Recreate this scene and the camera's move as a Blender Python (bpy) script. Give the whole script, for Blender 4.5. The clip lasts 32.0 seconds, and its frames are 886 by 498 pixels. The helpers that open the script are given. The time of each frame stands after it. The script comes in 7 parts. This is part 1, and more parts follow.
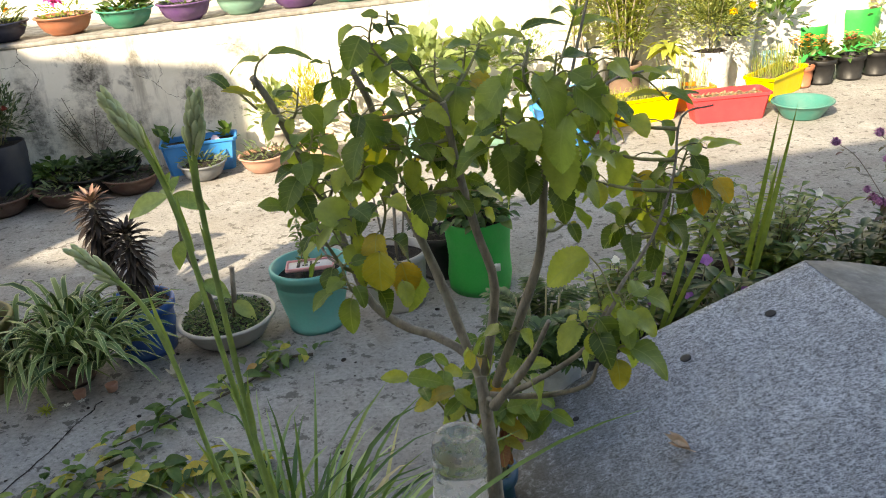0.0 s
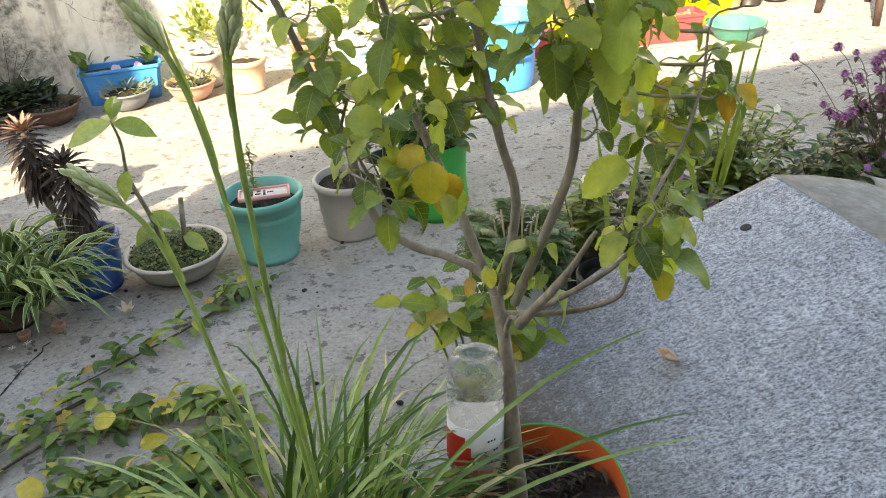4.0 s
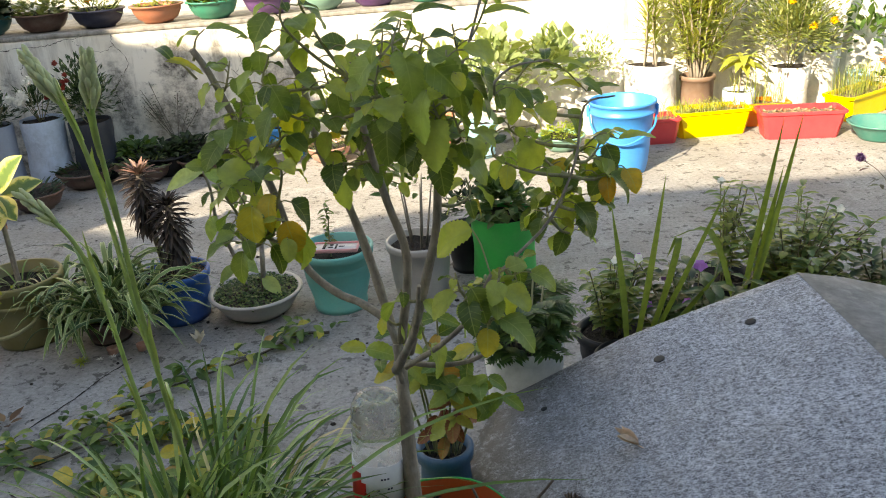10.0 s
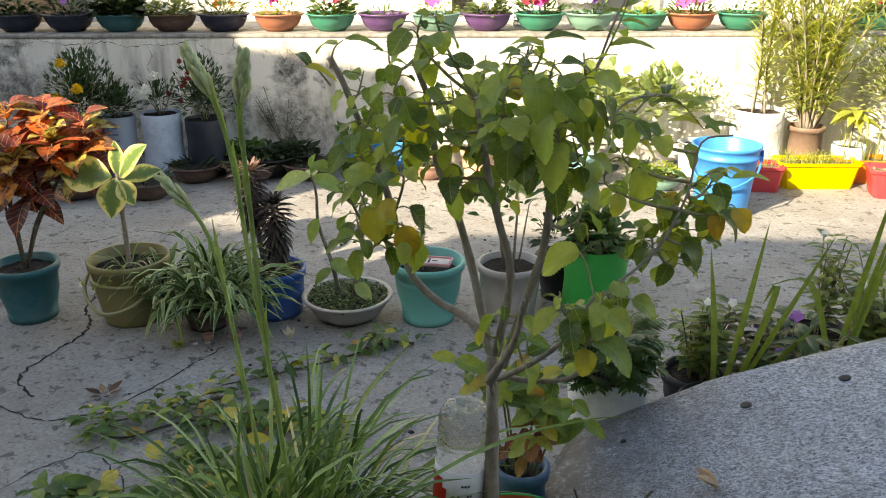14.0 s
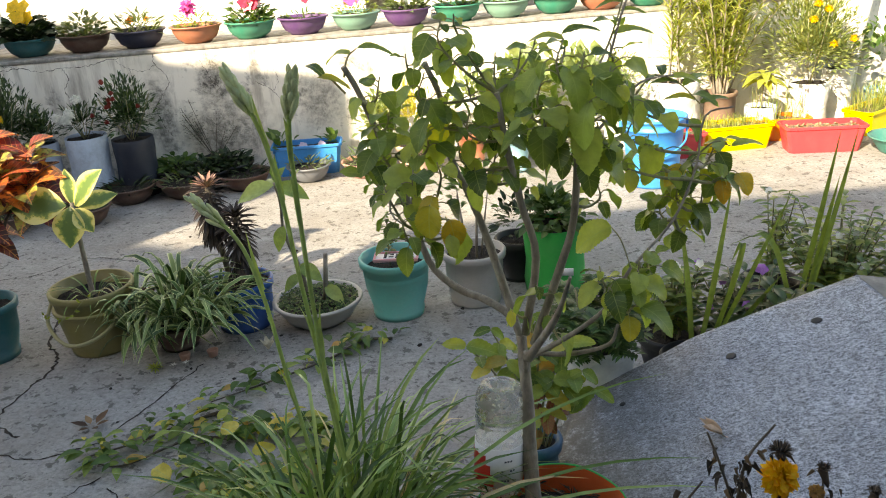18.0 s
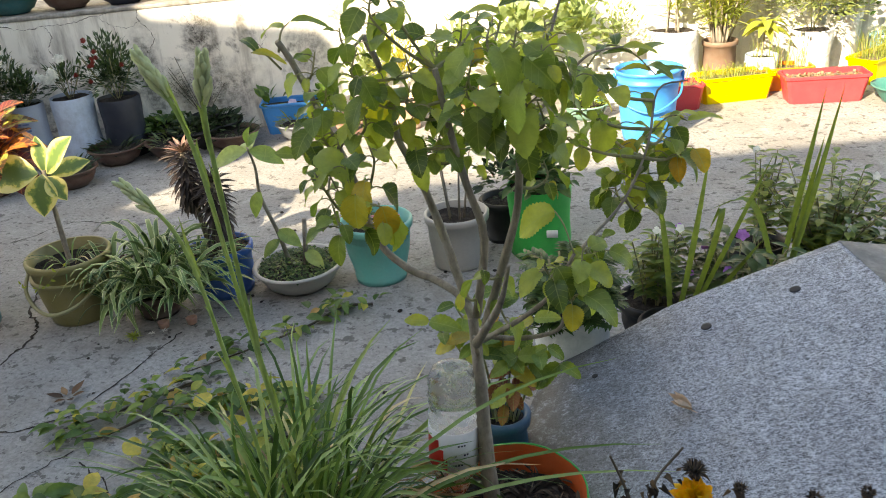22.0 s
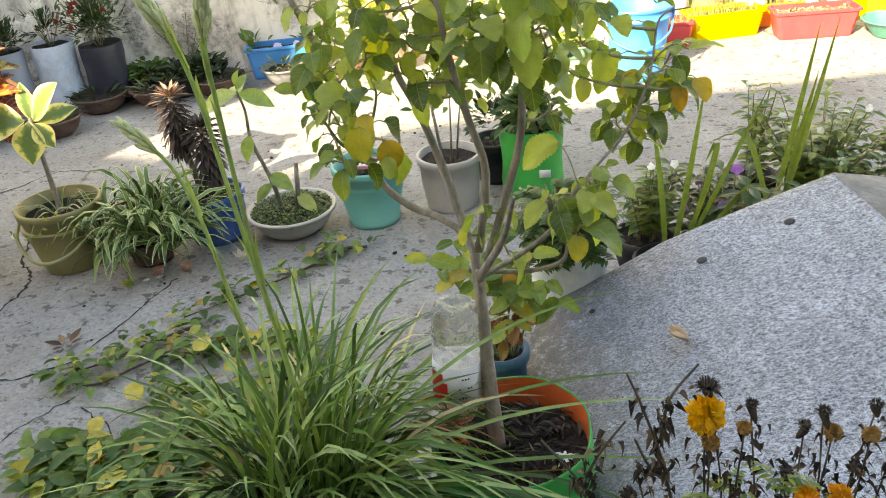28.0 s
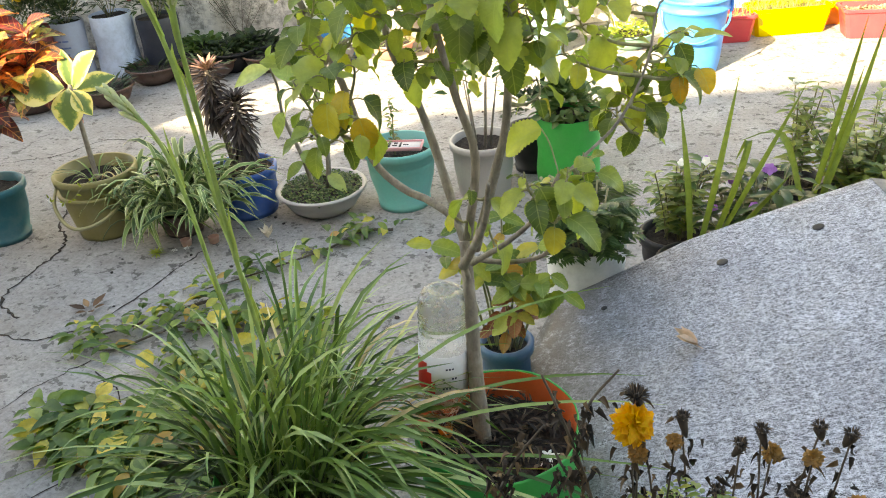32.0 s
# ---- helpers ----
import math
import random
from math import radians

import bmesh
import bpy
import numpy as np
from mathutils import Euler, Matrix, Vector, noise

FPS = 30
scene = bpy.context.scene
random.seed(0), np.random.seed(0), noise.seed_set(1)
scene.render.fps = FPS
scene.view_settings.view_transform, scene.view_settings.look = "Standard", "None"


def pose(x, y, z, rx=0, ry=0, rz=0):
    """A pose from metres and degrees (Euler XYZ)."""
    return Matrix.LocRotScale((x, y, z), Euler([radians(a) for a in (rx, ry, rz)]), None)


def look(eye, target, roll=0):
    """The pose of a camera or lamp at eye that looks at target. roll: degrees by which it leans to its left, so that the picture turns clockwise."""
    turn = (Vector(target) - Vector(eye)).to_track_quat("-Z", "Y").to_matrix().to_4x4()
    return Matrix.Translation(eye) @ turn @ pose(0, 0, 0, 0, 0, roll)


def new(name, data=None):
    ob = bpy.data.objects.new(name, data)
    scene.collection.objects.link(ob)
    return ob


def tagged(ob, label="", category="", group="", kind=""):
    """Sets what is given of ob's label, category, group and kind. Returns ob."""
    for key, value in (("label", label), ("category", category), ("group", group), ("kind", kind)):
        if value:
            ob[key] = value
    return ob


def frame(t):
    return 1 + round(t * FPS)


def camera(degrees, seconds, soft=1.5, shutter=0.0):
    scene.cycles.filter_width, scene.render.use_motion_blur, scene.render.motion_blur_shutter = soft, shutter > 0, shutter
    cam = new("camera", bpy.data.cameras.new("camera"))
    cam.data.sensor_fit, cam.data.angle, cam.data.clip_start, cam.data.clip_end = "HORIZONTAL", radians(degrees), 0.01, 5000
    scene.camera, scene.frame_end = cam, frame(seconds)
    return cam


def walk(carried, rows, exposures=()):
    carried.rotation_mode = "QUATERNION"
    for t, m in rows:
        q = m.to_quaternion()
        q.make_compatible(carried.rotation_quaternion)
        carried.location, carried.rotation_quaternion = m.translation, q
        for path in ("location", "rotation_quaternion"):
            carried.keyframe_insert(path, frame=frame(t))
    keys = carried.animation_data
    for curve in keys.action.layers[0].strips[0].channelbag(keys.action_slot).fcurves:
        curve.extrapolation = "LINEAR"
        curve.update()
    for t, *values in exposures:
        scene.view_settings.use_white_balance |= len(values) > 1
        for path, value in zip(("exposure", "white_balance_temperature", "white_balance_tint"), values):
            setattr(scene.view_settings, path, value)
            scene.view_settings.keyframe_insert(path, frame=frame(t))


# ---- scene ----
cam = camera(55.0, 32.0, 1.0)
PATH = [
    (0, (0.085, 0.043, 1.519), (0.056, 1.879, 0.724), -5.1),
    (0.5, (0.117, 0.116, 1.514), (0.08, 1.949, 0.715), -5.5),
    (1, (0.141, 0.177, 1.508), (0.068, 2.01, 0.712), -4.0),
    (1.5, (0.148, 0.213, 1.506), (0.009, 2.039, 0.703), -4.5),
    (2, (0.077, 0.205, 1.513), (0.134, 2.027, 0.692), -5.0),
    (2.5, (-0.004, 0.197, 1.506), (0.104, 2.008, 0.665), -5.2),
    (3, (-0.067, 0.178, 1.508), (0.071, 1.978, 0.647), -4.5),
    (3.5, (-0.108, 0.15, 1.486), (0.087, 1.902, 0.541), -3.4),
    (5.5, (0.123, -0.077, 1.474), (0.0, 1.678, 0.523), -5.1),
    (6, (0.147, -0.115, 1.47), (0.026, 1.622, 0.485), -2.4),
    (6.5, (0.135, -0.134, 1.471), (0.101, 1.607, 0.487), -1.8),
    (7, (0.082, -0.16, 1.486), (0.108, 1.583, 0.506), -1.3),
    (7.5, (0.035, -0.178, 1.494), (0.147, 1.575, 0.538), -2.0),
    (8, (0.046, -0.167, 1.486), (0.164, 1.567, 0.497), -2.9),
    (8.5, (0.172, -0.115, 1.493), (0.117, 1.697, 0.649), -3.5),
    (9, (0.316, -0.093, 1.494), (0.133, 1.734, 0.702), -3.0),
    (9.5, (0.379, -0.063, 1.485), (0.105, 1.769, 0.731), -4.6),
    (10, (0.403, -0.04, 1.476), (0.13, 1.789, 0.714), -3.9),
    (10.5, (0.398, -0.03, 1.473), (0.124, 1.805, 0.727), -3.0),
    (11, (0.397, -0.038, 1.479), (0.13, 1.813, 0.769), -2.4),
    (11.5, (0.395, -0.07, 1.492), (0.096, 1.778, 0.788), -2.9),
    (12, (0.384, -0.065, 1.487), (0.048, 1.777, 0.784), -3.8),
    (12.5, (0.376, -0.088, 1.492), (-0.016, 1.764, 0.848), -2.6),
    (13, (0.375, -0.108, 1.487), (-0.055, 1.73, 0.826), -0.4),
    (13.5, (0.37, -0.114, 1.483), (-0.091, 1.706, 0.793), 0.2),
    (14, (0.371, -0.101, 1.48), (-0.091, 1.714, 0.778), -0.1),
    (14.5, (0.377, -0.091, 1.482), (-0.091, 1.72, 0.773), -1.2),
    (15, (0.373, -0.11, 1.483), (-0.085, 1.701, 0.768), -2.2),
    (15.5, (0.322, -0.124, 1.495), (-0.049, 1.704, 0.773), -2.7),
    (17.5, (0.173, -0.199, 1.509), (-0.081, 1.642, 0.77), -3.5),
    (18, (0.178, -0.209, 1.511), (-0.082, 1.638, 0.787), -4.0),
    (18.5, (0.186, -0.218, 1.513), (-0.014, 1.639, 0.797), -2.0),
    (19, (0.182, -0.223, 1.516), (-0.023, 1.637, 0.81), -1.4),
    (19.5, (0.163, -0.224, 1.513), (-0.04, 1.628, 0.785), -0.6),
    (20, (0.155, -0.206, 1.514), (-0.044, 1.641, 0.775), -0.4),
    (20.5, (0.192, -0.172, 1.528), (-0.028, 1.645, 0.722), -2.3),
    (21, (0.239, -0.142, 1.54), (0.01, 1.659, 0.7), -3.7),
    (21.5, (0.271, -0.112, 1.536), (0.027, 1.685, 0.691), -4.8),
    (22, (0.292, -0.111, 1.536), (0.001, 1.683, 0.701), -5.1),
    (22.5, (0.334, -0.094, 1.539), (0.017, 1.702, 0.718), -5.8),
    (23, (0.371, -0.074, 1.523), (-0.007, 1.714, 0.711), -5.7),
    (23.5, (0.399, -0.06, 1.522), (0.021, 1.736, 0.726), -5.9),
    (24, (0.403, -0.06, 1.518), (0.027, 1.742, 0.736), -4.1),
    (24.5, (0.404, -0.055, 1.512), (0.041, 1.731, 0.689), -3.6),
    (25, (0.397, -0.053, 1.503), (-0.008, 1.715, 0.66), -3.2),
    (25.5, (0.396, -0.07, 1.507), (-0.02, 1.688, 0.651), -3.4),
    (26, (0.385, -0.098, 1.511), (-0.027, 1.641, 0.612), -4.3),
    (26.5, (0.347, -0.125, 1.526), (0.029, 1.62, 0.602), -5.4),
    (28.5, (0.257, -0.126, 1.511), (0.022, 1.604, 0.536), -5.8),
    (29, (0.268, -0.127, 1.499), (0.078, 1.589, 0.489), -5.4),
    (29.5, (0.307, -0.114, 1.512), (0.04, 1.609, 0.533), -5.9),
    (30, (0.34, -0.072, 1.498), (0.029, 1.633, 0.5), -5.3),
    (30.5, (0.372, -0.057, 1.499), (0.013, 1.651, 0.522), -5.3),
    (31, (0.392, -0.066, 1.479), (0.016, 1.63, 0.487), -4.0),
    (31.5, (0.393, -0.069, 1.487), (-0.014, 1.635, 0.523), -4.4),
    (32, (0.393, -0.069, 1.486), (-0.014, 1.636, 0.523), -5.0),
]
walk(cam, [(t, look(eye, target, roll)) for t, eye, target, roll in PATH], [(float(t), stops, 8300 + 1100 * min(1.0, max(0.0, (stops - 1.85) / 0.4)), 9) for t, stops in enumerate([1.42, 1.48, 1.46, 1.5, 2.13, 2.22, 2.33, 2.38, 2.37, 1.79, 1.49, 1.4, 1.34, 1.07, 1.44, 1.47, 1.49, 1.54, 1.54, 1.44, 1.48, 1.72, 1.73, 1.69, 1.68, 1.84, 2.06, 2.24, 2.34, 2.47, 2.52, 2.52, 2.5])])

# ---- light ----
SUN_EL, SUN_AZ = radians(31.5), radians(30)      # height; shadows run 30 degrees from +y towards +x
world = bpy.data.worlds.new("world")
scene.world = world
world.use_nodes = True
wn = world.node_tree
sky = wn.nodes.new("ShaderNodeTexSky")
sky.sky_type, sky.sun_disc = "NISHITA", False
sky.sun_elevation, sky.sun_rotation = SUN_EL, radians(180) + SUN_AZ
wn.nodes["Background"].inputs["Strength"].default_value = 0.15
wn.links.new(sky.outputs["Color"], wn.nodes["Background"].inputs["Color"])
sun = new("sun", bpy.data.lights.new("sun", "SUN"))
sun.data.energy, sun.data.angle, sun.data.color = 5.0, radians(0.6), (1.0, 0.93, 0.82)
WAY = Vector((math.sin(SUN_AZ) * math.cos(SUN_EL), math.cos(SUN_AZ) * math.cos(SUN_EL), -math.sin(SUN_EL)))
sun.matrix_world = look((0, 0, 8), Vector((0, 0, 8)) + WAY)

# ---- materials ----
RND = random.Random(7)


def shader(name, rough=0.6, metal=0.0):
    m = bpy.data.materials.new(name)
    m.use_nodes = True
    b = m.node_tree.nodes["Principled BSDF"]
    b.inputs["Roughness"].default_value, b.inputs["Metallic"].default_value = rough, metal
    return m, m.node_tree, b


def node(nt, kind, **sets):
    n = nt.nodes.new(kind)
    for k, v in sets.items():
        n.inputs[k.replace("_", " ")].default_value = v
    return n


def ramp(nt, src, stops):
    r = nt.nodes.new("ShaderNodeValToRGB")
    e = r.color_ramp.elements
    while len(e) < len(stops):
        e.new(0.5)
    for k, (p, c) in enumerate(stops):
        e[k].position, e[k].color = p, (*c, 1) if len(c) == 3 else c
    nt.links.new(src, r.inputs["Fac"])
    return r.outputs["Color"]


def coords(nt, kind="Object"):
    return nt.nodes.new("ShaderNodeTexCoord").outputs[kind]


def noise_tex(nt, scale, detail=4, rough=0.6, vec=None):
    n = node(nt, "ShaderNodeTexNoise", Scale=scale, Detail=detail, Roughness=rough)
    nt.links.new(vec if vec is not None else coords(nt), n.inputs["Vector"])
    return n.outputs["Fac"]


def mixc(nt, fac, a, b, how="MIX"):
    n = nt.nodes.new("ShaderNodeMix")
    n.data_type, n.blend_type = "RGBA", how
    for sock, v in ((n.inputs[0], fac), (n.inputs[6], a), (n.inputs[7], b)):
        if isinstance(v, (int, float)):
            sock.default_value = v
        elif isinstance(v, tuple):
            sock.default_value = (*v, 1)
        else:
            nt.links.new(v, sock)
    return n.outputs[2]


def bump(nt, b, height, strength=0.3, dist=0.01):
    n = node(nt, "ShaderNodeBump", Strength=strength, Distance=dist)
    nt.links.new(height, n.inputs["Height"])
    nt.links.new(n.outputs["Normal"], b.inputs["Normal"])


def plastic(name, col, rough=0.38, dirt=0.25, dust=(0.32, 0.29, 0.24)):
    m, nt, b = shader(name, rough)
    f = ramp(nt, noise_tex(nt, 9, 6, 0.7), [(0.45, (0, 0, 0)), (0.8, (dirt, dirt, dirt))])
    g = ramp(nt, noise_tex(nt, 90, 3), [(0.35, (0.93, 0.93, 0.93)), (0.7, (1, 1, 1))])
    c = mixc(nt, f, mixc(nt, 1.0, col, g, "MULTIPLY"), dust)
    nt.links.new(c, b.inputs["Base Color"])
    r = ramp(nt, noise_tex(nt, 14, 4), [(0.3, (rough - 0.08,) * 3), (0.7, (rough + 0.2,) * 3)])
    nt.links.new(r, b.inputs["Roughness"])
    bump(nt, b, noise_tex(nt, 40, 3), 0.08, 0.004)
    return m


def veins(nt, rib=0.0009, gap=0.005, wide=0.0005):
    """Midrib and slanting side veins of a leaf that lies along +y."""
    sep = nt.nodes.new("ShaderNodeSeparateXYZ")
    nt.links.new(coords(nt), sep.inputs[0])

    def op(kind, a, b=0.0):
        n = nt.nodes.new("ShaderNodeMath")
        n.operation = kind
        for sock, v in zip(n.inputs, (a, b)):
            if isinstance(v, (int, float)):
                sock.default_value = v
            else:
                nt.links.new(v, sock)
        return n.outputs[0]

    ax = op("ABSOLUTE", sep.outputs["X"])
    mid = op("LESS_THAN", ax, rib)
    saw = op("PINGPONG", op("SUBTRACT", sep.outputs["Y"], op("MULTIPLY", ax, 0.75)), gap)
    side = op("LESS_THAN", saw, wide)
    both = op("MAXIMUM", mid, op("MULTIPLY", side, 0.6))
    rgb = nt.nodes.new("ShaderNodeCombineColor")
    for k in range(3):
        nt.links.new(both, rgb.inputs[k])
    return rgb.outputs[0]


def leafy(name, stops, rough=0.45, per="island", see=0.35, tint=(1.5, 1.35, 0.5)):
    """Leaf: colour by chance per leaf, light shining through."""
    m, nt, b = shader(name, rough)
    if per == "object":
        r = nt.nodes.new("ShaderNodeObjectInfo").outputs["Random"]
    else:
        r = nt.nodes.new("ShaderNodeNewGeometry").outputs["Random Per Island"]
    c = ramp(nt, r, stops)
    var = ramp(nt, noise_tex(nt, 45, 4), [(0.3, (0.72, 0.74, 0.7)), (0.7, (1.12, 1.1, 1.05))])
    c = mixc(nt, 1.0, c, var, "MULTIPLY")
    height = noise_tex(nt, 120, 3)
    if per == "object":
        vein = veins(nt)
        c = mixc(nt, mixc(nt, 1.0, vein, (0.45, 0.45, 0.45), "MULTIPLY"), c, (0.34, 0.40, 0.14))
        height = vein
    nt.links.new(c, b.inputs["Base Color"])
    b.inputs["Specular IOR Level"].default_value = 0.45
    bump(nt, b, height, 0.3, -0.002 if per == "object" else 0.002)
    t = nt.nodes.new("ShaderNodeBsdfTranslucent")
    tc = mixc(nt, 1.0, c, tint, "MULTIPLY")
    nt.links.new(tc, t.inputs["Color"])
    mx = nt.nodes.new("ShaderNodeMixShader")
    mx.inputs[0].default_value = see
    nt.links.new(b.outputs[0], mx.inputs[1])
    nt.links.new(t.outputs[0], mx.inputs[2])
    nt.links.new(mx.outputs[0], nt.nodes["Material Output"].inputs["Surface"])
    return m


def concrete_mat():
    m, nt, b = shader("worn_concrete", 0.85)
    co = coords(nt)
    base = ramp(nt, noise_tex(nt, 1.1, 6, 0.65, co), [(0.32, (0.255, 0.248, 0.235)), (0.5, (0.325, 0.315, 0.298)), (0.68, (0.40, 0.388, 0.365))])
    fine = ramp(nt, noise_tex(nt, 60, 5, 0.75, co), [(0.34, (0.66, 0.66, 0.66)), (0.58, (1.08, 1.08, 1.08))])
    c = mixc(nt, 1.0, base, fine, "MULTIPLY")
    st = ramp(nt, noise_tex(nt, 11, 7, 0.75, co), [(0.52, (0, 0, 0)), (0.60, (0.22, 0.22, 0.22)), (0.72, (0.5, 0.5, 0.5))])
    c = mixc(nt, st, c, (0.125, 0.11, 0.095))
    br = ramp(nt, noise_tex(nt, 3.3, 8, 0.72, co), [(0.46, (0, 0, 0)), (0.62, (0.38, 0.38, 0.38))])
    c = mixc(nt, br, c, (0.21, 0.185, 0.155))
    sp = ramp(nt, noise_tex(nt, 42, 4, 0.6, co), [(0.60, (0, 0, 0)), (0.64, (0.65, 0.65, 0.65))])
    c = mixc(nt, sp, c, (0.10, 0.095, 0.09))
    pit = ramp(nt, noise_tex(nt, 17, 5, 0.62, co), [(0.588, (0, 0, 0)), (0.612, (0.85, 0.85, 0.85))])
    c = mixc(nt, pit, c, (0.10, 0.092, 0.083))
    pl = ramp(nt, noise_tex(nt, 4, 6, 0.6, co), [(0.6, (0, 0, 0)), (0.75, (0.4, 0.4, 0.4))])
    c = mixc(nt, pl, c, (0.56, 0.555, 0.54))
    nt.links.new(c, b.inputs["Base Color"])
    h = nt.nodes.new("ShaderNodeMath")
    h.operation = "ADD"
    nt.links.new(noise_tex(nt, 60, 5, 0.75, co), h.inputs[0])
    nt.links.new(noise_tex(nt, 9, 5, 0.7, co), h.inputs[1])
    bump(nt, b, h.outputs[0], 0.45, 0.012)
    return m


def plaster_mat(name, stain=1.0, patches=()):
    """Old whitewash: grey-black damp stains, flaked patches, streaks."""
    m, nt, b = shader(name, 0.88)
    co = coords(nt)
    base = ramp(nt, noise_tex(nt, 1.6, 5, 0.6, co), [(0.3, (0.80, 0.765, 0.68)), (0.7, (0.90, 0.88, 0.815))])
    mp = nt.nodes.new("ShaderNodeMapping")
    mp.inputs["Scale"].default_value = (6.0, 6.0, 0.9)
    nt.links.new(co, mp.inputs["Vector"])
    fine = ramp(nt, noise_tex(nt, 17, 9, 0.82, co), [(0.42, (0, 0, 0)), (0.58, (1, 1, 1))])
    streak = ramp(nt, noise_tex(nt, 1.0, 6, 0.7, mp.outputs[0]), [(0.52, (0, 0, 0)), (0.66, (0.7 * stain,) * 3)])
    c = mixc(nt, streak, base, (0.30, 0.27, 0.22))
    blot = ramp(nt, noise_tex(nt, 2.1, 8, 0.72, co), [(0.54, (0, 0, 0)), (0.62, (0.85 * stain,) * 3)])
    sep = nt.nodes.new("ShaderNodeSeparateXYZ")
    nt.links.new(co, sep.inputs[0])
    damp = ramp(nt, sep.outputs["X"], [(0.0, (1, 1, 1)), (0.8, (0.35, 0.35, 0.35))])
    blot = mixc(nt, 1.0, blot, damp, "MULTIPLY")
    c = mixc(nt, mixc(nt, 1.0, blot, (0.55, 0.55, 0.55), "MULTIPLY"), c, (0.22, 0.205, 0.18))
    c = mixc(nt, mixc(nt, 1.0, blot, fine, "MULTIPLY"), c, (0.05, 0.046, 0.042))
    for px, pz, rx, rz, deep in patches:
        # one damp patch with a ragged, speckled rim
        mp = nt.nodes.new("ShaderNodeMapping")
        mp.vector_type = "TEXTURE"
        mp.inputs["Location"].default_value = (px, 0, pz)
        mp.inputs["Scale"].default_value = (2 * rx, 2.0, 2 * rz)
        nt.links.new(co, mp.inputs["Vector"])
        ln = nt.nodes.new("ShaderNodeVectorMath")
        ln.operation = "LENGTH"
        nt.links.new(mp.outputs[0], ln.inputs[0])
        rag = nt.nodes.new("ShaderNodeMath")
        rag.operation = "MULTIPLY_ADD"
        nt.links.new(noise_tex(nt, 9, 8, 0.75, co), rag.inputs[0])
        rag.inputs[1].default_value = 0.8
        nt.links.new(ln.outputs["Value"], rag.inputs[2])
        soak = ramp(nt, rag.outputs[0], [(0.55, (deep,) * 3), (0.74, (0.3 * deep,) * 3), (0.86, (0, 0, 0))])
        c = mixc(nt, mixc(nt, 1.0, soak, (0.5, 0.5, 0.5), "MULTIPLY"), c, (0.24, 0.215, 0.18))
        c = mixc(nt, mixc(nt, 1.0, soak, fine, "MULTIPLY"), c, (0.055, 0.05, 0.045))
    ye = ramp(nt, noise_tex(nt, 3.1, 5, 0.6, co), [(0.5, (0, 0, 0)), (0.75, (0.35 * stain,) * 3)])
    c = mixc(nt, ye, c, (0.50, 0.43, 0.28))
    nt.links.new(c, b.inputs["Base Color"])
    bump(nt, b, noise_tex(nt, 22, 8, 0.75, co), 0.5, 0.012)
    return m


def soil_mat(name="dark_soil", a=(0.014, 0.010, 0.008), c2=(0.06, 0.046, 0.034)):
    m, nt, b = shader(name, 0.95)
    c = ramp(nt, noise_tex(nt, 55, 6, 0.75), [(0.35, a), (0.75, c2)])
    nt.links.new(c, b.inputs["Base Color"])
    bump(nt, b, noise_tex(nt, 70, 6, 0.75), 1.0, 0.02)
    return m


def bark_mat(name, a, c2, scale=30):
    m, nt, b = shader(name, 0.85)
    mp = nt.nodes.new("ShaderNodeMapping")
    mp.inputs["Scale"].default_value = (1, 1, 0.35)
    nt.links.new(coords(nt), mp.inputs["Vector"])
    c = ramp(nt, noise_tex(nt, scale * 2, 6, 0.7, mp.outputs[0]), [(0.3, a), (0.7, c2)])
    sp = ramp(nt, noise_tex(nt, 22, 3), [(0.55, (0, 0, 0)), (0.75, (0.5, 0.5, 0.5))])
    c = mixc(nt, sp, c, (0.42, 0.40, 0.36))
    nt.links.new(c, b.inputs["Base Color"])
    bump(nt, b, noise_tex(nt, scale * 3, 5, 0.7, mp.outputs[0]), 0.5, 0.004)
    return m


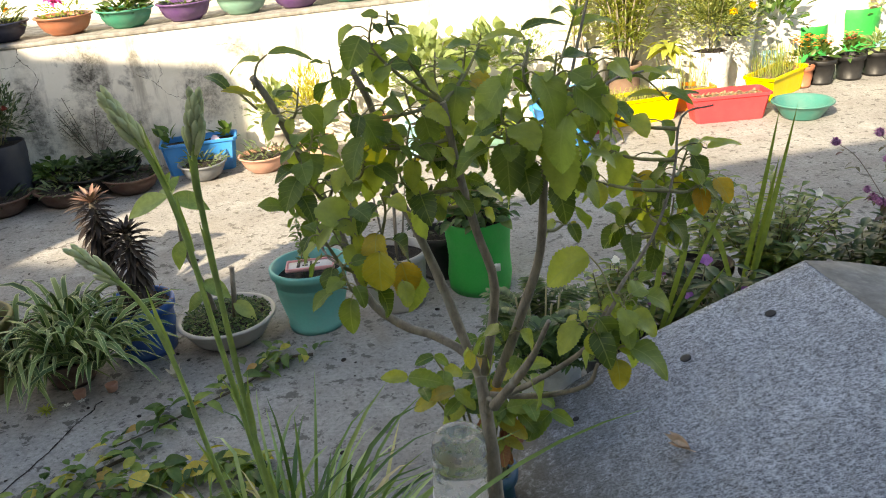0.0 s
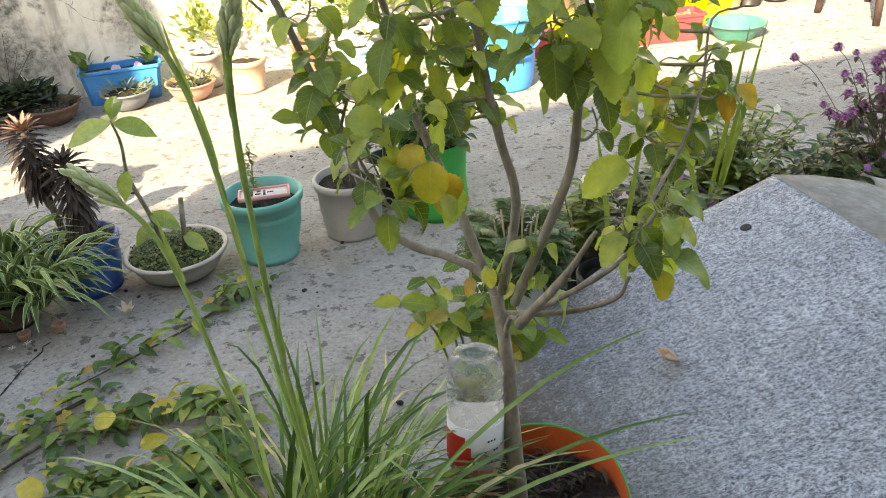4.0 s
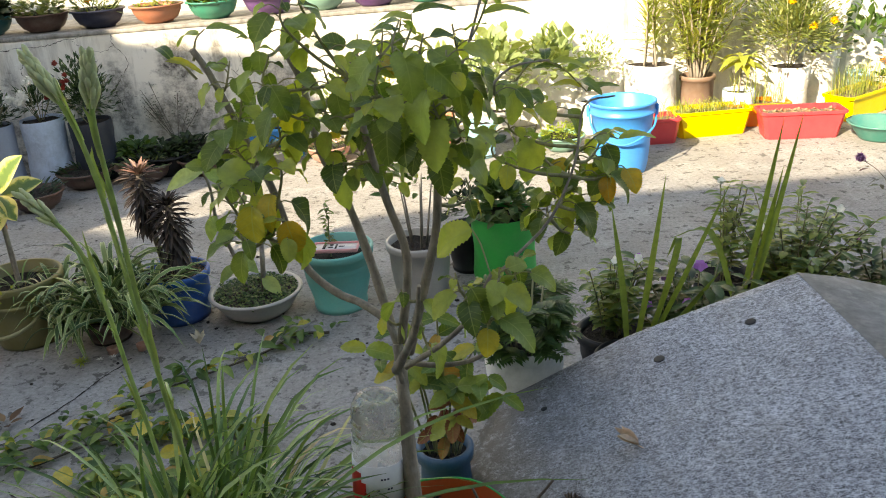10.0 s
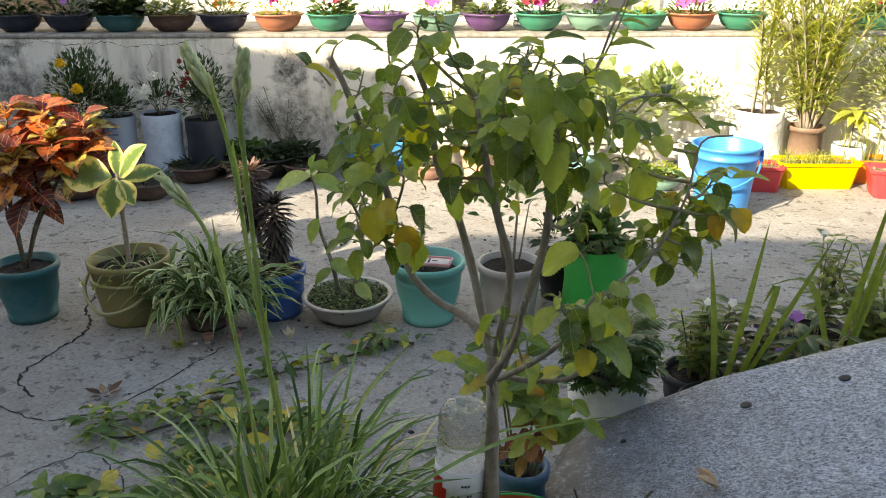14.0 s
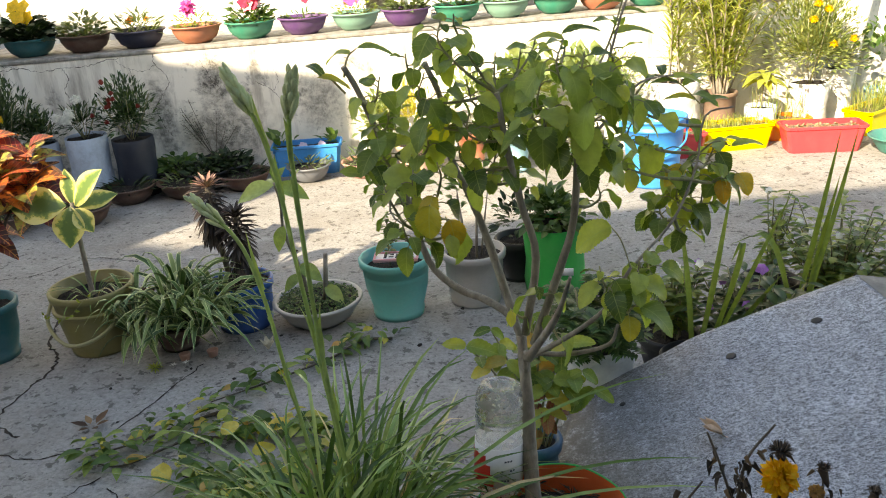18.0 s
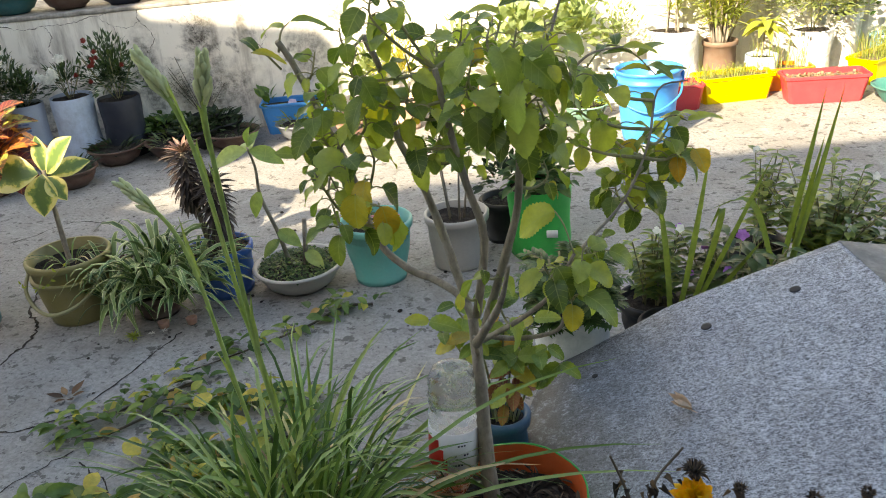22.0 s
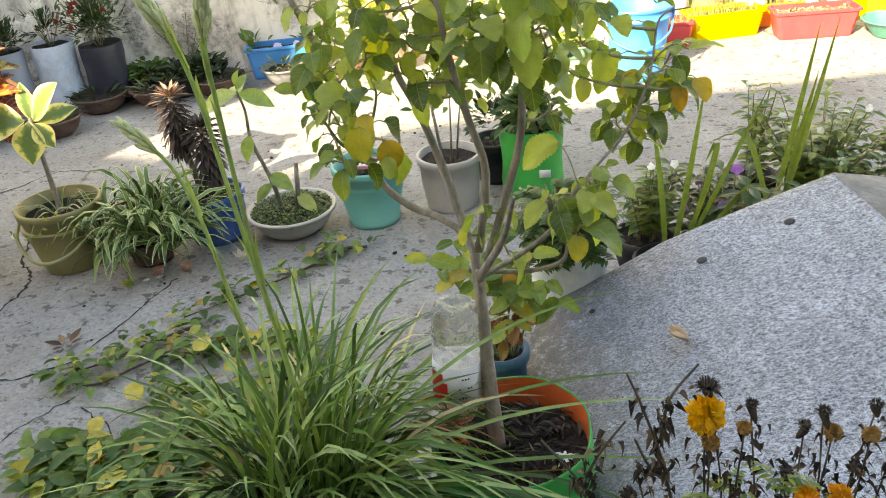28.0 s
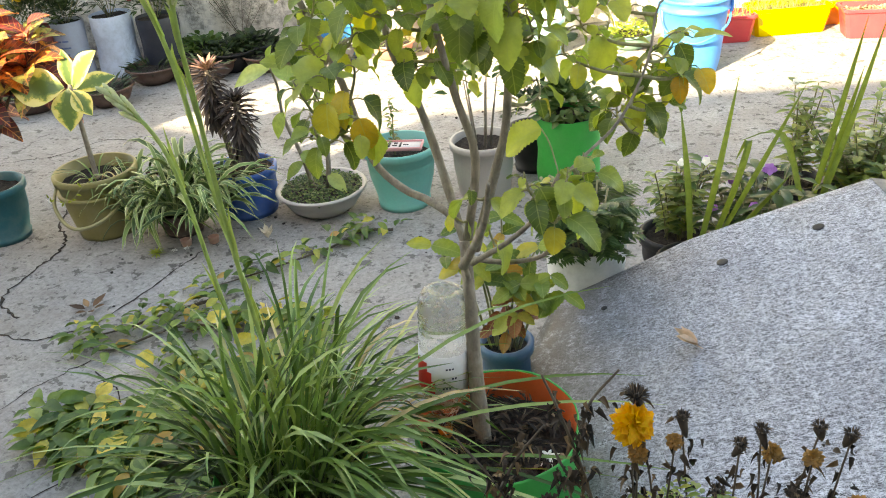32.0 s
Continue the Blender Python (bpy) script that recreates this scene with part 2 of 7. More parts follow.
def fibre_mat():
    """Grey fibreglass: chopped pale strands lying every way under worn resin."""
    m, nt, b = shader("fibreglass", 0.5)
    co = coords(nt)
    fac = None
    for k, (turn, sc) in enumerate(((0.0, 1.0), (0.25, 1.25), (0.6, 0.9), (1.1, 0.8), (1.75, 0.85), (2.5, 1.0), (2.85, 1.2), (3.05, 1.0))):
        mp = nt.nodes.new("ShaderNodeMapping")
        mp.vector_type = "TEXTURE"
        mp.inputs["Rotation"].default_value = (0, 0, turn)
        mp.inputs["Scale"].default_value = (0.030 * sc, 0.0016 * sc, 0.02)
        mp.inputs["Location"].default_value = (0.31 * k, 0.17 * k, 0)
        nt.links.new(co, mp.inputs["Vector"])
        r = ramp(nt, noise_tex(nt, 1.0, 0, 0.5, mp.outputs[0]), [(0.625, (0, 0, 0)), (0.675, (1, 1, 1))])
        fac = r if fac is None else mixc(nt, 1.0, fac, r, "LIGHTEN")
    deep = ramp(nt, noise_tex(nt, 85, 6, 0.8, co), [(0.38, (0.020, 0.024, 0.031)), (0.60, (0.135, 0.15, 0.178))])
    c = mixc(nt, fac, deep, (0.45, 0.49, 0.555))
    mott = ramp(nt, noise_tex(nt, 120, 5, 0.75, co), [(0.38, (0.36, 0.36, 0.37)), (0.58, (1.14, 1.14, 1.14))])
    c = mixc(nt, 1.0, c, mott, "MULTIPLY")
    big = ramp(nt, noise_tex(nt, 3.0, 6, 0.7, co), [(0.32, (0.72, 0.72, 0.74)), (0.68, (1.14, 1.13, 1.12))])
    c = mixc(nt, 1.0, c, big, "MULTIPLY")
    gr = ramp(nt, noise_tex(nt, 8, 7, 0.75, co), [(0.54, (0, 0, 0)), (0.72, (0.45, 0.45, 0.45))])
    c = mixc(nt, gr, c, (0.15, 0.145, 0.135))
    sep = nt.nodes.new("ShaderNodeSeparateXYZ")
    nt.links.new(co, sep.inputs[0])
    # darker towards the low edge: grime, with the shade beside the shrub painted in
    low = ramp(nt, sep.outputs["X"], [(0.22, (1, 1, 1)), (0.60, (0, 0, 0))])
    grime_shade = ramp(nt, noise_tex(nt, 26, 7, 0.8, co), [(0.28, (0, 0, 0)), (0.52, (1, 1, 1))])
    c = mixc(nt, mixc(nt, 1.0, low, grime_shade, "MULTIPLY"), c, (0.07, 0.068, 0.062))
    nt.links.new(c, b.inputs["Base Color"])
    bump(nt, b, fac, 0.4, 0.002)
    return m


# damp patches on the wall: place along and up it, half width, half height, depth
DAMP = ((-2.40, 0.44, 0.50, 0.30, 0.75), (-0.71, 0.64, 0.15, 0.27, 1.0), (-0.70, 0.28, 0.45, 0.28, 0.75), (0.18, 0.68, 0.16, 0.14, 0.7), (-0.05, 0.45, 0.22, 0.30, 0.65), (-1.07, 0.46, 0.12, 0.36, 0.8), (-3.2, 0.5, 0.4, 0.4, 0.8))
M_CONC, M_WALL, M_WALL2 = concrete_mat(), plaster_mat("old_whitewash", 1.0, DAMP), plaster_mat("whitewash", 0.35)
M_CEMENT = bark_mat("grey_cement", (0.10, 0.10, 0.098), (0.17, 0.165, 0.16), 8)
M_LEDGE = bark_mat("grimy_ledge", (0.13, 0.12, 0.105), (0.44, 0.42, 0.38), 7)
M_SOIL, M_LITTER = soil_mat(), soil_mat("leaf_litter", (0.016, 0.011, 0.009), (0.085, 0.062, 0.046))
M_FRP = fibre_mat()
M_BARK = bark_mat("shrub_bark", (0.15, 0.125, 0.10), (0.37, 0.32, 0.255))
M_TWIG = bark_mat("green_twig", (0.19, 0.19, 0.085), (0.34, 0.31, 0.17), 40)
M_CUT = bark_mat("sawn_wood", (0.42, 0.34, 0.24), (0.60, 0.52, 0.40), 60)
M_DRY = bark_mat("dry_stem", (0.05, 0.04, 0.03), (0.13, 0.10, 0.07), 50)
HIB = [(0.0, (0.075, 0.125, 0.030)), (0.30, (0.20, 0.28, 0.075)), (0.70, (0.38, 0.455, 0.14)), (0.94, (0.46, 0.50, 0.11)), (1.0, (0.52, 0.45, 0.06))]
M_HIB = leafy("shrub_leaf", HIB, 0.36, per="object", see=0.5, tint=(1.3, 1.35, 0.5))
M_HIBY = leafy("yellowing_leaf", [(0, (0.36, 0.36, 0.05)), (0.6, (0.50, 0.42, 0.05)), (1, (0.62, 0.30, 0.03))], per="object")
M_GRASS = leafy("strap_leaf", [(0, (0.035, 0.085, 0.020)), (0.35, (0.105, 0.21, 0.048)), (0.7, (0.21, 0.345, 0.10)), (0.93, (0.38, 0.50, 0.21)), (0.965, (0.44, 0.42, 0.17)), (0.985, (0.58, 0.46, 0.27))], 0.33, see=0.16)
M_STALK = leafy("flower_stalk", [(0, (0.27, 0.40, 0.12)), (1, (0.38, 0.50, 0.18))], 0.5, see=0.25)
M_BUD = leafy("pale_bud", [(0, (0.46, 0.56, 0.28)), (1, (0.72, 0.76, 0.52))], 0.5, see=0.2)
M_GREEN = leafy("leaf_green", [(0, (0.05, 0.12, 0.03)), (0.6, (0.09, 0.17, 0.04)), (1, (0.15, 0.24, 0.06))])
M_DARK = leafy("leaf_dark", [(0, (0.015, 0.035, 0.012)), (1, (0.04, 0.075, 0.025))], 0.55, see=0.15)
M_LIME = leafy("leaf_lime", [(0, (0.20, 0.30, 0.05)), (1, (0.38, 0.44, 0.08))])
M_GOLD = leafy("leaf_golden", [(0, (0.38, 0.38, 0.06)), (1, (0.58, 0.52, 0.10))])
# leaf green lightened: the glare on sunlit plants is put into the colour
M_SUNPALE = leafy("leaf_sun_pale", [(0, (0.20, 0.28, 0.12)), (1, (0.36, 0.44, 0.22))], see=0.4)
M_GREY = leafy("leaf_greygreen", [(0, (0.12, 0.17, 0.09)), (1, (0.20, 0.26, 0.13))])
M_DEAD = leafy("leaf_dead", [(0, (0.07, 0.04, 0.025)), (0.6, (0.16, 0.09, 0.05)), (1, (0.35, 0.22, 0.12))], 0.8, see=0.1)


def petal(name, col, col2=None):
    return leafy(name, [(0, col), (1, col2 or col)], 0.6, see=0.25, tint=(1.1, 1.1, 1.1))


M_YELLOW, M_ORANGE, M_PINK = petal("petal_yellow", (0.80, 0.52, 0.01)), petal("petal_orange", (0.85, 0.26, 0.01), (0.85, 0.36, 0.01)), petal("petal_pink", (0.75, 0.05, 0.35), (0.8, 0.12, 0.42))
M_WHITE, M_RED, M_VIOLET = petal("petal_white", (0.90, 0.90, 0.86)), petal("petal_red", (0.55, 0.02, 0.06), (0.65, 0.05, 0.12)), petal("petal_violet", (0.33, 0.10, 0.45), (0.45, 0.2, 0.6))
P_TEAL, P_BLUE, P_OLIVE = plastic("teal_plastic", (0.11, 0.42, 0.37)), plastic("blue_plastic", (0.01, 0.10, 0.38)), plastic("olive_plastic", (0.25, 0.22, 0.075), dirt=0.35)
P_GREY, P_SKY, P_DTEAL = plastic("grey_plastic", (0.40, 0.385, 0.36), dirt=0.35), plastic("sky_blue_plastic", (0.03, 0.27, 0.68), dirt=0.1), plastic("dark_teal_plastic", (0.01, 0.13, 0.15))
P_BROWN, P_TERRA, P_TAN = plastic("brown_plastic", (0.10, 0.045, 0.03), dirt=0.35), plastic("terracotta_plastic", (0.42, 0.15, 0.08)), plastic("pinkish_plastic", (0.50, 0.27, 0.20))
P_RED, P_YEL, P_ORG = plastic("red_plastic", (0.62, 0.05, 0.06), dirt=0.08), plastic("yellow_plastic", (0.80, 0.62, 0.0), dirt=0.06), plastic("orange_plastic", (0.80, 0.22, 0.01), dirt=0.08)
P_NAVY, P_PURPLE, P_GREEN = plastic("navy_plastic", (0.015, 0.02, 0.05), dirt=0.1), plastic("purple_plastic", (0.12, 0.05, 0.18)), plastic("green_plastic", (0.03, 0.25, 0.16))
P_PALE, P_BLACK, P_WHITE = plastic("pale_green_plastic", (0.20, 0.38, 0.30)), plastic("black_plastic", (0.010, 0.010, 0.011), 0.5, 0.06), plastic("white_plastic", (0.70, 0.70, 0.68), 0.5)
P_BRIGHT, P_LINER = plastic("green_bag_cloth", (0.01, 0.36, 0.06), 0.5, 0.1), plastic("orange_bag_lining", (0.75, 0.13, 0.03), 0.55, 0.12)
P_LBLUE, P_PEACH = plastic("light_blue_plastic", (0.30, 0.55, 0.62)), plastic("peach_plastic", (0.60, 0.38, 0.27))
def crumpled(name, col):
    """Woven sack cloth, creased all over."""
    m, nt, b = shader(name, 0.55)
    co = coords(nt)
    c = ramp(nt, noise_tex(nt, 14, 6, 0.7, co), [(0.3, tuple(0.72 * q for q in col)), (0.6, col)])
    nt.links.new(c, b.inputs["Base Color"])
    n = noise_tex(nt, 13, 3, 0.55, co)
    n.node.inputs["Distortion"].default_value = 1.2
    bump(nt, b, n, 0.5, 0.025)
    return m


P_SACK = crumpled("pale_blue_sack", (0.56, 0.66, 0.80))
P_CLOTH = crumpled("white_sack_cloth", (0.74, 0.74, 0.72))
P_DGREY = plastic("slate_plastic", (0.16, 0.175, 0.20), dirt=0.3)
P_PINK = plastic("pink_plastic", (0.75, 0.35, 0.36), 0.4, 0.1)


# ---- building blocks ----
class Geo:
    """Collects vertices and faces of one mesh."""

    def __init__(self):
        self.v, self.f, self.n = [], [], 0

    def add(self, verts, faces, m=None):
        a = np.asarray(verts, float)
        if m is not None:
            mm = np.array(m)
            a = a @ mm[:3, :3].T + mm[:3, 3]
        self.v.append(a)
        self.f += [tuple(i + self.n for i in f) for f in faces]
        self.n += len(a)

    def mesh(self, name, mat, smooth=True):
        me = bpy.data.meshes.new(name)
        me.from_pydata(np.concatenate(self.v).tolist() if self.v else [], [], self.f)
        me.materials.append(mat)
        if smooth:
            me.polygons.foreach_set("use_smooth", [True] * len(me.polygons))
        me.update()
        return me


def part(name, g, mat, parent, label="", kind="", smooth=True):
    me = g if isinstance(g, bpy.types.Mesh) else g.mesh(name, mat, smooth)
    ob = new(name, me)
    ob.parent = parent
    return tagged(ob, label=label, kind=kind)


def thing(name, x, y, z, label, category, group="", turn=0.0, kind=""):
    e = new(name)
    e.empty_display_size = 0.05
    e.matrix_basis = pose(x, y, z, 0, 0, turn)
    return tagged(e, label, category, group, kind)


def lathe(g, prof, seg=32, m=None, wob=0.0, seed=0, cap=True):
    """Surface of revolution from (radius, height) pairs."""
    rr = random.Random(seed)
    ph = [rr.uniform(0, 6.28) for _ in range(3)]
    v, f = [], []
    for r, z in prof:
        for k in range(seg):
            a = 2 * math.pi * k / seg
            q = r * (1 + wob * (math.sin(2 * a + ph[0] + 9 * z) + 0.6 * math.sin(3 * a + ph[1] - 14 * z) + 0.4 * math.sin(7 * a + ph[2] + 25 * z)))
            v.append((q * math.cos(a), q * math.sin(a), z))
    n = len(prof)
    for i in range(n - 1):
        for k in range(seg):
            k2 = (k + 1) % seg
            f.append((i * seg + k, i * seg + k2, (i + 1) * seg + k2, (i + 1) * seg + k))
    if cap:
        f.append(tuple(range(seg - 1, -1, -1)))
    if cap is True:
        f.append(tuple((n - 1) * seg + k for k in range(seg)))
    g.add(v, f, m)
    return g


def tube(g, pts, radii, seg=7):
    """Round stem along the points."""
    pts = [Vector(p) for p in pts]
    if isinstance(radii, (int, float)):
        radii = [radii] * len(pts)
    v, f = [], []
    side = Vector((0.31, 0.95, 0.02))
    for i, p in enumerate(pts):
        d = (pts[min(i + 1, len(pts) - 1)] - pts[max(i - 1, 0)]).normalized()
        a = (side - d * side.dot(d))
        a = a.normalized() if a.length > 1e-3 else d.orthogonal().normalized()
        side, b = a, d.cross(a)
        for k in range(seg):
            w = 2 * math.pi * k / seg
            v.append(p + (a * math.cos(w) + b * math.sin(w)) * radii[i])
    for i in range(len(pts) - 1):
        for k in range(seg):
            k2 = (k + 1) % seg
            f.append((i * seg + k, i * seg + k2, (i + 1) * seg + k2, (i + 1) * seg + k))
    f.append(tuple(range(seg - 1, -1, -1)))
    f.append(tuple((len(pts) - 1) * seg + k for k in range(seg)))
    g.add([tuple(q) for q in v], f)
    return g


def smooth_line(pts, n=4):
    """Catmull-Rom line through the points."""
    p = [Vector(q) for q in pts]
    p = [p[0] * 2 - p[1]] + p + [p[-1] * 2 - p[-2]]
    out = []
    for i in range(1, len(p) - 2):
        for k in range(n):
            t = k / n
            out.append(0.5 * (2 * p[i] + (p[i + 1] - p[i - 1]) * t + (2 * p[i - 1] - 5 * p[i] + 4 * p[i + 1] - p[i + 2]) * t * t + (3 * p[i] - p[i - 1] - 3 * p[i + 1] + p[i + 2]) * t ** 3))
    out.append(p[-2])
    return out


def leaf_shape(L, W, n=6, fold=0.25, curl=0.25, teeth=0.0, wide=0.42, wave=0.0):
    """Leaf along +y, face +z: (verts, faces)."""
    v, f = [], []
    for i in range(n + 1):
        t = i / n
        w = W / 2 * (math.sin(math.pi * min(1, t ** (math.log(0.5) / math.log(wide)))) ** 0.8 * (1 - 0.3 * t ** 4) if 0 < t < 1 else 0.02)
        y, z = L * t * (1 - 0.25 * curl * t), -L * curl * t * t
        te = 1 + (teeth if i % 2 else -teeth)
        for s in (-1, -0.5, 0, 0.5, 1):
            e = te if abs(s) == 1 else 1
            v.append((s * w * e, y, z + abs(s) * w * fold + wave * W * math.sin(9 * t + 2 * s) * abs(s)))
    for i in range(n):
        for k in range(4):
            f.append((i * 5 + k, i * 5 + k + 1, i * 5 + k + 6, i * 5 + k + 5))
    return v, f


def lite_leaf(L, W, n=3, fold=0.25, curl=0.3, wide=0.45):
    v, f = [], []
    for i in range(n + 1):
        t = i / n
        w = W / 2 * (math.sin(math.pi * t ** (math.log(0.5) / math.log(wide))) ** 0.8 if 0 < t < 1 else 0.03)
        z = -L * curl * t * t
        v += [(-w, L * t, z + w * fold), (0, L * t, z), (w, L * t, z + w * fold)]
    for i in range(n):
        f += [(i * 3, i * 3 + 1, i * 3 + 4, i * 3 + 3), (i * 3 + 1, i * 3 + 2, i * 3 + 5, i * 3 + 4)]
    return v, f


def aim(p, d, up=(0, 0, 1), scale=1.0, spin=0.0):
    """Pose with +y along d and +z as near to up as it goes."""
    y = Vector(d).normalized()
    u = Vector(up)
    z = u - y * u.dot(y)
    z = z.normalized() if z.length > 1e-3 else y.orthogonal().normalized()
    x = y.cross(z)
    m = Matrix((x, y, z)).transposed().to_4x4() @ Matrix.Rotation(spin, 4, "Y")
    return Matrix.Translation(p) @ m @ Matrix.Scale(scale, 4)


def blade(g, pts, w0, tip=0.15, fold=0.35, twist=0.0, turn=0.0, across=None):
    """Strap leaf along the points."""
    pts = [Vector(p) for p in pts]
    n = len(pts)
    v, f = [], []
    for i, p in enumerate(pts):
        t = i / (n - 1)
        d = (pts[min(i + 1, n - 1)] - pts[max(i - 1, 0)]).normalized()
        s = d.cross(Vector((0, 0, 1)))
        s = s.normalized() if s.length > 0.05 else Vector((1, 0, 0))
        if across:
            s = Vector(across)
            s = (s - d * s.dot(d)).normalized()
        s = Matrix.Rotation(turn + twist * t, 3, d) @ s
        u = s.cross(d)
        w = w0 / 2 * (0.7 + 0.5 * t if t < 0.45 else max(tip * 0.2, 0.925 * (1 - ((t - 0.45) / 0.55) ** 2.2)))
        v += [p - s * w + u * w * fold, p, p + s * w + u * w * fold]
    for i in range(n - 1):
        f += [(i * 3, i * 3 + 1, i * 3 + 4, i * 3 + 3), (i * 3 + 1, i * 3 + 2, i * 3 + 5, i * 3 + 4)]
    g.add([tuple(q) for q in v], f)


def arch(p, az, reach, rise, drop, n=7, rr=RND):
    """Points of a blade that rises from p and arches over."""
    out = []
    for i in range(n):
        t = i / (n - 1)
        r, z = reach * (t ** 1.25), rise * (1.9 * t - 0.9 * t * t) - drop * t ** 3
        out.append(Vector(p) + Vector((math.cos(az) * r, math.sin(az) * r, z)))
    return out


def box_geo(g, x0, x1, y0, y1, z0, z1, b=0.0, m=None):
    bm = bmesh.new()
    bmesh.ops.create_cube(bm, size=1)
    for q in bm.verts:
        q.co = Vector((x0 + (q.co.x + 0.5) * (x1 - x0), y0 + (q.co.y + 0.5) * (y1 - y0), z0 + (q.co.z + 0.5) * (z1 - z0)))
    if b:
        bmesh.ops.bevel(bm, geom=bm.edges[:], offset=b, segments=2, affect="EDGES", profile=0.6)
    bm.verts.index_update()
    g.add([tuple(q.co) for q in bm.verts], [tuple(q.index for q in fc.verts) for fc in bm.faces], m)
    bm.free()
    return g


def soil_disc(parent, r, z, mat=None, seed=0, name="soil"):
    g, rr = Geo(), random.Random(seed)
    v, f = [(0, 0, z + 0.01)], []
    rings, seg = 5, 20
    for i in range(1, rings + 1):
        for k in range(seg):
            a = 2 * math.pi * k / seg
            v.append((r * i / rings * math.cos(a), r * i / rings * math.sin(a), z + rr.uniform(-0.006, 0.008)))
    for k in range(seg):
        f.append((0, 1 + k, 1 + (k + 1) % seg))
    for i in range(rings - 1):
        for k in range(seg):
            k2 = (k + 1) % seg
            f.append((1 + i * seg + k, 1 + (i + 1) * seg + k, 1 + (i + 1) * seg + k2, 1 + i * seg + k2))
    g.add(v, f)
    return part(name, g, mat or M_SOIL, parent)


def pot_part(parent, r, h, mat, base=0.72, lip=0.012, lipz=0.035, name="pot", wob=0.0, seed=0, fill=0.86, soil=None, foot=True):
    """Tapered plastic pot with a rolled rim and a hollow inside."""
    rb = r * base
    prof = [(rb * 0.9, 0.006), (rb, 0.0), (rb + 0.002, 0.012)]
    if foot:
        prof += [(rb + 0.004, h * 0.1), (rb - 0.001, h * 0.115)]
    prof += [(rb + (r - rb) * 0.55, h * 0.5), (r - lip * 0.9, h - lipz), (r, h - lipz + 0.004), (r + 0.002, h - 0.006), (r - 0.003, h), (r - lip, h - 0.002), (r - lip - 0.002, h * 0.7), (rb * 0.9, h * 0.25)]
    p = part(name, lathe(Geo(), prof, 40, wob=wob, seed=seed), mat, parent)
    soil_disc(parent, (r - lip - 0.003) * (0.97 if fill > 0.75 else 0.9), h * fill, soil, seed)
    return p


def bowl_part(parent, r, h, mat, name="bowl", fill=0.8):
    """Shallow bonsai bowl with a wide flat rim."""
    prof = [(r * 0.5, 0.004), (r * 0.52, 0.0), (r * 0.55, 0.01), (r * 0.72, h * 0.25), (r * 0.86, h * 0.62), (r * 0.90, h * 0.86), (r * 0.985, h * 0.9), (r, h * 0.95), (r * 0.985, h), (r * 0.9, h * 0.985), (r * 0.86, h * 0.8), (r * 0.6, h * 0.3)]
    p = part(name, lathe(Geo(), prof, 40), mat, parent)
    soil_disc(parent, r * 0.86, h * fill, None, int(r * 999))
    return p


def bag_part(parent, r, h, mat, seed=0, name="grow_bag", liner=None, wob=0.025, fill=0.85):
    """Soft bag full of soil, with a turned-over mouth."""
    prof = [(r * 0.85, 0.004), (r * 0.96, 0.0), (r * 1.0, 0.03)] + [(r * (1.0 + 0.03 * math.sin(9 * t)), h * t) for t in (0.2, 0.35, 0.5, 0.65, 0.8, 0.92)]
    prof += [(r * 1.01, h * 0.985), (r * 1.0, h), (r * 0.985, h * 0.995), (r * 0.97, h * 0.9)]
    if not liner:
        prof += [(r * 0.96, h * 0.7)]
    p = part(name, lathe(Geo(), prof, 44, wob=wob, seed=seed, cap=1), mat, parent)
    if liner:
        part("lining", lathe(Geo(), [(r * 0.982, h * 0.992), (r * 0.965, h * 0.9), (r * 0.955, h * 0.6), (r * 0.93, h * 0.5)], 44, wob=wob, seed=seed, cap=False), liner, parent, "orange inner lining")
    soil_disc(parent, r * 0.95, h * fill, M_LITTER if liner else None, seed)
    return p


def bush(g, n, c, r, leaf, rr, up=0.5, flat=1.0, inside=0.3):
    """Leaves scattered through a dome, pointing out and up."""
    for _ in range(n):
        a, e = rr.uniform(0, 6.283), rr.uniform(-0.35, 1.45)
        q = r * rr.uniform(inside, 1.0)
        d = Vector((math.cos(a) * math.cos(e), math.sin(a) * math.cos(e), math.sin(e) * flat))
        p = Vector(c) + d * q
        w = d + Vector((rr.uniform(-0.6, 0.6), rr.uniform(-0.6, 0.6), up + rr.uniform(-0.5, 0.4)))
        g.add(*leaf, aim(p, w, (rr.uniform(-0.6, 0.6), rr.uniform(-0.6, 0.6), 1), rr.uniform(0.65, 1.2)))


def head(g, c, r, rr, n=54, leaf=None, up=(0, 0, 1)):
    """Full round flower head of many small ruffled petals."""
    leaf = leaf or lite_leaf(r * 0.55, r * 0.5, 2, 0.5, 0.4, 0.62)
    q = Vector(up).to_track_quat("Z", "Y").to_matrix().to_4x4()
    lathe(g, [(r * 0.2, -r * 0.55), (r * 0.55, -r * 0.3), (r * 0.66, 0), (r * 0.5, r * 0.42), (r * 0.15, r * 0.62)], 9, Matrix.Translation(c))
    for k in range(n):
        t = (k + 0.5) / n
        a, e = k * 2.39996, 1.5 - 1.8 * t
        d = Vector((math.cos(a) * math.cos(e), math.sin(a) * math.cos(e), math.sin(e)))
        w = d + Vector((rr.uniform(-0.45, 0.45), rr.uniform(-0.45, 0.45), rr.uniform(-0.45, 0.45)))
        g.add(*leaf, Matrix.Translation(c) @ q @ aim(d * r * rr.uniform(0.4, 0.6), w, (0, 0, 1), rr.uniform(0.75, 1.1)))


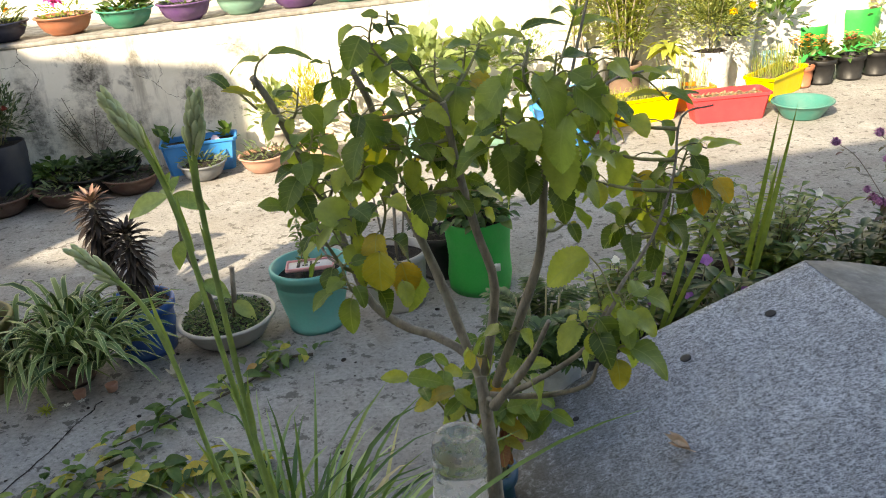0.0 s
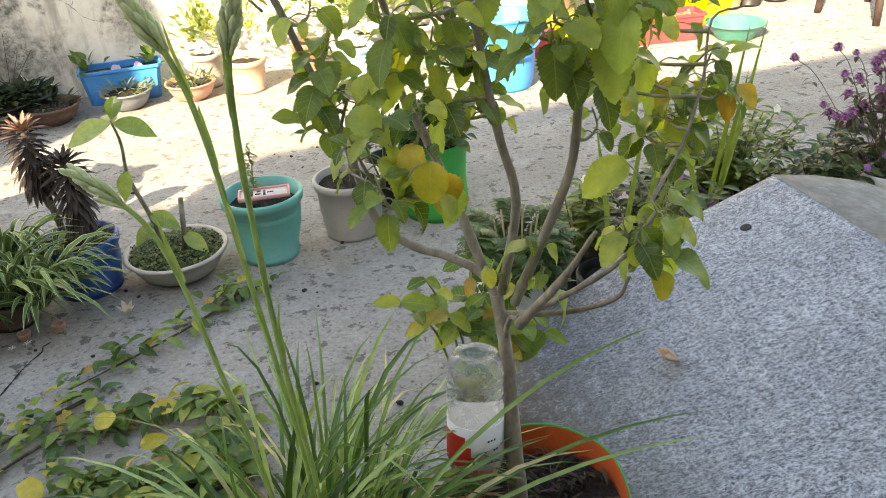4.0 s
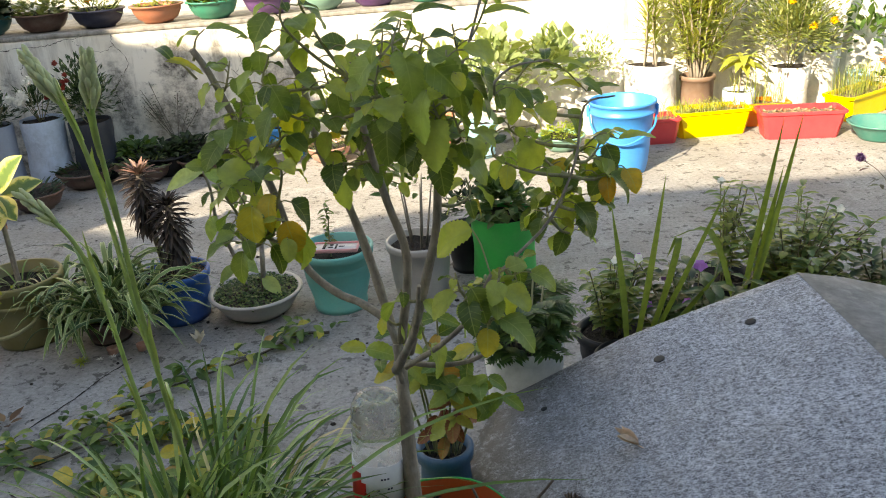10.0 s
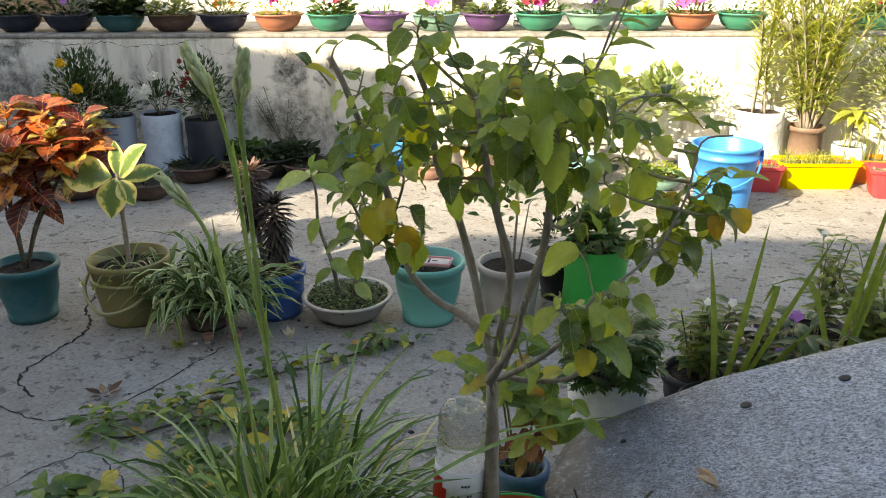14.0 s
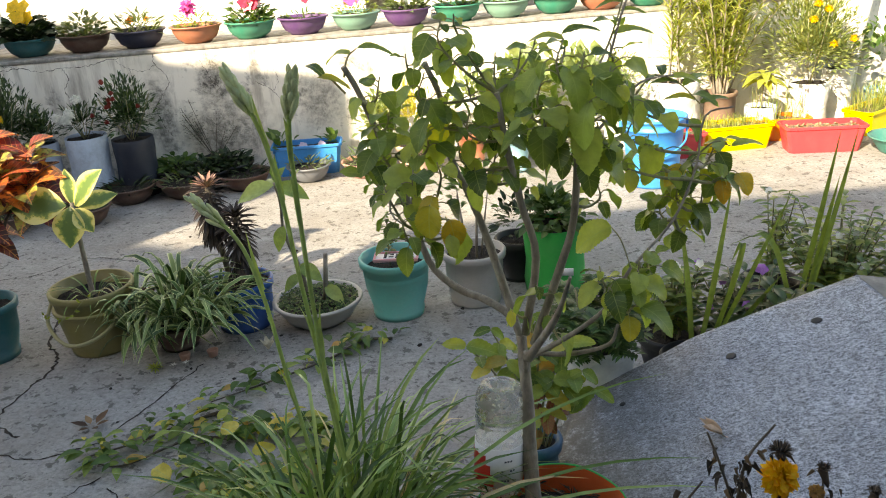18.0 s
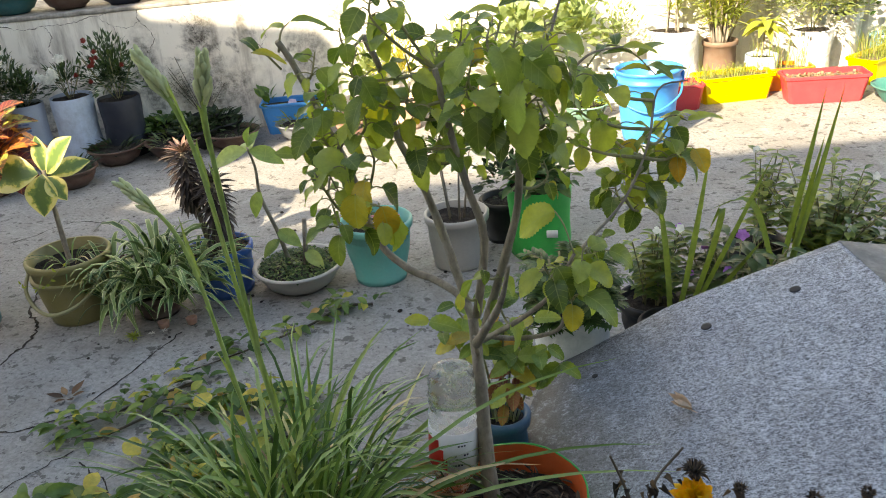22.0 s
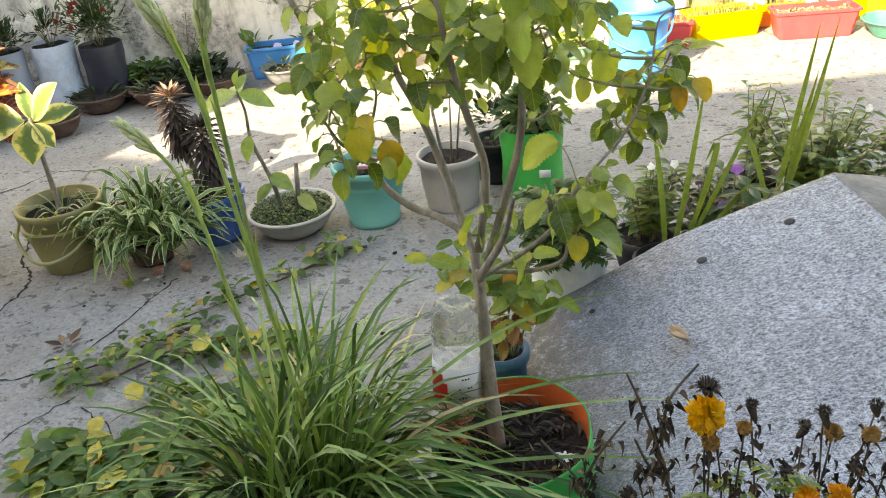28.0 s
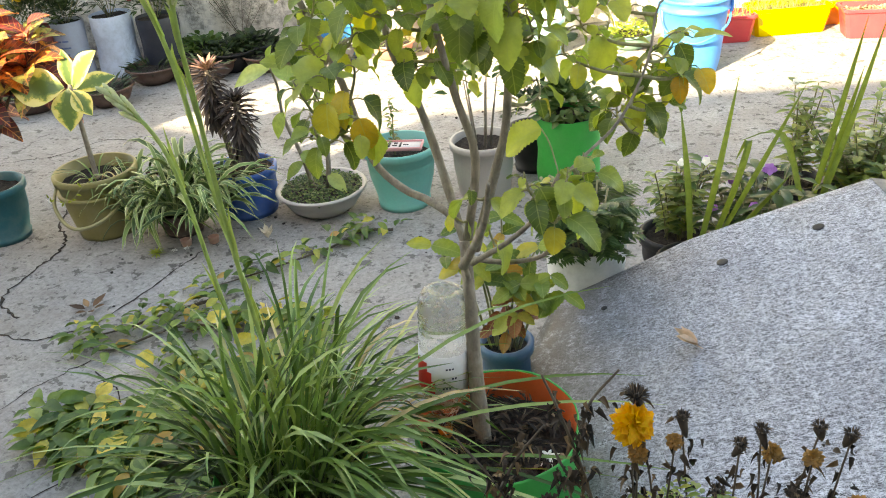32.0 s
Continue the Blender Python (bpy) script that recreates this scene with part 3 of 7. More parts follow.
def rosette(g, c, r, rr, n=5, leaf=None, tilt=0.25, up=(0, 0, 1)):
    """Open flower of n petals, or whorl of leaves."""
    leaf = leaf or lite_leaf(r, r * 0.9, 3, 0.15, 0.2, 0.6)
    q = Vector(up).to_track_quat("Z", "Y").to_matrix().to_4x4()
    a0 = rr.uniform(0, 6.28)
    for k in range(n):
        a = a0 + 2 * math.pi * k / n
        d = Vector((math.cos(a), math.sin(a), tilt))
        g.add(*leaf, Matrix.Translation(c) @ q @ aim((0, 0, 0), d, (0, 0, 1), rr.uniform(0.85, 1.1)))


# ---- setting ----
WA = math.atan(0.26)                                   # the wall's turn from the x axis
WALL = pose(-1.3, 5.28, 0, 0, 0, math.degrees(WA))     # x along the wall, y behind its face


def grid_sheet(x0, x1, y0, y1, step, z=0.0):
    g = Geo()
    nx, ny = int((x1 - x0) / step), int((y1 - y0) / step)
    v = [(x0 + (x1 - x0) * i / nx, y0 + (y1 - y0) * j / ny, z) for j in range(ny + 1) for i in range(nx + 1)]
    f = [(j * (nx + 1) + i, j * (nx + 1) + i + 1, (j + 1) * (nx + 1) + i + 1, (j + 1) * (nx + 1) + i) for j in range(ny) for i in range(nx)]
    g.add(v, f)
    return g


g = Geo()
box_geo(g, -9, 9, -7, 9, -0.25, 0)
floor = tagged(new("floor", g.mesh("floor", M_CONC, False)), "cracked grey concrete terrace floor with dark stains", "floor", kind="structure")
g = Geo()
box_geo(g, -300, 300, -300, 300, -4.3, -4.0)
tagged(new("ground", g.mesh("ground", M_SOIL, False)), "bare ground far below the terrace", "ground", kind="structure")

# parapet with its ledge, and the house wall that stands behind it
g = Geo()
box_geo(g, -5.5, 7.5, 0.0, 0.75, 0.0, 0.83, 0.012)
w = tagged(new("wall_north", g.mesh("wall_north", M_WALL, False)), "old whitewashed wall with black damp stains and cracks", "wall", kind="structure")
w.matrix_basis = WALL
g = Geo()
box_geo(g, -5.5, 7.5, -0.006, 0.8, 0.83, 0.855, 0.008)
w = tagged(new("ledge", g.mesh("ledge", M_LEDGE, False)), "grey cement ledge along the top of the wall", "ledge", kind="structure")
w.matrix_basis = WALL

# unseen walls added out of view, their outlines fitted to shade the near terrace
H = math.tan(SUN_EL)
g = Geo()
box_geo(g, -9.5, -4.15, 0.12, 0.3, 0, 0.45 + H * 6.0)
box_geo(g, -9.5, -5.0, 0.3, 1.5, 0, 0.45 + H * 6.0)
tagged(new("wall_west", g.mesh("wall_west", M_CEMENT, False)), "unseen plain grey cement wall added to shade the side of the terrace", "wall", kind="structure")
g = Geo()
# stepped, sloping top, shaped so that sun reaches the croton and rubber plant
box_geo(g, -4.55, 7.5, -0.4, 0.0, 0, H * 7.39)
box_geo(g, -9.0, -6.06, -0.4, 0.0, 0, 4.63)
g.add([(x, y, z) for x, top in ((-6.06, 4.63), (-4.55, 4.15)) for y in (-0.4, 0.0) for z in (0, top)], [(0, 1, 3, 2), (4, 6, 7, 5), (0, 4, 5, 1), (2, 3, 7, 6), (1, 5, 7, 3), (0, 2, 6, 4)])
w = tagged(new("wall_south", g.mesh("wall_south", M_CEMENT, False)), "unseen plain grey cement wall added behind the camera to shade the terrace", "wall", kind="structure")
w.matrix_basis = pose(0.2, -1.55, 0, 0, 0, 11.3)


def wall_crack(pts, w, seed):
    """Crack in the plaster, as points along and up the wall's face."""
    rr = random.Random(seed)
    line = smooth_line([(x, -0.002, z) for x, z in pts], 7)
    v = []
    for i, p in enumerate(line):
        d = (line[min(i + 1, len(line) - 1)] - line[max(i - 1, 0)]).normalized()
        s = Vector((-d.z, 0, d.x))
        p = p + s * rr.uniform(-0.006, 0.006)
        q = w * rr.choice((0.3, 0.5, 0.8, 1.0, 1.7))
        v += [tuple(p - s * q), tuple(p + s * q)]
    g = Geo()
    g.add(v, [(2 * i, 2 * i + 1, 2 * i + 3, 2 * i + 2) for i in range(len(line) - 1)])
    part("crack", g, M_SOIL, wall_n)


wall_n = [o for o in scene.objects if o.name == "wall_north"][0]
CRACKS = [((-1.975, 0.828), (-1.874, 0.805), (-1.75, 0.775), (-1.621, 0.787), (-1.46, 0.79), (-1.362, 0.812), (-1.22, 0.828)), ((-2.35, 0.828), (-2.23, 0.80), (-2.1, 0.79), (-1.97, 0.80), (-1.874, 0.805)), ((-1.621, 0.787), (-1.60, 0.72), (-1.63, 0.66), (-1.622, 0.60)),
          ((-1.054, 0.828), (-1.06, 0.77), (-0.988, 0.66), (-1.04, 0.57), (-1.10, 0.48), (-1.07, 0.38), (-1.02, 0.29)), ((-1.30, 0.81), (-1.22, 0.75), (-1.13, 0.73), (-1.05, 0.76)), ((-2.23, 0.80), (-2.225, 0.73), (-2.25, 0.68)), ((-0.81, 0.82), (-0.75, 0.70), (-0.71, 0.61), (-0.60, 0.53)),
          ((-0.46, 0.61), (-0.36, 0.55), (-0.30, 0.47), (-0.2, 0.42)), ((0.05, 0.72), (0.16, 0.70), (0.22, 0.62)), ((-0.35, 0.72), (-0.3, 0.60), (-0.36, 0.50)), ((-2.9, 0.82), (-2.7, 0.76), (-2.5, 0.78), (-2.35, 0.81)), ((-1.22, 0.75), (-1.2, 0.62), (-1.25, 0.52))]
for k, pts in enumerate(CRACKS):
    wall_crack(pts, 0.0009 if k > 3 else 0.0014, k)

# ---- the shrub in its green bag ----
shrub = thing("potted_shrub", 0.163, 1.232, 0, "tall leafy shrub with yellowing leaves in a green grow bag", "potted shrub")
bag_part(shrub, 0.167, 0.36, P_BRIGHT, 3, liner=P_LINER, fill=0.82)
OFF = Vector((0.163, 1.232, 0))
WOOD = []
rs = random.Random(11)


def branch(*pts):
    """A limb through the points, thinning towards its end."""
    line = smooth_line([Vector(p) - OFF for p in pts], 4)
    k = len(WOOD)
    r0 = 0.0180 if k == 0 else (0.0088 if k < 6 else (0.0032 if 7 < k < 12 else 0.0056))
    r1 = 0.0098 if k == 0 else (0.0052 if k < 5 else (0.0014 if 7 < k < 12 else 0.0028))
    rad = [(r0 + (r1 - r0) * i / (len(line) - 1)) * rs.uniform(0.93, 1.08) for i in range(len(line))]
    g = Geo()
    tube(g, line, rad, 9)
    limb = part("trunk" if k == 0 else "limb", g, M_BARK, shrub)
    if k in (1, 2, 3, 14):
        way = (line[-1] - line[-2]).normalized()
        m = Matrix.Translation(line[-1] + way * 0.0005) @ way.to_track_quat("Z", "Y").to_matrix().to_4x4()
        part("cut_end", lathe(Geo(), [(r1 * 0.98, -0.002), (r1 * 1.02, 0.0), (r1 * 0.7, 0.0012), (r1 * 0.2, 0.0015)], 10, m), M_CUT, limb, "pale sawn end of a limb")
    WOOD.append(line)


def shrub_leaf(L, W, curl, fold, n=24):
    """Pointed oval leaf with a fine-toothed edge and a drooping tip."""
    v, f = [], []
    for i in range(n + 1):
        t = i / n
        w = W / 2 * 1.9 * t ** 0.52 * (1 - t) ** 0.68 + 0.0004
        y, z = L * t * (1 - 0.25 * curl * t), -L * curl * t * t
        te = 1.06 if i % 2 else 0.93
        for q in (-1, -0.5, 0, 0.5, 1):
            v.append((q * w * (te if abs(q) == 1 else 1), y, z + abs(q) * w * fold + 0.045 * W * math.sin(10 * t + 2 * q) * abs(q)))
    for i in range(n):
        for k in range(4):
            f.append((i * 5 + k, i * 5 + k + 1, i * 5 + k + 6, i * 5 + k + 5))
    return v, f


LEAVES = []
for k in range(6):
    L = (0.050, 0.058, 0.066, 0.054, 0.076, 0.040)[k]
    me = Geo()
    me.add(*shrub_leaf(L * 0.93, L * (0.72, 0.82, 0.70, 0.84, 0.76, 0.66)[k], (0.2, 0.35, 0.5, 0.28, 0.6, 0.4)[k], 0.2 + 0.08 * (k % 3)))
    LEAVES.append((me.mesh("leaf", M_HIB), me.mesh("leaf", M_HIBY)))


def put_leaf(p, d, up, s, old=False):
    ob = new("leaf", rs.choice(LEAVES)[1 if old else 0])
    ob.parent = shrub
    ob.matrix_basis = aim(p, d, up, s)


def cluster(c, r, n):
    """Leaves on arching stalks round the end of a twig from the nearest limb."""
    c = Vector(c) - OFF
    near = min((q for line in WOOD for q in line), key=lambda q: (q - c).length + max(0, q.z - c.z) * 0.5)
    tip = c + Vector((rs.uniform(-0.3, 0.3) * r, rs.uniform(-0.3, 0.3) * r, 0.9 * r))
    axis = smooth_line([near, (near + c) / 2 + Vector((0, 0, -0.01)), c, tip], 4)
    g = Geo()
    tube(g, axis, [0.0034 - 0.00018 * i for i in range(len(axis))], 6)
    part("twig", g, M_TWIG, shrub)
    n = int(n * 1.5 + 0.5)
    for k in range(n):
        t = (k + rs.uniform(0.0, 0.8)) / n
        node_at = axis[int((0.35 + 0.65 * t) * (len(axis) - 1))]
        a = 2.4 * k + rs.uniform(-0.5, 0.5)
        out = Vector((math.cos(a), math.sin(a), 0))
        reach = r * rs.uniform(0.35, 0.85) * (1.15 - 0.6 * t)
        end = node_at + out * reach + Vector((0, 0, reach * rs.uniform(0.0, 0.45)))
        droop = rs.uniform(-1.0, 0.0) if t < 0.7 else rs.uniform(-0.4, 0.5)
        d = out * rs.uniform(0.5, 1.0) + Vector((0, -0.12, droop))
        g = Geo()
        tube(g, smooth_line([node_at, node_at.lerp(end, 0.55) + Vector((0, 0, 0.16 * reach)), end + d.normalized() * 0.003], 3), 0.0011, 5)
        part("leaf_stalk", g, M_TWIG, shrub)
        up = out * 0.45 + Vector((rs.uniform(-0.35, 0.35), -0.35 + rs.uniform(-0.3, 0.3), 0.95))
        put_leaf(end, d, up, rs.choice((0.6, 0.72, 0.8, 0.88, 0.95, 1.05)) * (1.0 if t < 0.75 else 0.74), rs.random() < 0.022)


# trunk
branch((0.131, 1.245, 0.27), (0.122, 1.252, 0.45), (0.119, 1.262, 0.58), (0.116, 1.274, 0.66), (0.110, 1.292, 0.735))
# b1
branch((0.117, 1.283, 0.652), (0.099, 1.31, 0.755), (0.041, 1.35, 0.786), (-0.019, 1.37, 0.805), (-0.077, 1.38, 0.864), (-0.112, 1.37, 1.014), (-0.147, 1.36, 1.118), (-0.18, 1.34, 1.225), (-0.199, 1.329, 1.269))
# b2
branch((0.102, 1.31, 0.747), (0.052, 1.36, 0.899), (0.014, 1.38, 1.002), (-0.017, 1.38, 1.076), (-0.027, 1.36, 1.195), (-0.052, 1.352, 1.266))
# b3
branch((0.118, 1.29, 0.742), (0.143, 1.28, 0.906), (0.12, 1.27, 1.014), (0.1, 1.26, 1.115), (0.084, 1.25, 1.226))
# b4
branch((0.135, 1.27, 0.731), (0.185, 1.22, 0.904), (0.211, 1.2, 1.005), (0.221, 1.2, 1.129), (0.236, 1.2, 1.206))
# b5
branch((0.126, 1.19, 0.742), (0.178, 1.12, 0.859), (0.202, 1.05, 0.965))
# b5a
branch((0.117, 1.283, 0.652), (0.119, 1.22, 0.737), (0.126, 1.19, 0.742))
# b6
branch((0.131, 1.25, 0.713), (0.207, 1.18, 0.797), (0.263, 1.12, 0.878), (0.301, 1.1, 0.959))
# b7
branch((0.236, 1.2, 1.206), (0.263, 1.22, 1.25), (0.277, 1.24, 1.29), (0.298, 1.26, 1.356), (0.324, 1.28, 1.405))
# b8
branch((0.283, 1.12, 0.919), (0.33, 1.18, 0.95), (0.388, 1.24, 0.993), (0.428, 1.28, 1.074), (0.443, 1.3, 1.159), (0.491, 1.3, 1.174))
# b9
branch((0.221, 1.2, 1.129), (0.281, 1.24, 1.185), (0.329, 1.28, 1.227), (0.389, 1.32, 1.23))
# b10
branch((-0.057, 1.38, 1.107), (-0.096, 1.3, 1.095), (-0.114, 1.22, 1.026), (-0.041, 1.12, 1.017))
# leafy ends, limb by limb: place, spread, number of leaves
SPRAYS = [
    # upper left limb
    (-0.007, 1.23, 1.315, 0.045, 7), (0.02, 1.25, 1.334, 0.03, 4), (-0.071, 1.28, 1.267, 0.03, 3), (-0.045, 1.22, 1.225, 0.05, 6),
    (-0.016, 1.24, 1.174, 0.05, 7), (-0.042, 1.25, 1.133, 0.045, 6), (0.027, 1.28, 1.149, 0.045, 6), (0.016, 1.28, 1.096, 0.04, 5), (0.037, 1.30, 1.202, 0.045, 5),
    # stubbed limb at the far left
    (-0.137, 1.30, 1.216, 0.04, 5), (-0.121, 1.30, 1.166, 0.04, 6), (-0.129, 1.27, 1.12, 0.045, 7), (-0.148, 1.25, 1.077, 0.035, 4),
    # forward spray at the left
    (-0.088, 1.12, 1.069, 0.04, 6), (-0.055, 1.13, 1.094, 0.035, 4), (-0.006, 1.13, 1.109, 0.035, 4), (0.009, 1.08, 1.034, 0.03, 3), (-0.06, 1.08, 1.021, 0.045, 6),
    # middle limb
    (0.075, 1.35, 1.239, 0.045, 7), (0.117, 1.33, 1.247, 0.045, 6), (0.142, 1.36, 1.273, 0.03, 4), (0.07, 1.34, 1.178, 0.045, 6), (0.102, 1.32, 1.14, 0.05, 7),
    (0.069, 1.33, 1.077, 0.045, 5), (0.05, 1.30, 1.058, 0.03, 3), (0.106, 1.33, 1.055, 0.04, 4),
    # front right crown
    (0.171, 1.13, 1.177, 0.045, 6), (0.213, 1.15, 1.134, 0.045, 7), (0.148, 1.15, 1.20, 0.045, 6), (0.186, 1.085, 1.291, 0.045, 7), (0.158, 1.09, 1.232, 0.045, 6),
    (0.222, 1.08, 1.277, 0.04, 6), (0.259, 1.05, 1.257, 0.045, 6), (0.27, 1.10, 1.282, 0.045, 6), (0.234, 1.12, 1.198, 0.05, 8), (0.26, 1.17, 1.15, 0.04, 5),
    # back right crown
    (0.359, 1.44, 1.059, 0.04, 5), (0.293, 1.35, 1.067, 0.045, 6), (0.32, 1.38, 1.104, 0.045, 6), (0.26, 1.25, 1.032, 0.03, 3), (0.338, 1.38, 1.158, 0.04, 5), (0.30, 1.33, 1.18, 0.04, 5),
    # limb that hangs out to the right
    (0.498, 1.35, 1.036, 0.035, 5), (0.466, 1.36, 1.071, 0.035, 5), (0.44, 1.38, 1.031, 0.045, 6), (0.457, 1.39, 0.965, 0.035, 4), (0.412, 1.39, 0.991, 0.045, 7), (0.381, 1.38, 0.956, 0.035, 5), (0.424, 1.36, 0.923, 0.03, 4),
    # low spray at the right
    (0.257, 1.09, 0.936, 0.035, 5), (0.311, 1.10, 0.936, 0.04, 6), (0.299, 1.08, 0.89, 0.035, 5), (0.334, 1.15, 0.938, 0.035, 4), (0.148, 1.21, 0.867, 0.02, 2), (0.17, 1.22, 0.80, 0.02, 2), (0.10, 1.27, 0.80, 0.018, 2)]
for x, y, z, r, n in SPRAYS:
    cluster((x, y, z), r, n)

# single leaves that hang by themselves
for p, d, up, L in (((-0.008, 1.0, 1.108), (-0.1, -0.3, -0.95), (-0.1, -1, 0.35), 1.05), ((0.012, 1.07, 1.06), (0.25, -0.2, -0.9), (0.3, -1, 0.2), 0.85), ((0.272, 1.14, 1.016), (-0.95, -0.1, -0.32), (0.15, -0.55, 0.85), 1.3),
                    ((0.262, 1.07, 0.93), (0.1, -0.2, -0.95), (-0.1, -1, 0.3), 0.8), ((-0.10, 1.13, 1.125), (0.9, -0.3, -0.25), (0.1, -0.6, 0.8), 1.2), ((0.24, 1.03, 1.285), (0.75, -0.3, -0.55), (0.2, -0.8, 0.6), 1.2)):
    near = min((q for line in WOOD for q in line), key=lambda q: (q - Vector(p) + OFF).length)
    part("leaf_stalk", tube(Geo(), smooth_line([near, near.lerp(Vector(p) - OFF, 0.5) + Vector((0, 0, 0.012)), Vector(p) - OFF], 3), 0.0013, 5), M_TWIG, shrub)
    put_leaf(Vector(p) - OFF, d, up, L, p[0] < 0.02 and p[1] < 1.1)

# slim young leaves on the long shoot and on bare twig ends
slim = Geo()
slim.add(*shrub_leaf(0.075, 0.026, 0.55, 0.3, 12))
slim = slim.mesh("leaf", M_HIB)
for pts, n in ((((0.255, 1.28, 1.25), (0.278, 1.33, 1.287), (0.293, 1.35, 1.323), (0.306, 1.37, 1.361), (0.313, 1.37, 1.39)), 9), (((-0.20, 1.33, 1.25), (-0.19, 1.33, 1.285), (-0.172, 1.33, 1.301)), 2), (((-0.20, 1.33, 1.22), (-0.23, 1.335, 1.25), (-0.25, 1.33, 1.252)), 2),
               (((0.19, 1.12, 1.28), (0.20, 1.16, 1.31), (0.195, 1.20, 1.325)), 3), (((0.32, 1.38, 1.17), (0.363, 1.40, 1.215), (0.41, 1.40, 1.20), (0.45, 1.40, 1.16)), 8), (((0.43, 1.36, 1.06), (0.47, 1.35, 1.10), (0.50, 1.35, 1.09)), 4)):
    line = smooth_line([Vector(p) - OFF for p in pts], 5)
    part("twig", tube(Geo(), line, [0.0022 - 0.0012 * i / len(line) for i in range(len(line))], 6), M_TWIG, shrub)
    for k in range(n):
        p = line[len(line) - 1 - int(k * 0.72 * len(line) / n)]
        a = 2.4 * k + rs.uniform(-0.4, 0.4)
        o = new("leaf", slim)
        o.parent = shrub
        o.matrix_basis = aim(p, (math.cos(a), 0.6 * math.sin(a) - 0.1, rs.uniform(0.1, 0.7)), (0, -0.4, 1), rs.uniform(0.6, 1.0))

branch((0.118, 1.29, 0.70), (0.20, 1.22, 0.735), (0.27, 1.17, 0.78), (0.285, 1.15, 0.83))

# upside-down water bottle stuck in the soil by the trunk
def bottle_mat():
    m, nt, b = shader("cloudy_bottle", 0.25)
    b.inputs["Base Color"].default_value = (0.80, 0.78, 0.74, 1)
    b.inputs["Transmission Weight"].default_value, b.inputs["IOR"].default_value = 0.85, 1.2
    r = ramp(nt, noise_tex(nt, 30, 5, 0.7), [(0.4, (0.12, 0.12, 0.12)), (0.7, (0.45, 0.45, 0.45))])
    nt.links.new(r, b.inputs["Roughness"])
    return m


bottle = thing("plastic_bottle", 0.058, 1.245, 0.30, "empty clear plastic bottle stuck upside down in the soil", "bottle")
bottle.matrix_basis = pose(0.048, 1.252, 0.297, -3, 3, 0)
prof = [(0.012, 0.02), (0.0135, 0.0), (0.0135, 0.025), (0.016, 0.032), (0.022, 0.05), (0.036, 0.085), (0.046, 0.112), (0.0495, 0.128), (0.0490, 0.226)]
for k in range(4):
    prof += [(0.0460, 0.234 + 0.022 * k), (0.0500, 0.243 + 0.022 * k), (0.0500, 0.248 + 0.022 * k)]
prof += [(0.048, 0.325), (0.040, 0.342), (0.028, 0.345), (0.015, 0.335)]
part("bottle_body", lathe(Geo(), prof, 32, wob=0.006), bottle_mat(), bottle)
m_lab = plastic("bottle_label", (0.74, 0.74, 0.75), 0.45, 0.2)
part("label", lathe(Geo(), [(0.0500, 0.136), (0.0506, 0.136), (0.0506, 0.222), (0.0500, 0.222)], 32, wob=0.004), m_lab, bottle, "white paper label with a red end")
m_redlab = plastic("red_label", (0.62, 0.03, 0.02), 0.45, 0.1)
g = Geo()
for a0, a1, z0, z1 in ((3.0, 4.55, 0.138, 0.165), (3.0, 4.40, 0.165, 0.185), (3.0, 4.2, 0.185, 0.205)):
    n = 14
    v = [(0.0512 * math.cos(a0 + (a1 - a0) * i / n), 0.0512 * math.sin(a0 + (a1 - a0) * i / n), z) for z in (z0, z1) for i in range(n + 1)]
    g.add(v, [(i, i + 1, n + 2 + i, n + 1 + i) for i in range(n)])
part("label_print", g, m_redlab, bottle, "red print on the label")
g = Geo()
for k in range(9):
    a = 4.85 + 0.12 * (k % 5)
    z = 0.150 + 0.022 * (k // 3)
    v = [(0.0511 * math.cos(a + d), 0.0511 * math.sin(a + d), zz) for zz in (z, z + 0.004) for d in (0, 0.08)]
    g.add(v, [(0, 1, 3, 2)])
part("label_bars", g, P_NAVY, bottle, "small dark print")
part("cap", lathe(Geo(), [(0.013, 0.0), (0.0155, 0.0), (0.0155, 0.02), (0.013, 0.021)], 20), P_ORG, bottle, "orange screw cap")

# dry leaf and white flower litter on the soil of the shrub's bag
g = Geo()
rr = random.Random(5)
for _ in range(420):
    a, q = rr.uniform(0, 6.28), 0.152 * math.sqrt(rr.random())
    g.add(*lite_leaf(rr.uniform(0.010, 0.045), rr.uniform(0.003, 0.011), 3, 0.9, rr.uniform(-0.3, 0.4)), aim((q * math.cos(a), q * math.sin(a), 0.304 + rr.uniform(0, 0.014)), (math.cos(a * 7), math.sin(a * 7), rr.uniform(-0.15, 0.35)), (rr.uniform(-0.5, 0.5), 0.2, 1)))
part("leaf_litter", g, leafy("rotting_leaf", [(0, (0.012, 0.008, 0.006)), (0.55, (0.055, 0.036, 0.025)), (0.9, (0.13, 0.09, 0.06)), (1, (0.30, 0.23, 0.16))], 0.85, see=0.05), shrub, "dry leaves on the soil", kind="stuff")
fl = thing("fallen_flower", 0.268, 1.19, 0.303, "withered white flower lying on the soil", "flower")
g = Geo()
rosette(g, (0, 0, 0.012), 0.012, rr, 7, lite_leaf(0.024, 0.008, 3, 0.7, 0.7), 0.5)
part("petals", g, M_WHITE, fl)


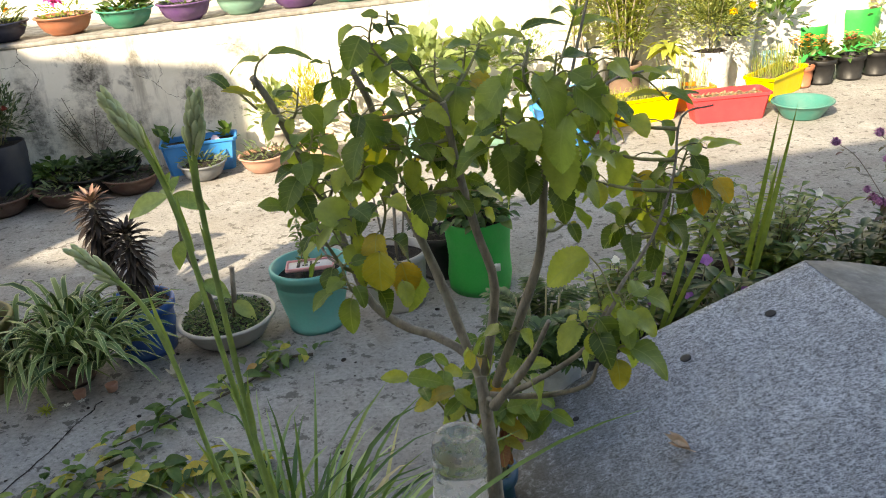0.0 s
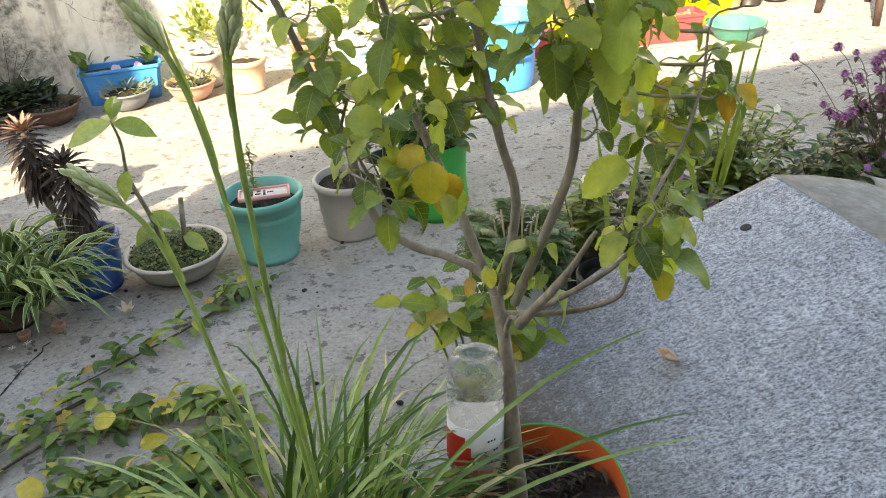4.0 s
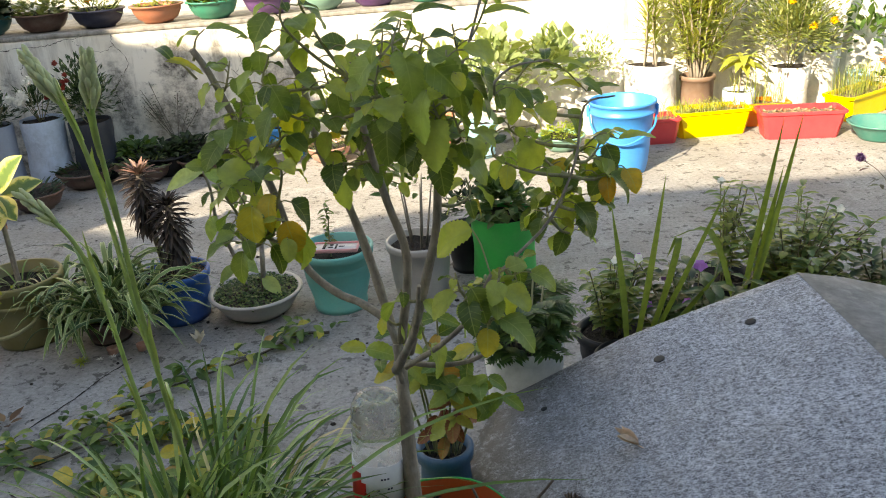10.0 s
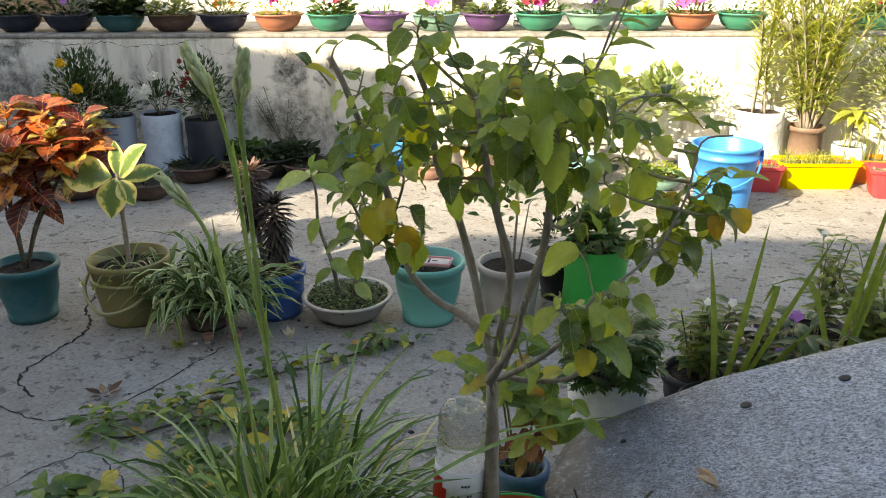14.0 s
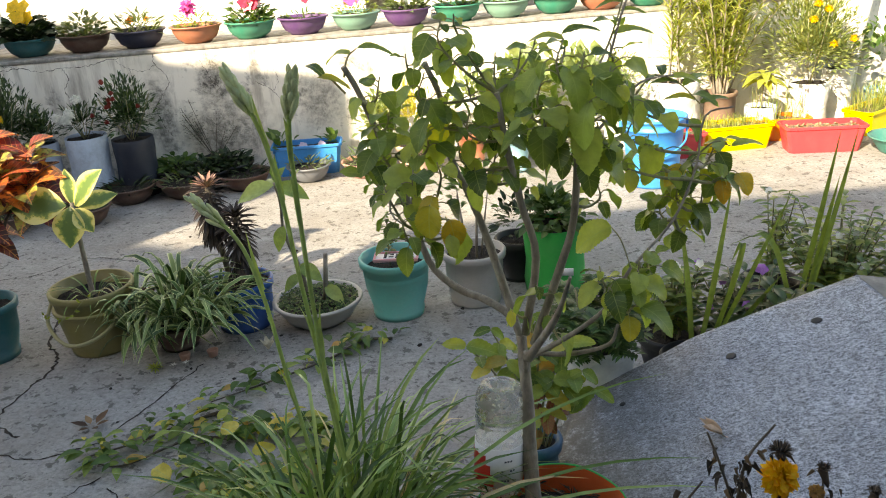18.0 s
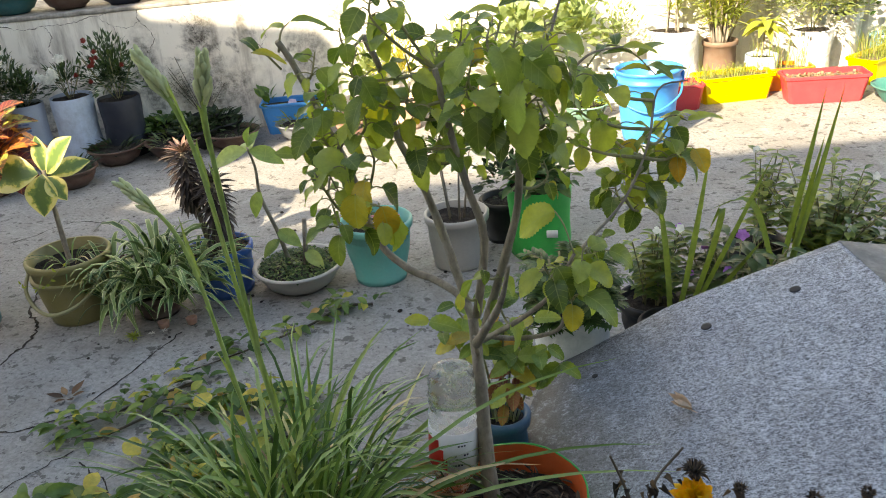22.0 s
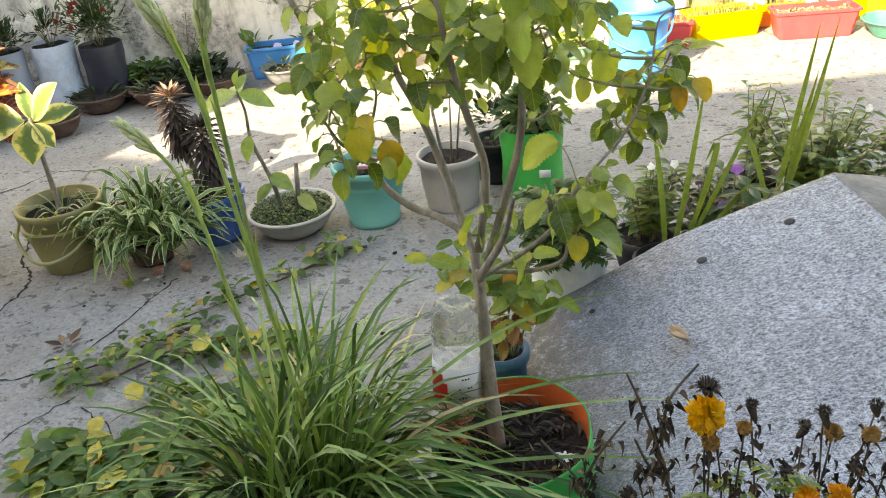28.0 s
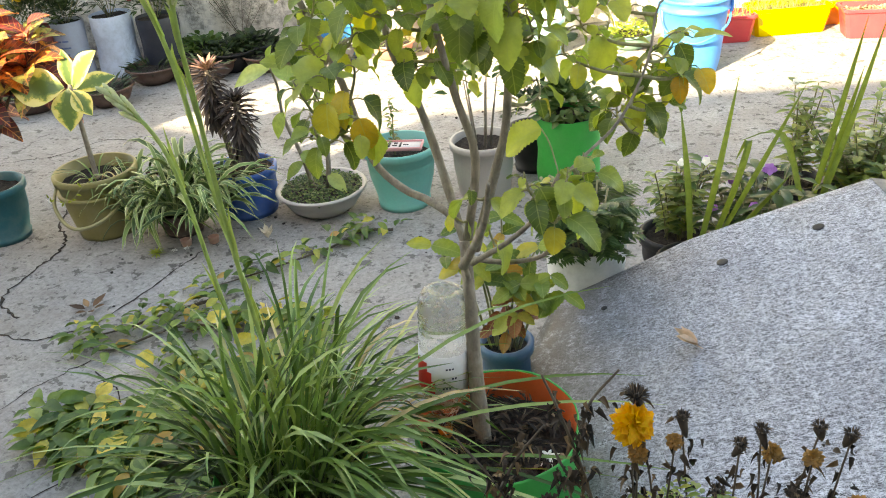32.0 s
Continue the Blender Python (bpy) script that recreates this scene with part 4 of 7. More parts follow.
# ---- strap-leaved clump with three flower stalks ----
clump = thing("tuberose_clump", -0.225, 1.09, 0, "clump of long green strap leaves with three budding flower stalks", "potted plant")
CL = Vector((-0.225, 1.09, 0))
core = Geo()
bag_part(clump, 0.15, 0.33, P_BRIGHT, 9, fill=0.9)
rr = random.Random(21)
g = Geo()
for tuft in range(13):
    # each bulb sends up a fan of blades that lean much the same way
    a, q = 2.4 * tuft + 0.4, 0.115 * math.sqrt((tuft + 0.5) / 13)
    lean = (a if tuft % 2 else 0.5 * math.sin(a)) + rr.uniform(-0.5, 0.5)
    for k in range(23):
        p = (q * math.cos(a) + rr.gauss(0, 0.012), q * math.sin(a) + rr.gauss(0, 0.012), 0.27)
        az2, up = lean + rr.gauss(0, 0.62), rr.random()
        if up < 0.40:
            line = arch(p, az2, rr.uniform(0.08, 0.30), rr.uniform(0.26, 0.46), rr.uniform(-0.02, 0.06), 7)
        elif up < 0.80:
            line = arch(p, az2, rr.uniform(0.26, 0.52), rr.uniform(0.18, 0.34), rr.uniform(0.04, 0.20), 8)
        else:
            line = arch(p, az2, rr.uniform(0.38, 0.66), rr.uniform(0.06, 0.22), rr.uniform(0.05, 0.26), 9)
        sway = Vector((-math.sin(az2), math.cos(az2), 0)) * rr.uniform(-0.10, 0.10)
        line = [v + sway * (i / (len(line) - 1)) ** 2 for i, v in enumerate(line)]
        if rr.random() < 0.12:
            at, bend = rr.randint(4, 5), Vector((rr.uniform(-0.04, 0.04), rr.uniform(-0.04, 0.04), rr.uniform(-0.07, -0.02)))
            line = [v + bend * max(0, i - at) for i, v in enumerate(line)]
        line = [Vector((v.x, v.y, max(v.z, 0.02 + 0.01 * rr.random()))) for v in line]
        blade(g, line, rr.uniform(0.0068, 0.0118), twist=rr.uniform(-0.9, 0.9), turn=rr.uniform(-0.9, 0.9))
# inner blades, a few dry; their dark green paints in the clump's inner shade
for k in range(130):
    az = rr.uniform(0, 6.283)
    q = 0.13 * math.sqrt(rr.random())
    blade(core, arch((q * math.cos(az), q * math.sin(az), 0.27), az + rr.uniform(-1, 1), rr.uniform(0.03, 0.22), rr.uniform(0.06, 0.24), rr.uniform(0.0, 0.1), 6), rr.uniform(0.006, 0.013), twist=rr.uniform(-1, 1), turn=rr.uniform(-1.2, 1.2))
part("old_leaves", core, leafy("shaded_old_strap_leaf", [(0, (0.02, 0.04, 0.012)), (0.8, (0.07, 0.11, 0.03)), (0.9, (0.28, 0.2, 0.1)), (1, (0.4, 0.3, 0.17))], 0.5, see=0.05), clump, kind="stuff")
for az, reach, rise, drop in ((-0.25, 0.62, 0.20, 0.10), (0.10, 0.62, 0.30, 0.04), (0.22, 0.56, 0.40, 0.0), (-0.5, 0.58, 0.14, 0.10), (-0.02, 0.68, 0.16, 0.04), (0.16, 0.66, 0.22, 0.06), (-0.12, 0.60, 0.10, 0.06), (2.9, 0.6, 0.2, 0.06), (3.3, 0.62, 0.12, 0.06)):
    blade(g, arch((0.06 * math.cos(az), 0.06 * math.sin(az), 0.29), az, reach, rise, drop, 10), 0.0088, turn=0.5)
part("leaves", g, M_GRASS, clump, kind="stuff")


def stalk(pts, buds, seed):
    rr = random.Random(seed)
    line = smooth_line([Vector(p) - CL for p in pts], 5)
    n = len(line)
    g = Geo()
    tube(g, line, [0.0042 - 0.0006 * i / n for i in range(n)], 9)
    st = part("stalk", g, M_STALK, clump)
    for i in range(3, n - 4, 4):
        g = Geo()
        d = (line[i + 3] - line[i]).normalized()
        a = rr.uniform(0, 6.28)
        s = d.orthogonal().normalized()
        s = Matrix.Rotation(a, 3, d) @ s
        blade(g, [line[i] + s * 0.003, line[i] + s * 0.005 + d * 0.03, line[i] + s * 0.007 + d * 0.06, line[i] + s * 0.015 + d * rr.uniform(0.075, 0.12)], 0.0085, 0.1, 0.9)
        part("bract", g, M_STALK, st)
    top = line[-1]
    d = (line[-1] - line[-3]).normalized()
    for k in range(buds):
        t = k / buds
        a = k * 2.4
        s = Matrix.Rotation(a, 3, d) @ d.orthogonal().normalized()
        c = top - d * (0.070 * (1 - t)) + s * 0.0035
        w = (d + s * (0.26 - 0.16 * t)).normalized()
        m = aim(c, w, s)
        L = 0.038 - 0.012 * t
        g = Geo()
        lathe(g, [(0.0018, 0), (0.0028, L * 0.3), (0.0042, L * 0.66), (0.0036, L * 0.84), (0.0010, L)], 8, m @ Matrix.Rotation(radians(-90), 4, "X"))
        part("bud", g, M_BUD, st, "pale green flower bud")


stalk([(-0.215, 1.06, 0.30), (-0.214, 1.06, 0.62), (-0.229, 1.062, 0.795), (-0.247, 1.062, 0.977), (-0.262, 1.066, 1.126), (-0.280, 1.063, 1.223), (-0.314, 1.055, 1.305)], 22, 1)
stalk([(-0.19, 1.04, 0.30), (-0.203, 1.045, 0.61), (-0.216, 1.04, 0.797), (-0.221, 1.035, 0.94), (-0.222, 1.03, 1.092), (-0.215, 1.012, 1.224), (-0.195, 0.995, 1.31)], 24, 2)
stalk([(-0.25, 1.08, 0.30), (-0.29, 1.11, 0.60), (-0.32, 1.13, 0.753), (-0.35, 1.15, 0.903), (-0.385, 1.16, 1.0), (-0.452, 1.165, 1.072)], 14, 3)

# ---- fibreglass sheet ----
def slab_z(x, y):
    return 0.284 + (0.3153 * (x - 0.557) + 0.0528 * (y - 1.603)) / 0.9475


sheet = thing("fibreglass_cover", 0, 0, 0, "grey fibreglass sheet cover with rivets, propped up slanting", "cover")
g = Geo()
nu, nv = 26, 32
EDGE = [Vector(p) for p in ((0.37, 1.02), (0.26, 1.40), (0.142, 1.70), (0.225, 1.975), (0.52, 2.072))]
v = []
for j in range(nv + 1):
    t = j / nv
    a = EDGE[min(3, int(t * 4))].lerp(EDGE[min(3, int(t * 4)) + 1], t * 4 - min(3, int(t * 4)))
    b = Vector((1.25, 0.80)).lerp(Vector((1.04, 2.165)), t)
    for i in range(nu + 1):
        s = i / nu
        p = a.lerp(b, s)
        q = 0.006 * math.sin(5 * p.x + 2 * p.y) * math.sin(4 * p.y) - 0.012 * max(0, 1 - i / 3) ** 2
        v.append((p.x, p.y, slab_z(p.x, p.y) + q))
f = [(j * (nu + 1) + i, j * (nu + 1) + i + 1, (j + 1) * (nu + 1) + i + 1, (j + 1) * (nu + 1) + i) for j in range(nv) for i in range(nu)]
g.add(v, f)
panel = part("panel", g, M_FRP, sheet)
so = panel.modifiers.new("thick", "SOLIDIFY")
so.thickness, so.offset = 0.006, -1
g = Geo()
n = 16
v = []
for j in range(n + 1):
    t = j / n
    a = Vector((1.04, 2.165, slab_z(1.04, 2.165) + 0.001)).lerp(Vector((1.25, 0.80, slab_z(1.25, 0.80) + 0.001)), t)
    for i in range(7):
        s = i / 6
        v.append((a.x + 0.75 * s, a.y + 0.10 * s * (1 - t), a.z - 0.10 * s - 0.22 * s * s))
g.add(v, [(j * 7 + i, (j + 1) * 7 + i, (j + 1) * 7 + i + 1, j * 7 + i + 1) for j in range(n) for i in range(6)])
M_GRIME = bark_mat("grimy_resin", (0.15, 0.145, 0.135), (0.25, 0.245, 0.235), 14)
panel = part("panel", g, M_GRIME, sheet, "smooth grimy grey panel")
so = panel.modifiers.new("thick", "SOLIDIFY")
so.thickness, so.offset = 0.006, -1
for x, y, r in ((0.885, 1.985, 0.0145), (0.653, 1.932, 0.0145), (0.356, 1.862, 0.0085)):
    g = Geo()
    nrm = Vector((-0.3153, -0.0528, 0.9475))
    m = Matrix.Translation((x, y, slab_z(x, y) + 0.006 * math.sin(5 * x + 2 * y) * math.sin(4 * y) + 0.002)) @ nrm.to_track_quat("Z", "Y").to_matrix().to_4x4()
    lathe(g, [(r * 0.95, -0.004), (r, -0.002), (r, -0.0004), (r * 0.93, 0.0004), (r * 0.4, 0.0006)], 20, m)
    part("rivet", g, P_BLACK, sheet, "flat black rivet")
g = Geo()
box_geo(g, 0.35, 1.2, 1.25, 1.95, 0.0, 0.09, 0.01)
box_geo(g, 0.75, 1.35, 1.2, 1.9, 0.09, 0.24, 0.01)
part("prop", g, M_CONC, sheet, "rough blocks under the sheet")
lf = thing("dry_leaf", 0.563, 1.618, 0.29, "dry curled tan leaf lying on the sheet", "leaf")
g = Geo()
for k, a in enumerate((2.3, 2.75, 3.2, 3.7)):
    g.add(*leaf_shape(0.052 + 0.008 * (k % 2), 0.022, 6, 0.9, -0.35, wave=0.08), aim((0.012, 0, 0.004 + 0.002 * k), (math.cos(a), math.sin(a) * 0.8, 0.2 + 0.12 * (k % 2)), (0.5 - 0.35 * k, -0.4, 1)))
tube(g, [(0.012, 0, 0.004), (0.03, -0.015, 0.003), (0.045, -0.03, 0.006)], 0.001, 5)
part("blade", g, petal("dry_tan", (0.78, 0.58, 0.44), (0.62, 0.42, 0.28)), lf)


# ---- potted plants of the middle row ----
def pot_thing(name, x, y, r, h, mat, label, **kw):
    t = thing(name, x, y, 0, label, "potted plant")
    pot_part(t, r, h, mat, **kw)
    return t


rr = random.Random(31)
# teal pot with a thin seedling and a pink card on its rim
tp = pot_thing("potted_seedling", -0.465, 2.942, 0.147, 0.255, P_TEAL, "teal plastic pot with a thin seedling", fill=0.78, base=0.7)
g = Geo()
tube(g, [(-0.02, 0, 0.18), (-0.025, 0.01, 0.26), (-0.015, 0.0, 0.36), (-0.03, 0.01, 0.42)], [0.004, 0.003, 0.0025, 0.0015])
part("stem", g, M_TWIG, tp)
g = Geo()
for k in range(46):
    z = rr.uniform(0.24, 0.43)
    a = rr.uniform(0, 6.28)
    g.add(*lite_leaf(0.035, 0.014, 3), aim((-0.022, 0.005, z), (math.cos(a), math.sin(a), rr.uniform(-0.2, 0.7)), (0, 0, 1), rr.uniform(0.6, 1.3)))
part("foliage", g, M_GREEN, tp)
card = thing("pink_tray", -0.45, 2.905, 0.255, "small pink plastic tray with a printed card", "tray", turn=4)
g = Geo()
box_geo(g, -0.088, 0.088, -0.05, 0.03, 0.002, 0.010, 0.003)
part("base", g, P_PINK, card)
g = Geo()
for a in ((-0.088, 0.088, -0.052, -0.046), (-0.088, 0.088, 0.026, 0.032), (-0.09, -0.084, -0.05, 0.03), (0.084, 0.09, -0.05, 0.03)):
    box_geo(g, *a, 0.006, 0.018, 0.002)
part("rim", g, P_PINK, card)
g = Geo()
box_geo(g, -0.08, 0.08, -0.042, 0.022, 0.0102, 0.0125)
part("card", g, P_WHITE, card, "white card with black print")
g = Geo()
for x, y, w, hh in ((-0.05, -0.03, 0.012, 0.045), (-0.03, -0.02, 0.02, 0.012), (-0.025, 0.0, 0.014, 0.016), (-0.002, -0.03, 0.008, 0.045), (0.012, -0.012, 0.022, 0.01)):
    box_geo(g, x, x + w, y, y + hh, 0.0126, 0.0132)
part("print", g, P_BLACK, card, "black bars of print")

# blue pot with two succulents of dark drooping leaves
bp = pot_thing("potted_succulent", -1.093, 2.849, 0.131, 0.20, P_BLUE, "blue plastic pot with two dark-leaved succulents", fill=0.9, base=0.82)
M_EUPH = leafy("dusky_leaf", [(0, (0.03, 0.02, 0.018)), (0.6, (0.055, 0.04, 0.036)), (1, (0.10, 0.075, 0.065))], 0.6, see=0.08)
M_EUPT = leafy("pinkish_leaf", [(0, (0.30, 0.16, 0.13)), (1, (0.46, 0.29, 0.23))], 0.6, see=0.1)
for cx, cy, z0, z1 in ((0.03, -0.02, 0.2, 0.47), (-0.085, 0.03, 0.2, 0.58)):
    st = Geo()
    tube(st, [(cx * 0.6, cy, 0.17), (cx * 0.9, cy, (z0 + z1) / 2), (cx, cy, z1)], [0.012, 0.013, 0.011], 9)
    part("stem", st, M_BARK, bp)
    g, g2 = Geo(), Geo()
    for k in range(150):
        t = k / 150
        z = z1 - 0.19 * (1 - t)
        a = k * 2.4
        e = -0.85 + 1.35 * t ** 1.4
        g.add(*leaf_shape(0.10, 0.019, 5, 0.5, 0.3, wide=0.6), aim((cx, cy, z), (math.cos(a), math.sin(a), e), (0, 0, 1), rr.uniform(0.75, 1.1)))
    for k in range(26):
        a, e = k * 2.4, 0.25 + 0.05 * k
        g2.add(*leaf_shape(0.085, 0.017, 4, 0.5, 0.1, wide=0.6), aim((cx, cy, z1), (math.cos(a), math.sin(a), e), (0, 0, 1), rr.uniform(0.7, 1.0)))
    part("leaves", g, M_EUPH, bp)
    part("crown", g2, M_EUPT if cx < 0 else M_EUPH, bp, "pinkish young leaves" if cx < 0 else "")
g = Geo()
for _ in range(120):
    a, q = rr.uniform(0, 6.28), 0.115 * math.sqrt(rr.random())
    g.add(*lite_leaf(0.03, 0.007, 2, 0.5, 0.3), aim((q * math.cos(a), q * math.sin(a), 0.19 + rr.uniform(0, 0.012)), (rr.uniform(-1, 1), rr.uniform(-1, 1), 0.2)))
part("dry_litter", g, M_DEAD, bp, kind="stuff")

# grey bowl with creeping ground cover and a young fig-like plant
gb = thing("potted_sapling", -0.785, 2.87, 0, "grey bowl of small creeping leaves with a two-stemmed sapling", "potted plant")
bowl_part(gb, 0.185, 0.105, P_GREY)
g = Geo()
for _ in range(1500):
    a, q = rr.uniform(0, 6.28), 0.165 * math.sqrt(rr.random())
    g.add(*lite_leaf(0.013, 0.0135, 2, 0.2, 0.3, 0.5), aim((q * math.cos(a), q * math.sin(a), 0.09 + rr.uniform(0, 0.045) * (1.1 - q / 0.2)), (rr.uniform(-1, 1), rr.uniform(-1, 1), rr.uniform(-0.2, 0.5)), (rr.uniform(-0.5, 0.5), rr.uniform(-0.7, 0.3), 1), rr.uniform(0.7, 1.2)))
part("ground_cover", g, leafy("creeper_leaf", [(0, (0.03, 0.08, 0.02)), (0.7, (0.08, 0.15, 0.05)), (1, (0.2, 0.28, 0.1))]), gb, kind="stuff")
g = Geo()
tube(g, smooth_line([(-0.03, 0, 0.08), (-0.05, -0.03, 0.25), (-0.075, -0.08, 0.42), (-0.06, -0.12, 0.55), (-0.065, -0.15, 0.64)]), [0.010 - 0.0004 * i for i in range(17)], 8)
part("stem", g, M_BARK, gb)
g = Geo()
tube(g, [(0.03, 0, 0.08), (0.045, -0.01, 0.18), (0.06, -0.02, 0.30)], [0.011, 0.010, 0.009], 8)
part("cut_stem", g, M_BARK, gb)
M_BROAD = leafy("broad_leaf", [(0, (0.17, 0.27, 0.08)), (0.6, (0.24, 0.36, 0.11)), (1, (0.34, 0.45, 0.17))], per="object")
for p, d, L in (((-0.065, -0.15, 0.63), (-0.9, -0.2, -0.15), 0.13), ((-0.06, -0.15, 0.63), (0.9, -0.1, -0.2), 0.11), ((-0.06, -0.15, 0.645), (0.1, -0.5, 0.9), 0.07), ((-0.065, -0.15, 0.64), (0.5, 0.4, 0.9), 0.06), ((-0.065, -0.14, 0.62), (-0.3, 0.8, 0.3), 0.09), ((-0.07, -0.09, 0.45), (-0.2, -0.6, -0.7), 0.085), ((-0.05, -0.03, 0.26), (0.8, -0.5, -0.2), 0.10), ((-0.045, -0.03, 0.22), (-0.7, -0.6, -0.4), 0.08), ((0.04, -0.01, 0.16), (0.7, -0.5, -0.3), 0.09)):
    g = Geo()
    g.add(*leaf_shape(L * 1.28, L * 0.64, 10, 0.3, 0.3, 0, 0.48), aim(p, d, (0, -0.6, 0.9)))
    part("leaf", g, M_BROAD, gb)

P_HANDLE = plastic("pale_olive_plastic", (0.34, 0.32, 0.16))
# olive bucket with a variegated rubber plant
ob = pot_thing("potted_rubber_plant", -1.63, 2.665, 0.160, 0.265, P_OLIVE, "olive plastic bucket with a young variegated rubber plant", fill=0.8, base=0.74, foot=False)
part("band", lathe(Geo(), [(0.150, 0.178), (0.158, 0.180), (0.159, 0.190), (0.152, 0.192)], 40), P_OLIVE, ob)
g = Geo()
tube(g, smooth_line([(-0.165, 0, 0.225), (-0.15, -0.1, 0.14), (-0.03, -0.178, 0.085), (0.1, -0.135, 0.12), (0.165, 0, 0.225)], 6), 0.0075, 8)
part("bail_handle", g, P_HANDLE, ob, "thin carrying handle hanging down")
g = Geo()
tube(g, smooth_line([(0.0, 0, 0.2), (0.0, 0.0, 0.35), (0.0, 0.0, 0.5), (0.0, 0.0, 0.6)]), [0.011, 0.011, 0.010, 0.0105, 0.010, 0.0095, 0.009, 0.009, 0.0085, 0.008, 0.008, 0.0075, 0.007], 8)
part("stem", g, M_BARK, ob)


def varieg():
    m, nt, b = shader("variegated_leaf", 0.35)
    ge = nt.nodes.new("ShaderNodeAttribute")
    ge.attribute_name = "edge"
    n = noise_tex(nt, 22, 4, 0.65)
    ad = nt.nodes.new("ShaderNodeMath")
    ad.operation = "MULTIPLY_ADD"
    nt.links.new(n, ad.inputs[0])
    ad.inputs[1].default_value = 1.05
    nt.links.new(ge.outputs["Fac"], ad.inputs[2])
    c = ramp(nt, ad.outputs[0], [(0.70, (0.12, 0.20, 0.06)), (0.86, (0.26, 0.35, 0.09)), (0.89, (0.64, 0.58, 0.13)), (1.0, (0.80, 0.74, 0.28))])
    nt.links.new(c, b.inputs["Base Color"])
    t = nt.nodes.new("ShaderNodeBsdfTranslucent")
    nt.links.new(c, t.inputs["Color"])
    mx = nt.nodes.new("ShaderNodeMixShader")
    mx.inputs[0].default_value = 0.3
    nt.links.new(b.outputs[0], mx.inputs[1])
    nt.links.new(t.outputs[0], mx.inputs[2])
    nt.links.new(mx.outputs[0], nt.nodes["Material Output"].inputs["Surface"])
    return m


M_VAR = varieg()


def edged_leaf(L, W, mat, parent, m, curl=0.18, fold=0.12):
    g = Geo()
    v, f = leaf_shape(L, W, 10, fold, curl, 0, 0.5)
    g.add(v, f)
    me = g.mesh("leaf", mat)
    at = me.attributes.new("edge", "FLOAT", "POINT")
    at.data.foreach_set("value", [(abs(k % 5 - 2) / 2) * 0.62 for k in range(len(v))])
    o = new("leaf", me)
    o.parent, o.matrix_basis = parent, m
    return o


for d, L, W, z, up in (((-1, -0.30, 0.14), 0.215, 0.155, 0.60, (0.3, -0.75, 0.6)), ((0.66, -0.25, 0.80), 0.215, 0.115, 0.60, (-0.55, -0.8, 0.4)), ((-0.06, -0.45, -0.9), 0.165, 0.13, 0.60, (0.1, -0.9, 0.45)), ((0.62, -0.35, -0.6), 0.12, 0.08, 0.59, (0.35, -0.8, 0.5)),
                       ((-0.15, 0.3, 0.9), 0.15, 0.06, 0.60, (0.7, -0.9, 0.1)), ((0.95, 0.35, 0.35), 0.155, 0.09, 0.59, (-0.1, -0.7, 0.7))):
    edged_leaf(L, W, M_VAR, ob, aim((0.02 * d[0], 0.02 * d[1], z - 0.01), d, up))
g = Geo()
for k in range(16):
    a = rr.uniform(0, 6.28)
    blade(g, arch((0.03 * math.cos(a), 0.03 * math.sin(a), 0.22), a, rr.uniform(0.08, 0.2), 0.07, rr.uniform(0.02, 0.1), 6), 0.008)
part("undergrowth", g, M_GRASS, ob, kind="stuff")

# spider plant between the two pots
sp = thing("spider_plant", -1.3, 2.66, 0, "spider plant with arching pale-edged leaves in a low pot", "potted plant")
pot_part(sp, 0.10, 0.10, P_BROWN, fill=0.9)
g = Geo()
for cx, cy, cz, n, big in ((0.0, 0.07, 0.13, 46, 1.45), (0.13, -0.08, 0.09, 48, 1.3), (-0.12, -0.09, 0.07, 48, 1.2), (0.02, -0.07, 0.11, 50, 1.35), (-0.04, 0.02, 0.1, 30, 1.1), (0.17, 0.03, 0.09, 34, 1.15), (-0.17, 0.0, 0.08, 30, 1.1)):
    for k in range(n):
        a = rr.uniform(0, 6.283)
        line = arch((cx + 0.02 * math.cos(a), cy + 0.02 * math.sin(a), cz), a, big * rr.uniform(0.08, 0.22), big * rr.uniform(0.05, 0.21), rr.uniform(0.03, 0.15), 7)
        blade(g, [Vector((p.x, p.y, max(0.008, p.z))) for p in line], rr.uniform(0.015, 0.025), fold=0.45, turn=rr.uniform(-0.5, 0.5))
def striped():
    m, nt, b = shader("striped_leaf", 0.42)
    at = nt.nodes.new("ShaderNodeAttribute")
    at.attribute_name = "edge"
    c = ramp(nt, nt.nodes.new("ShaderNodeNewGeometry").outputs["Random Per Island"], [(0, (0.04, 0.09, 0.022)), (0.7, (0.12, 0.21, 0.05)), (1, (0.24, 0.31, 0.09))])
    k = ramp(nt, at.outputs["Fac"], [(0.72, (0, 0, 0)), (0.84, (1, 1, 1))])
    c = mixc(nt, k, c, (0.52, 0.58, 0.28))
    nt.links.new(c, b.inputs["Base Color"])
    return m


